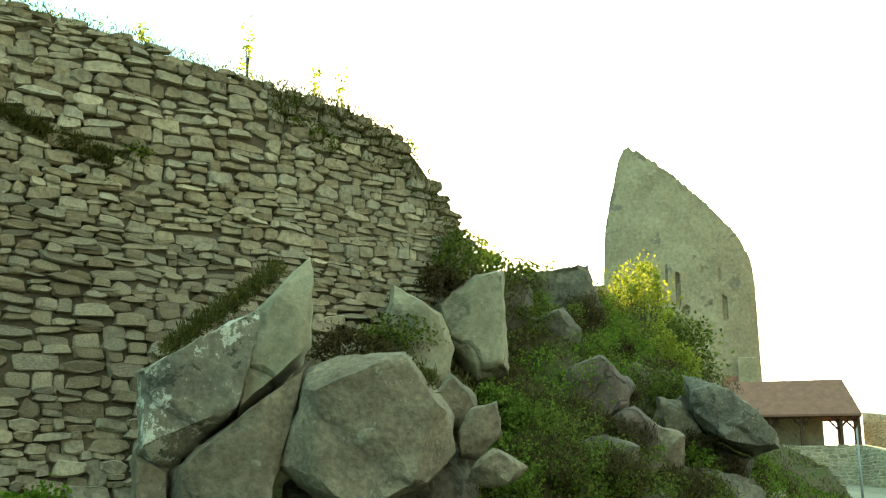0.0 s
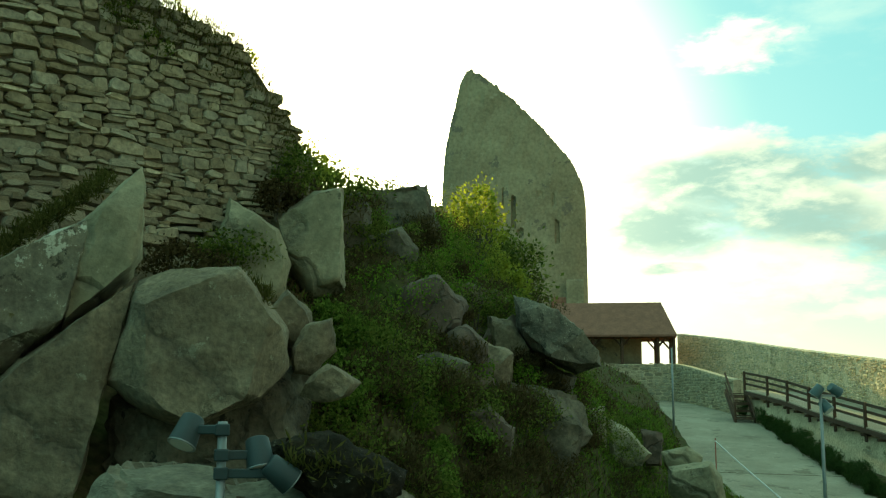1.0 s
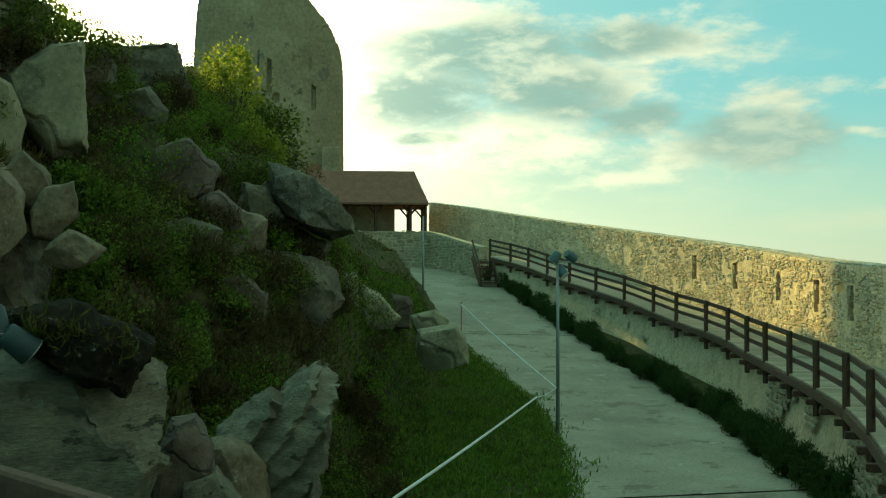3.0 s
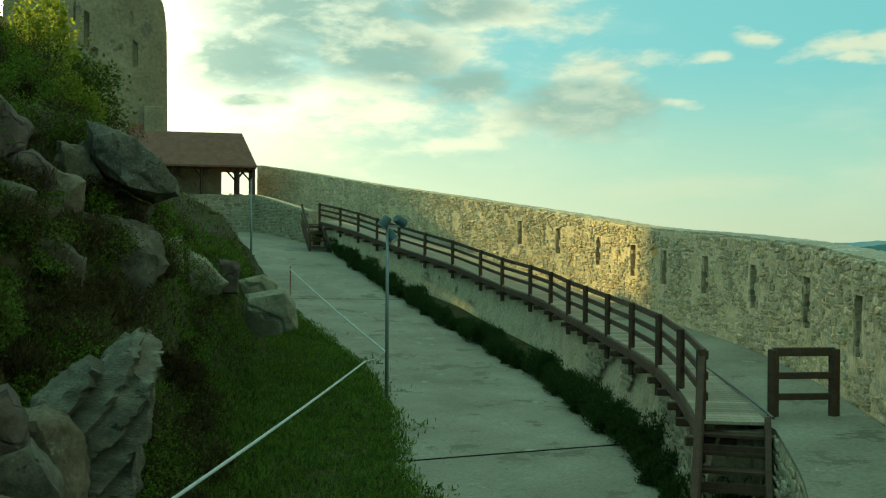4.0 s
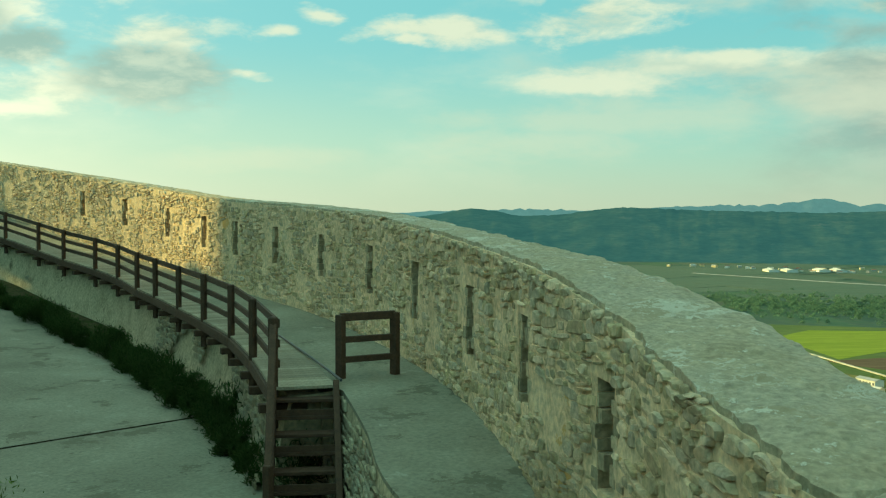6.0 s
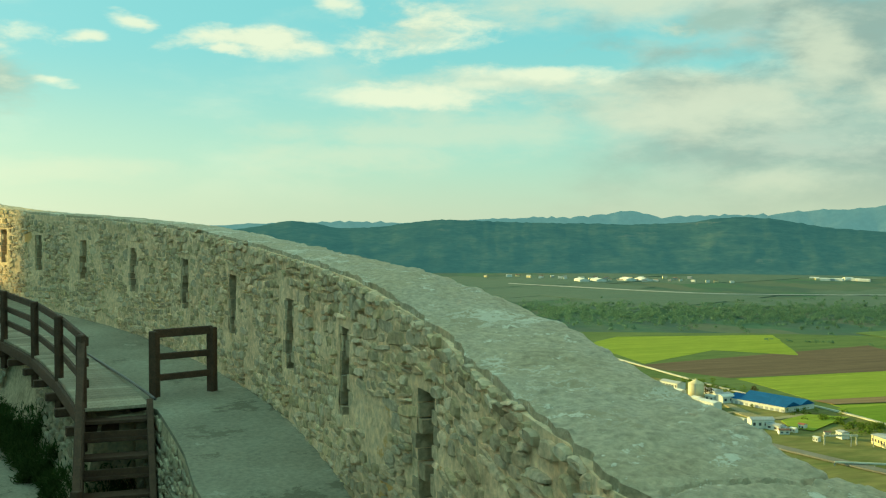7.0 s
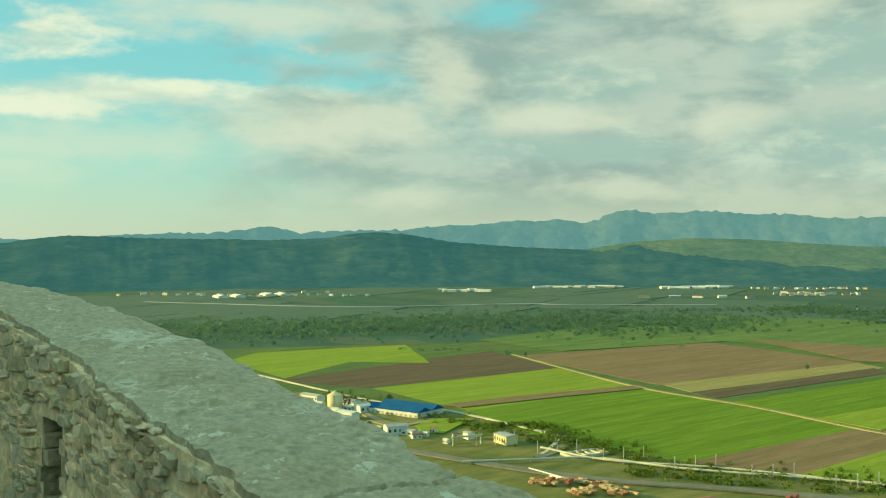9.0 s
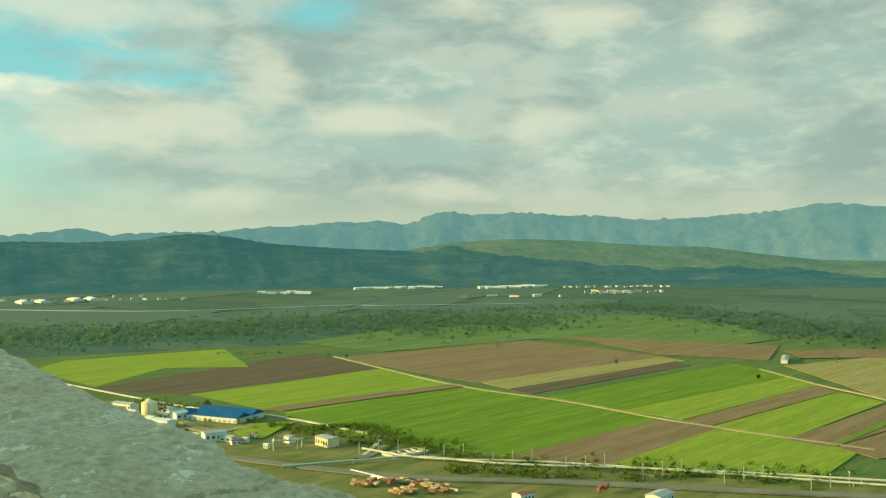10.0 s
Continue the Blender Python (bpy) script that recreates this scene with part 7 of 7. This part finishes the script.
def far_trees():
    rng = np.random.default_rng(77)
    groups = [("river_wood", [(2026, 650), (2028, 302), (2135, 94), (2242, -145), (2050, -380), (2294, -539)], 250, 2200, "far dark riverside wood"),
              ("river_wood", [(2509, -813), (2315, -962), (1990, -1014), (1607, -1047), (1400, -1300)], 150, 1100, "far dark tree belt along the river"),
              ("river_wood", [(2461, -296), (2500, -700), (2600, -1000)], 60, 120, "far tree line beyond the meadow"),
              ("hedge_trees", [(1640, 90), (1625, -60), (1570, -95)], 12, 22, "scattered bushes along the field edge"),
              ("roadside_bushes", [(900, -120), (800, -160), (745, -300), (690, -420)], 30, 190, "low bushes along the railway"),
              ("roadside_bushes", [(1180, 140), (1110, 90), (960, -30), (900, -75), (850, -150)], 26, 210, "low bushes round the works"),
              ("roadside_bushes", [(777, -132), (734, -219), (714, -271), (722, -322), (679, -369)], 10, 120, "fresh green bushes along the road"),
              ("roadside_bushes", [(966, -30), (972, -58), (965, -90), (881, -103)], 16, 130, "yellowish scrub round the works building"),
              ("corner_thicket", [(640, -470), (610, -520), (600, -560)], 26, 60, "bright thicket beside the railway")]
    for name, pts, width, count, label in groups:
        arr, ss = curve_points(pts, 5)
        cs = []
        for _ in range(count):
            s = rng.uniform(0, ss[-1])
            x, y = (float(np.interp(s, ss, arr[:, k])) + rng.normal() * width * 0.5 for k in range(2))
            small = name in ("roadside_bushes", "hedge_trees")
            h = rng.uniform(2.0, 4.5) if small else rng.uniform(4, 9)
            cs.append(np.array([x, y, PLAIN_Z + h * 0.5 + 1]) + rng.normal(size=(44, 3)) * np.array([h * 0.42, h * 0.42, h * 0.26]))
        size = 1.2 if name in ("roadside_bushes", "hedge_trees") else 2.4
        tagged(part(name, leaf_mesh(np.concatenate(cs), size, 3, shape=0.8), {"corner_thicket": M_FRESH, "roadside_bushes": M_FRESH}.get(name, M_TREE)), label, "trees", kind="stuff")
    for x, y, h in ((1100, 118, 13), (1082, 112, 11), (1308, -776, 15), (1120, 70, 10), (1750, -760, 16), (1540, -110, 8), (1380, -480, 8), (1190, -600, 7)):
        t = empty("field_tree", (x, y, PLAIN_Z), label="lone bare-looking tree on the plain", category="tree")
        part("trunk", tube([(0, 0, 0), (0.2, 0.1, h * 0.5), (0, 0, h * 0.8)], [0.5, 0.3, 0.1], 6), M_BARK, t)
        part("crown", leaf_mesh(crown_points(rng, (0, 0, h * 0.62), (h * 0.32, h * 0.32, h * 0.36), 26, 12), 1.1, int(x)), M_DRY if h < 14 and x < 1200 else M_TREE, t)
    # power poles
    for k in range(26):
        f = k / 25
        x, y = 880 - 260 * f, -20 - 420 * f
        pl = empty("power_pole", (x + (k % 3) * 14, y, PLAIN_Z), label="thin pale power pole along the railway", category="pole", group="power poles")
        part("pole", tube([(0, 0, 0), (0, 0, 11)], 0.35, 5), M_GREY, pl)
        part("crossarm", box(0, 0, 10.2, 3.0, 0.3, 0.3), M_GREY, pl)


far_trees()

# ---- stones of the walls, last ----
def gate_place(s, z):
    p = GATE_FACE["p"] + GATE_FACE["ax"] * s
    return (p.x, p.y, z), tuple(GATE_FACE["ax"]), tuple(GATE_FACE["out"])


set_stones(lay_courses(0.0, GATE_FACE["length"], -0.8, GATE_FACE["top"] - 0.1, (0.16, 0.3), (0.25, 0.6), 0.03, (0.03, 0.07), 12, gate_place, wave=0.2, lean=0.12), gatehouse, lambda p: False, M_RSTONE, M_RSTONE_P)

LOW_WALL = [(28.95, 54.6, 1.75), (29.45, 59.0, 2.35), (29.9, 63.0, 2.9), (30.2, 66.0, 3.2)]


def build_low_wall():
    """Low rubble wall between the lane and the court's edge below the gatehouse."""
    verts, faces = [], []
    for x, y, t in LOW_WALL:
        verts += [(x, y, -1.5), (x, y, t), (x + 0.5, y, t), (x + 0.5, y, -1.5)]
    for i in range(len(LOW_WALL) - 1):
        faces += [(4 * i + k, 4 * i + k + 1, 4 * i + 5 + k, 4 * i + 4 + k) for k in range(3)]
    e = 4 * (len(LOW_WALL) - 1)
    faces += [(0, 3, 2, 1), (e, e + 1, e + 2, e + 3)]
    return tagged(part("low_wall", mesh_of(verts, faces, "low_wall"), M_RMORTAR), "low rubble wall beside the lane below the gatehouse", "wall", kind="structure")


low_wall = build_low_wall()


def low_place(s, z):
    y = 54.6 + s
    x = float(np.interp(y, [p[1] for p in LOW_WALL], [p[0] for p in LOW_WALL]))
    return (x - 0.01, y, z), (0.1, 0.995, 0), (-0.995, 0.1, 0)


set_stones(lay_courses(0.0, 11.0, -0.6, 3.2, (0.14, 0.26), (0.2, 0.5), 0.03, (0.03, 0.06), 13, low_place, top=lambda s: float(np.interp(54.6 + s, [p[1] for p in LOW_WALL], [p[2] for p in LOW_WALL])), wave=0.15), low_wall, lambda p: False, M_RSTONE, M_RSTONE_P)
stones = lay_courses(-6.3, 4.3, -1.6, 7.4, (0.09, 0.21), (0.12, 0.46), -0.026, (0.025, 0.10), 3, ruin_place, top=ruin_top, wave=0.34, lean=0.15)
set_stones(stones, ruin, lambda p: p.z > 1.0 and -5.2 < p.x < -1.2, M_STONE, M_STONE_P, shapes=FIELD)


def curtain_place(s, z):
    p, n, _, _ = wall_at(s)
    o = -0.005 + 0.02 * noise.noise(Vector((s * 0.8, z * 0.8, 4)))
    q = p - n * o
    return (q[0], q[1], z), (n[1] * -1, n[0], 0), (-n[0], -n[1], 0)


def near_slit(s, z, w, h):
    # here and there the mortar is smeared over the stones
    if noise.noise(Vector((s * 1.1, z * 1.3, 21))) > 0.3:
        return True
    top = wall_at(s)[2]
    return any(abs(s - c) < SLIT_W / 2 + w / 2 + 0.03 - 0.05 * noise.noise(Vector((s * 9, z * 9, 0))) and top - 1.7 < z < top - 0.52 for c in SLITS) or z + h / 2 > top + 0.02 or z < wall_at(s)[3] - 0.1


stones = []
for s0, s1, seed in ((3.0, 16.0, 1), (16.0, 30.0, 2), (30.0, 48.0, 3), (48.0, 66.0, 4), (66.0, WALL_S[-1] - 0.5, 5)):
    zmid = [wall_at(s) for s in (s0, s1)]
    stones += lay_courses(s0, s1, min(z[3] for z in zmid), max(z[2] for z in zmid), (0.07, 0.17), (0.10, 0.38), 0.010, (0.016, 0.048), seed, curtain_place, skip=near_slit, wave=0.3, lean=0.16)
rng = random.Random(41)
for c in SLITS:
    # bare lining stones narrow each loophole unevenly, slit shade put into their darker colour
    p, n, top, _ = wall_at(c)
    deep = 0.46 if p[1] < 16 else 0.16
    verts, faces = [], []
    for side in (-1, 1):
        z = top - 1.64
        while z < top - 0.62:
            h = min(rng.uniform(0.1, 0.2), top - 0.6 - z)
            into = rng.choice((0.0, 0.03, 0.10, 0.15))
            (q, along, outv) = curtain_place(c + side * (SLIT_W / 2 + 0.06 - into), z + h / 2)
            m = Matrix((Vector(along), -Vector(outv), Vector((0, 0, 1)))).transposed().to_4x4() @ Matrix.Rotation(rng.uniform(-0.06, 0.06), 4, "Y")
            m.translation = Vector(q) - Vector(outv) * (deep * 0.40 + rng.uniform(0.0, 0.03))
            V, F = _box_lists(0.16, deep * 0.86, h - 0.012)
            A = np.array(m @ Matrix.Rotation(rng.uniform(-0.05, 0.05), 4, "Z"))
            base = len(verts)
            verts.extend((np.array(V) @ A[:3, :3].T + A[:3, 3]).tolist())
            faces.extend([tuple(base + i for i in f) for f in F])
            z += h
    part("loophole_lining", mesh_of(verts, faces, "loophole_lining"), M_LINING, curtain, "bare stone lining of a loophole, darkened for shade")
s = 2.0
while s < 34:
    # broken upper course that juts from under the capping
    w = rng.uniform(0.1, 0.34)
    top = wall_at(s)[2]
    h = rng.uniform(0.08, 0.16)
    if rng.random() < 0.8:
        (q, along, outv) = curtain_place(s + w / 2, top - h / 2 - rng.uniform(0.02, 0.06))
        m = Matrix((Vector(along), -Vector(outv), Vector((0, 0, 1)))).transposed().to_4x4() @ Matrix.Rotation(rng.uniform(-0.15, 0.15), 4, "Y")
        m.translation = Vector(q)
        stones.append((m @ Matrix.Diagonal((w, rng.uniform(0.02, 0.06), h, 1)), rng.randrange(12)))
    s += w
set_stones(stones, curtain, lambda p: p.y < 7.2 and p.x > 5, M_WSTONE, M_WSTONE_P)


def retain_place(s, z):
    p, d = line_at(D_ARR, D_S, s)
    n = np.array([d[1], -d[0]])
    f = (p[2] - z) / 1.7
    q = p[:2] + n * (0.26 - 0.47 * f)
    return (q[0], q[1], z), (d[0], d[1], 0), (-n[0], -n[1], 0)


def retain_skip(s, z, w, h):
    p, _ = line_at(D_ARR, D_S, s)
    bare = noise.noise(Vector((s * 0.35, z * 0.6, 11)))
    return z > p[2] - 0.3 or z < lane_z(p[1]) - 0.05 or (s > 3 and bare < -0.1 + min(0.5, s * 0.02))


stones = lay_courses(0.2, D_S[-1] - 1, -4.4, 1.0, (0.09, 0.19), (0.12, 0.38), 0.01, (0.012, 0.04), 8, retain_place, skip=retain_skip, wave=0.2, lean=0.15)


def edge_place(s, z):
    p, d = line_at(E_ARR, E_S, s)
    n = np.array([d[1], -d[0]])
    f = (p[2] - z) / 1.4
    q = p[:2] + n * (-0.01 - 0.25 * f)
    return (q[0], q[1], z), (d[0], d[1], 0), (-n[0], -n[1], 0)


stones += lay_courses(5.0, E_S[-1] - 0.1, -4.6, -2.6, (0.09, 0.19), (0.12, 0.36), 0.01, (0.01, 0.03), 9, edge_place, skip=lambda s, z, w, h: z > line_at(E_ARR, E_S, s)[0][2] - 0.1)
set_stones(stones, retaining, lambda p: p.y < 14, M_RSTONE, M_RSTONE_P)
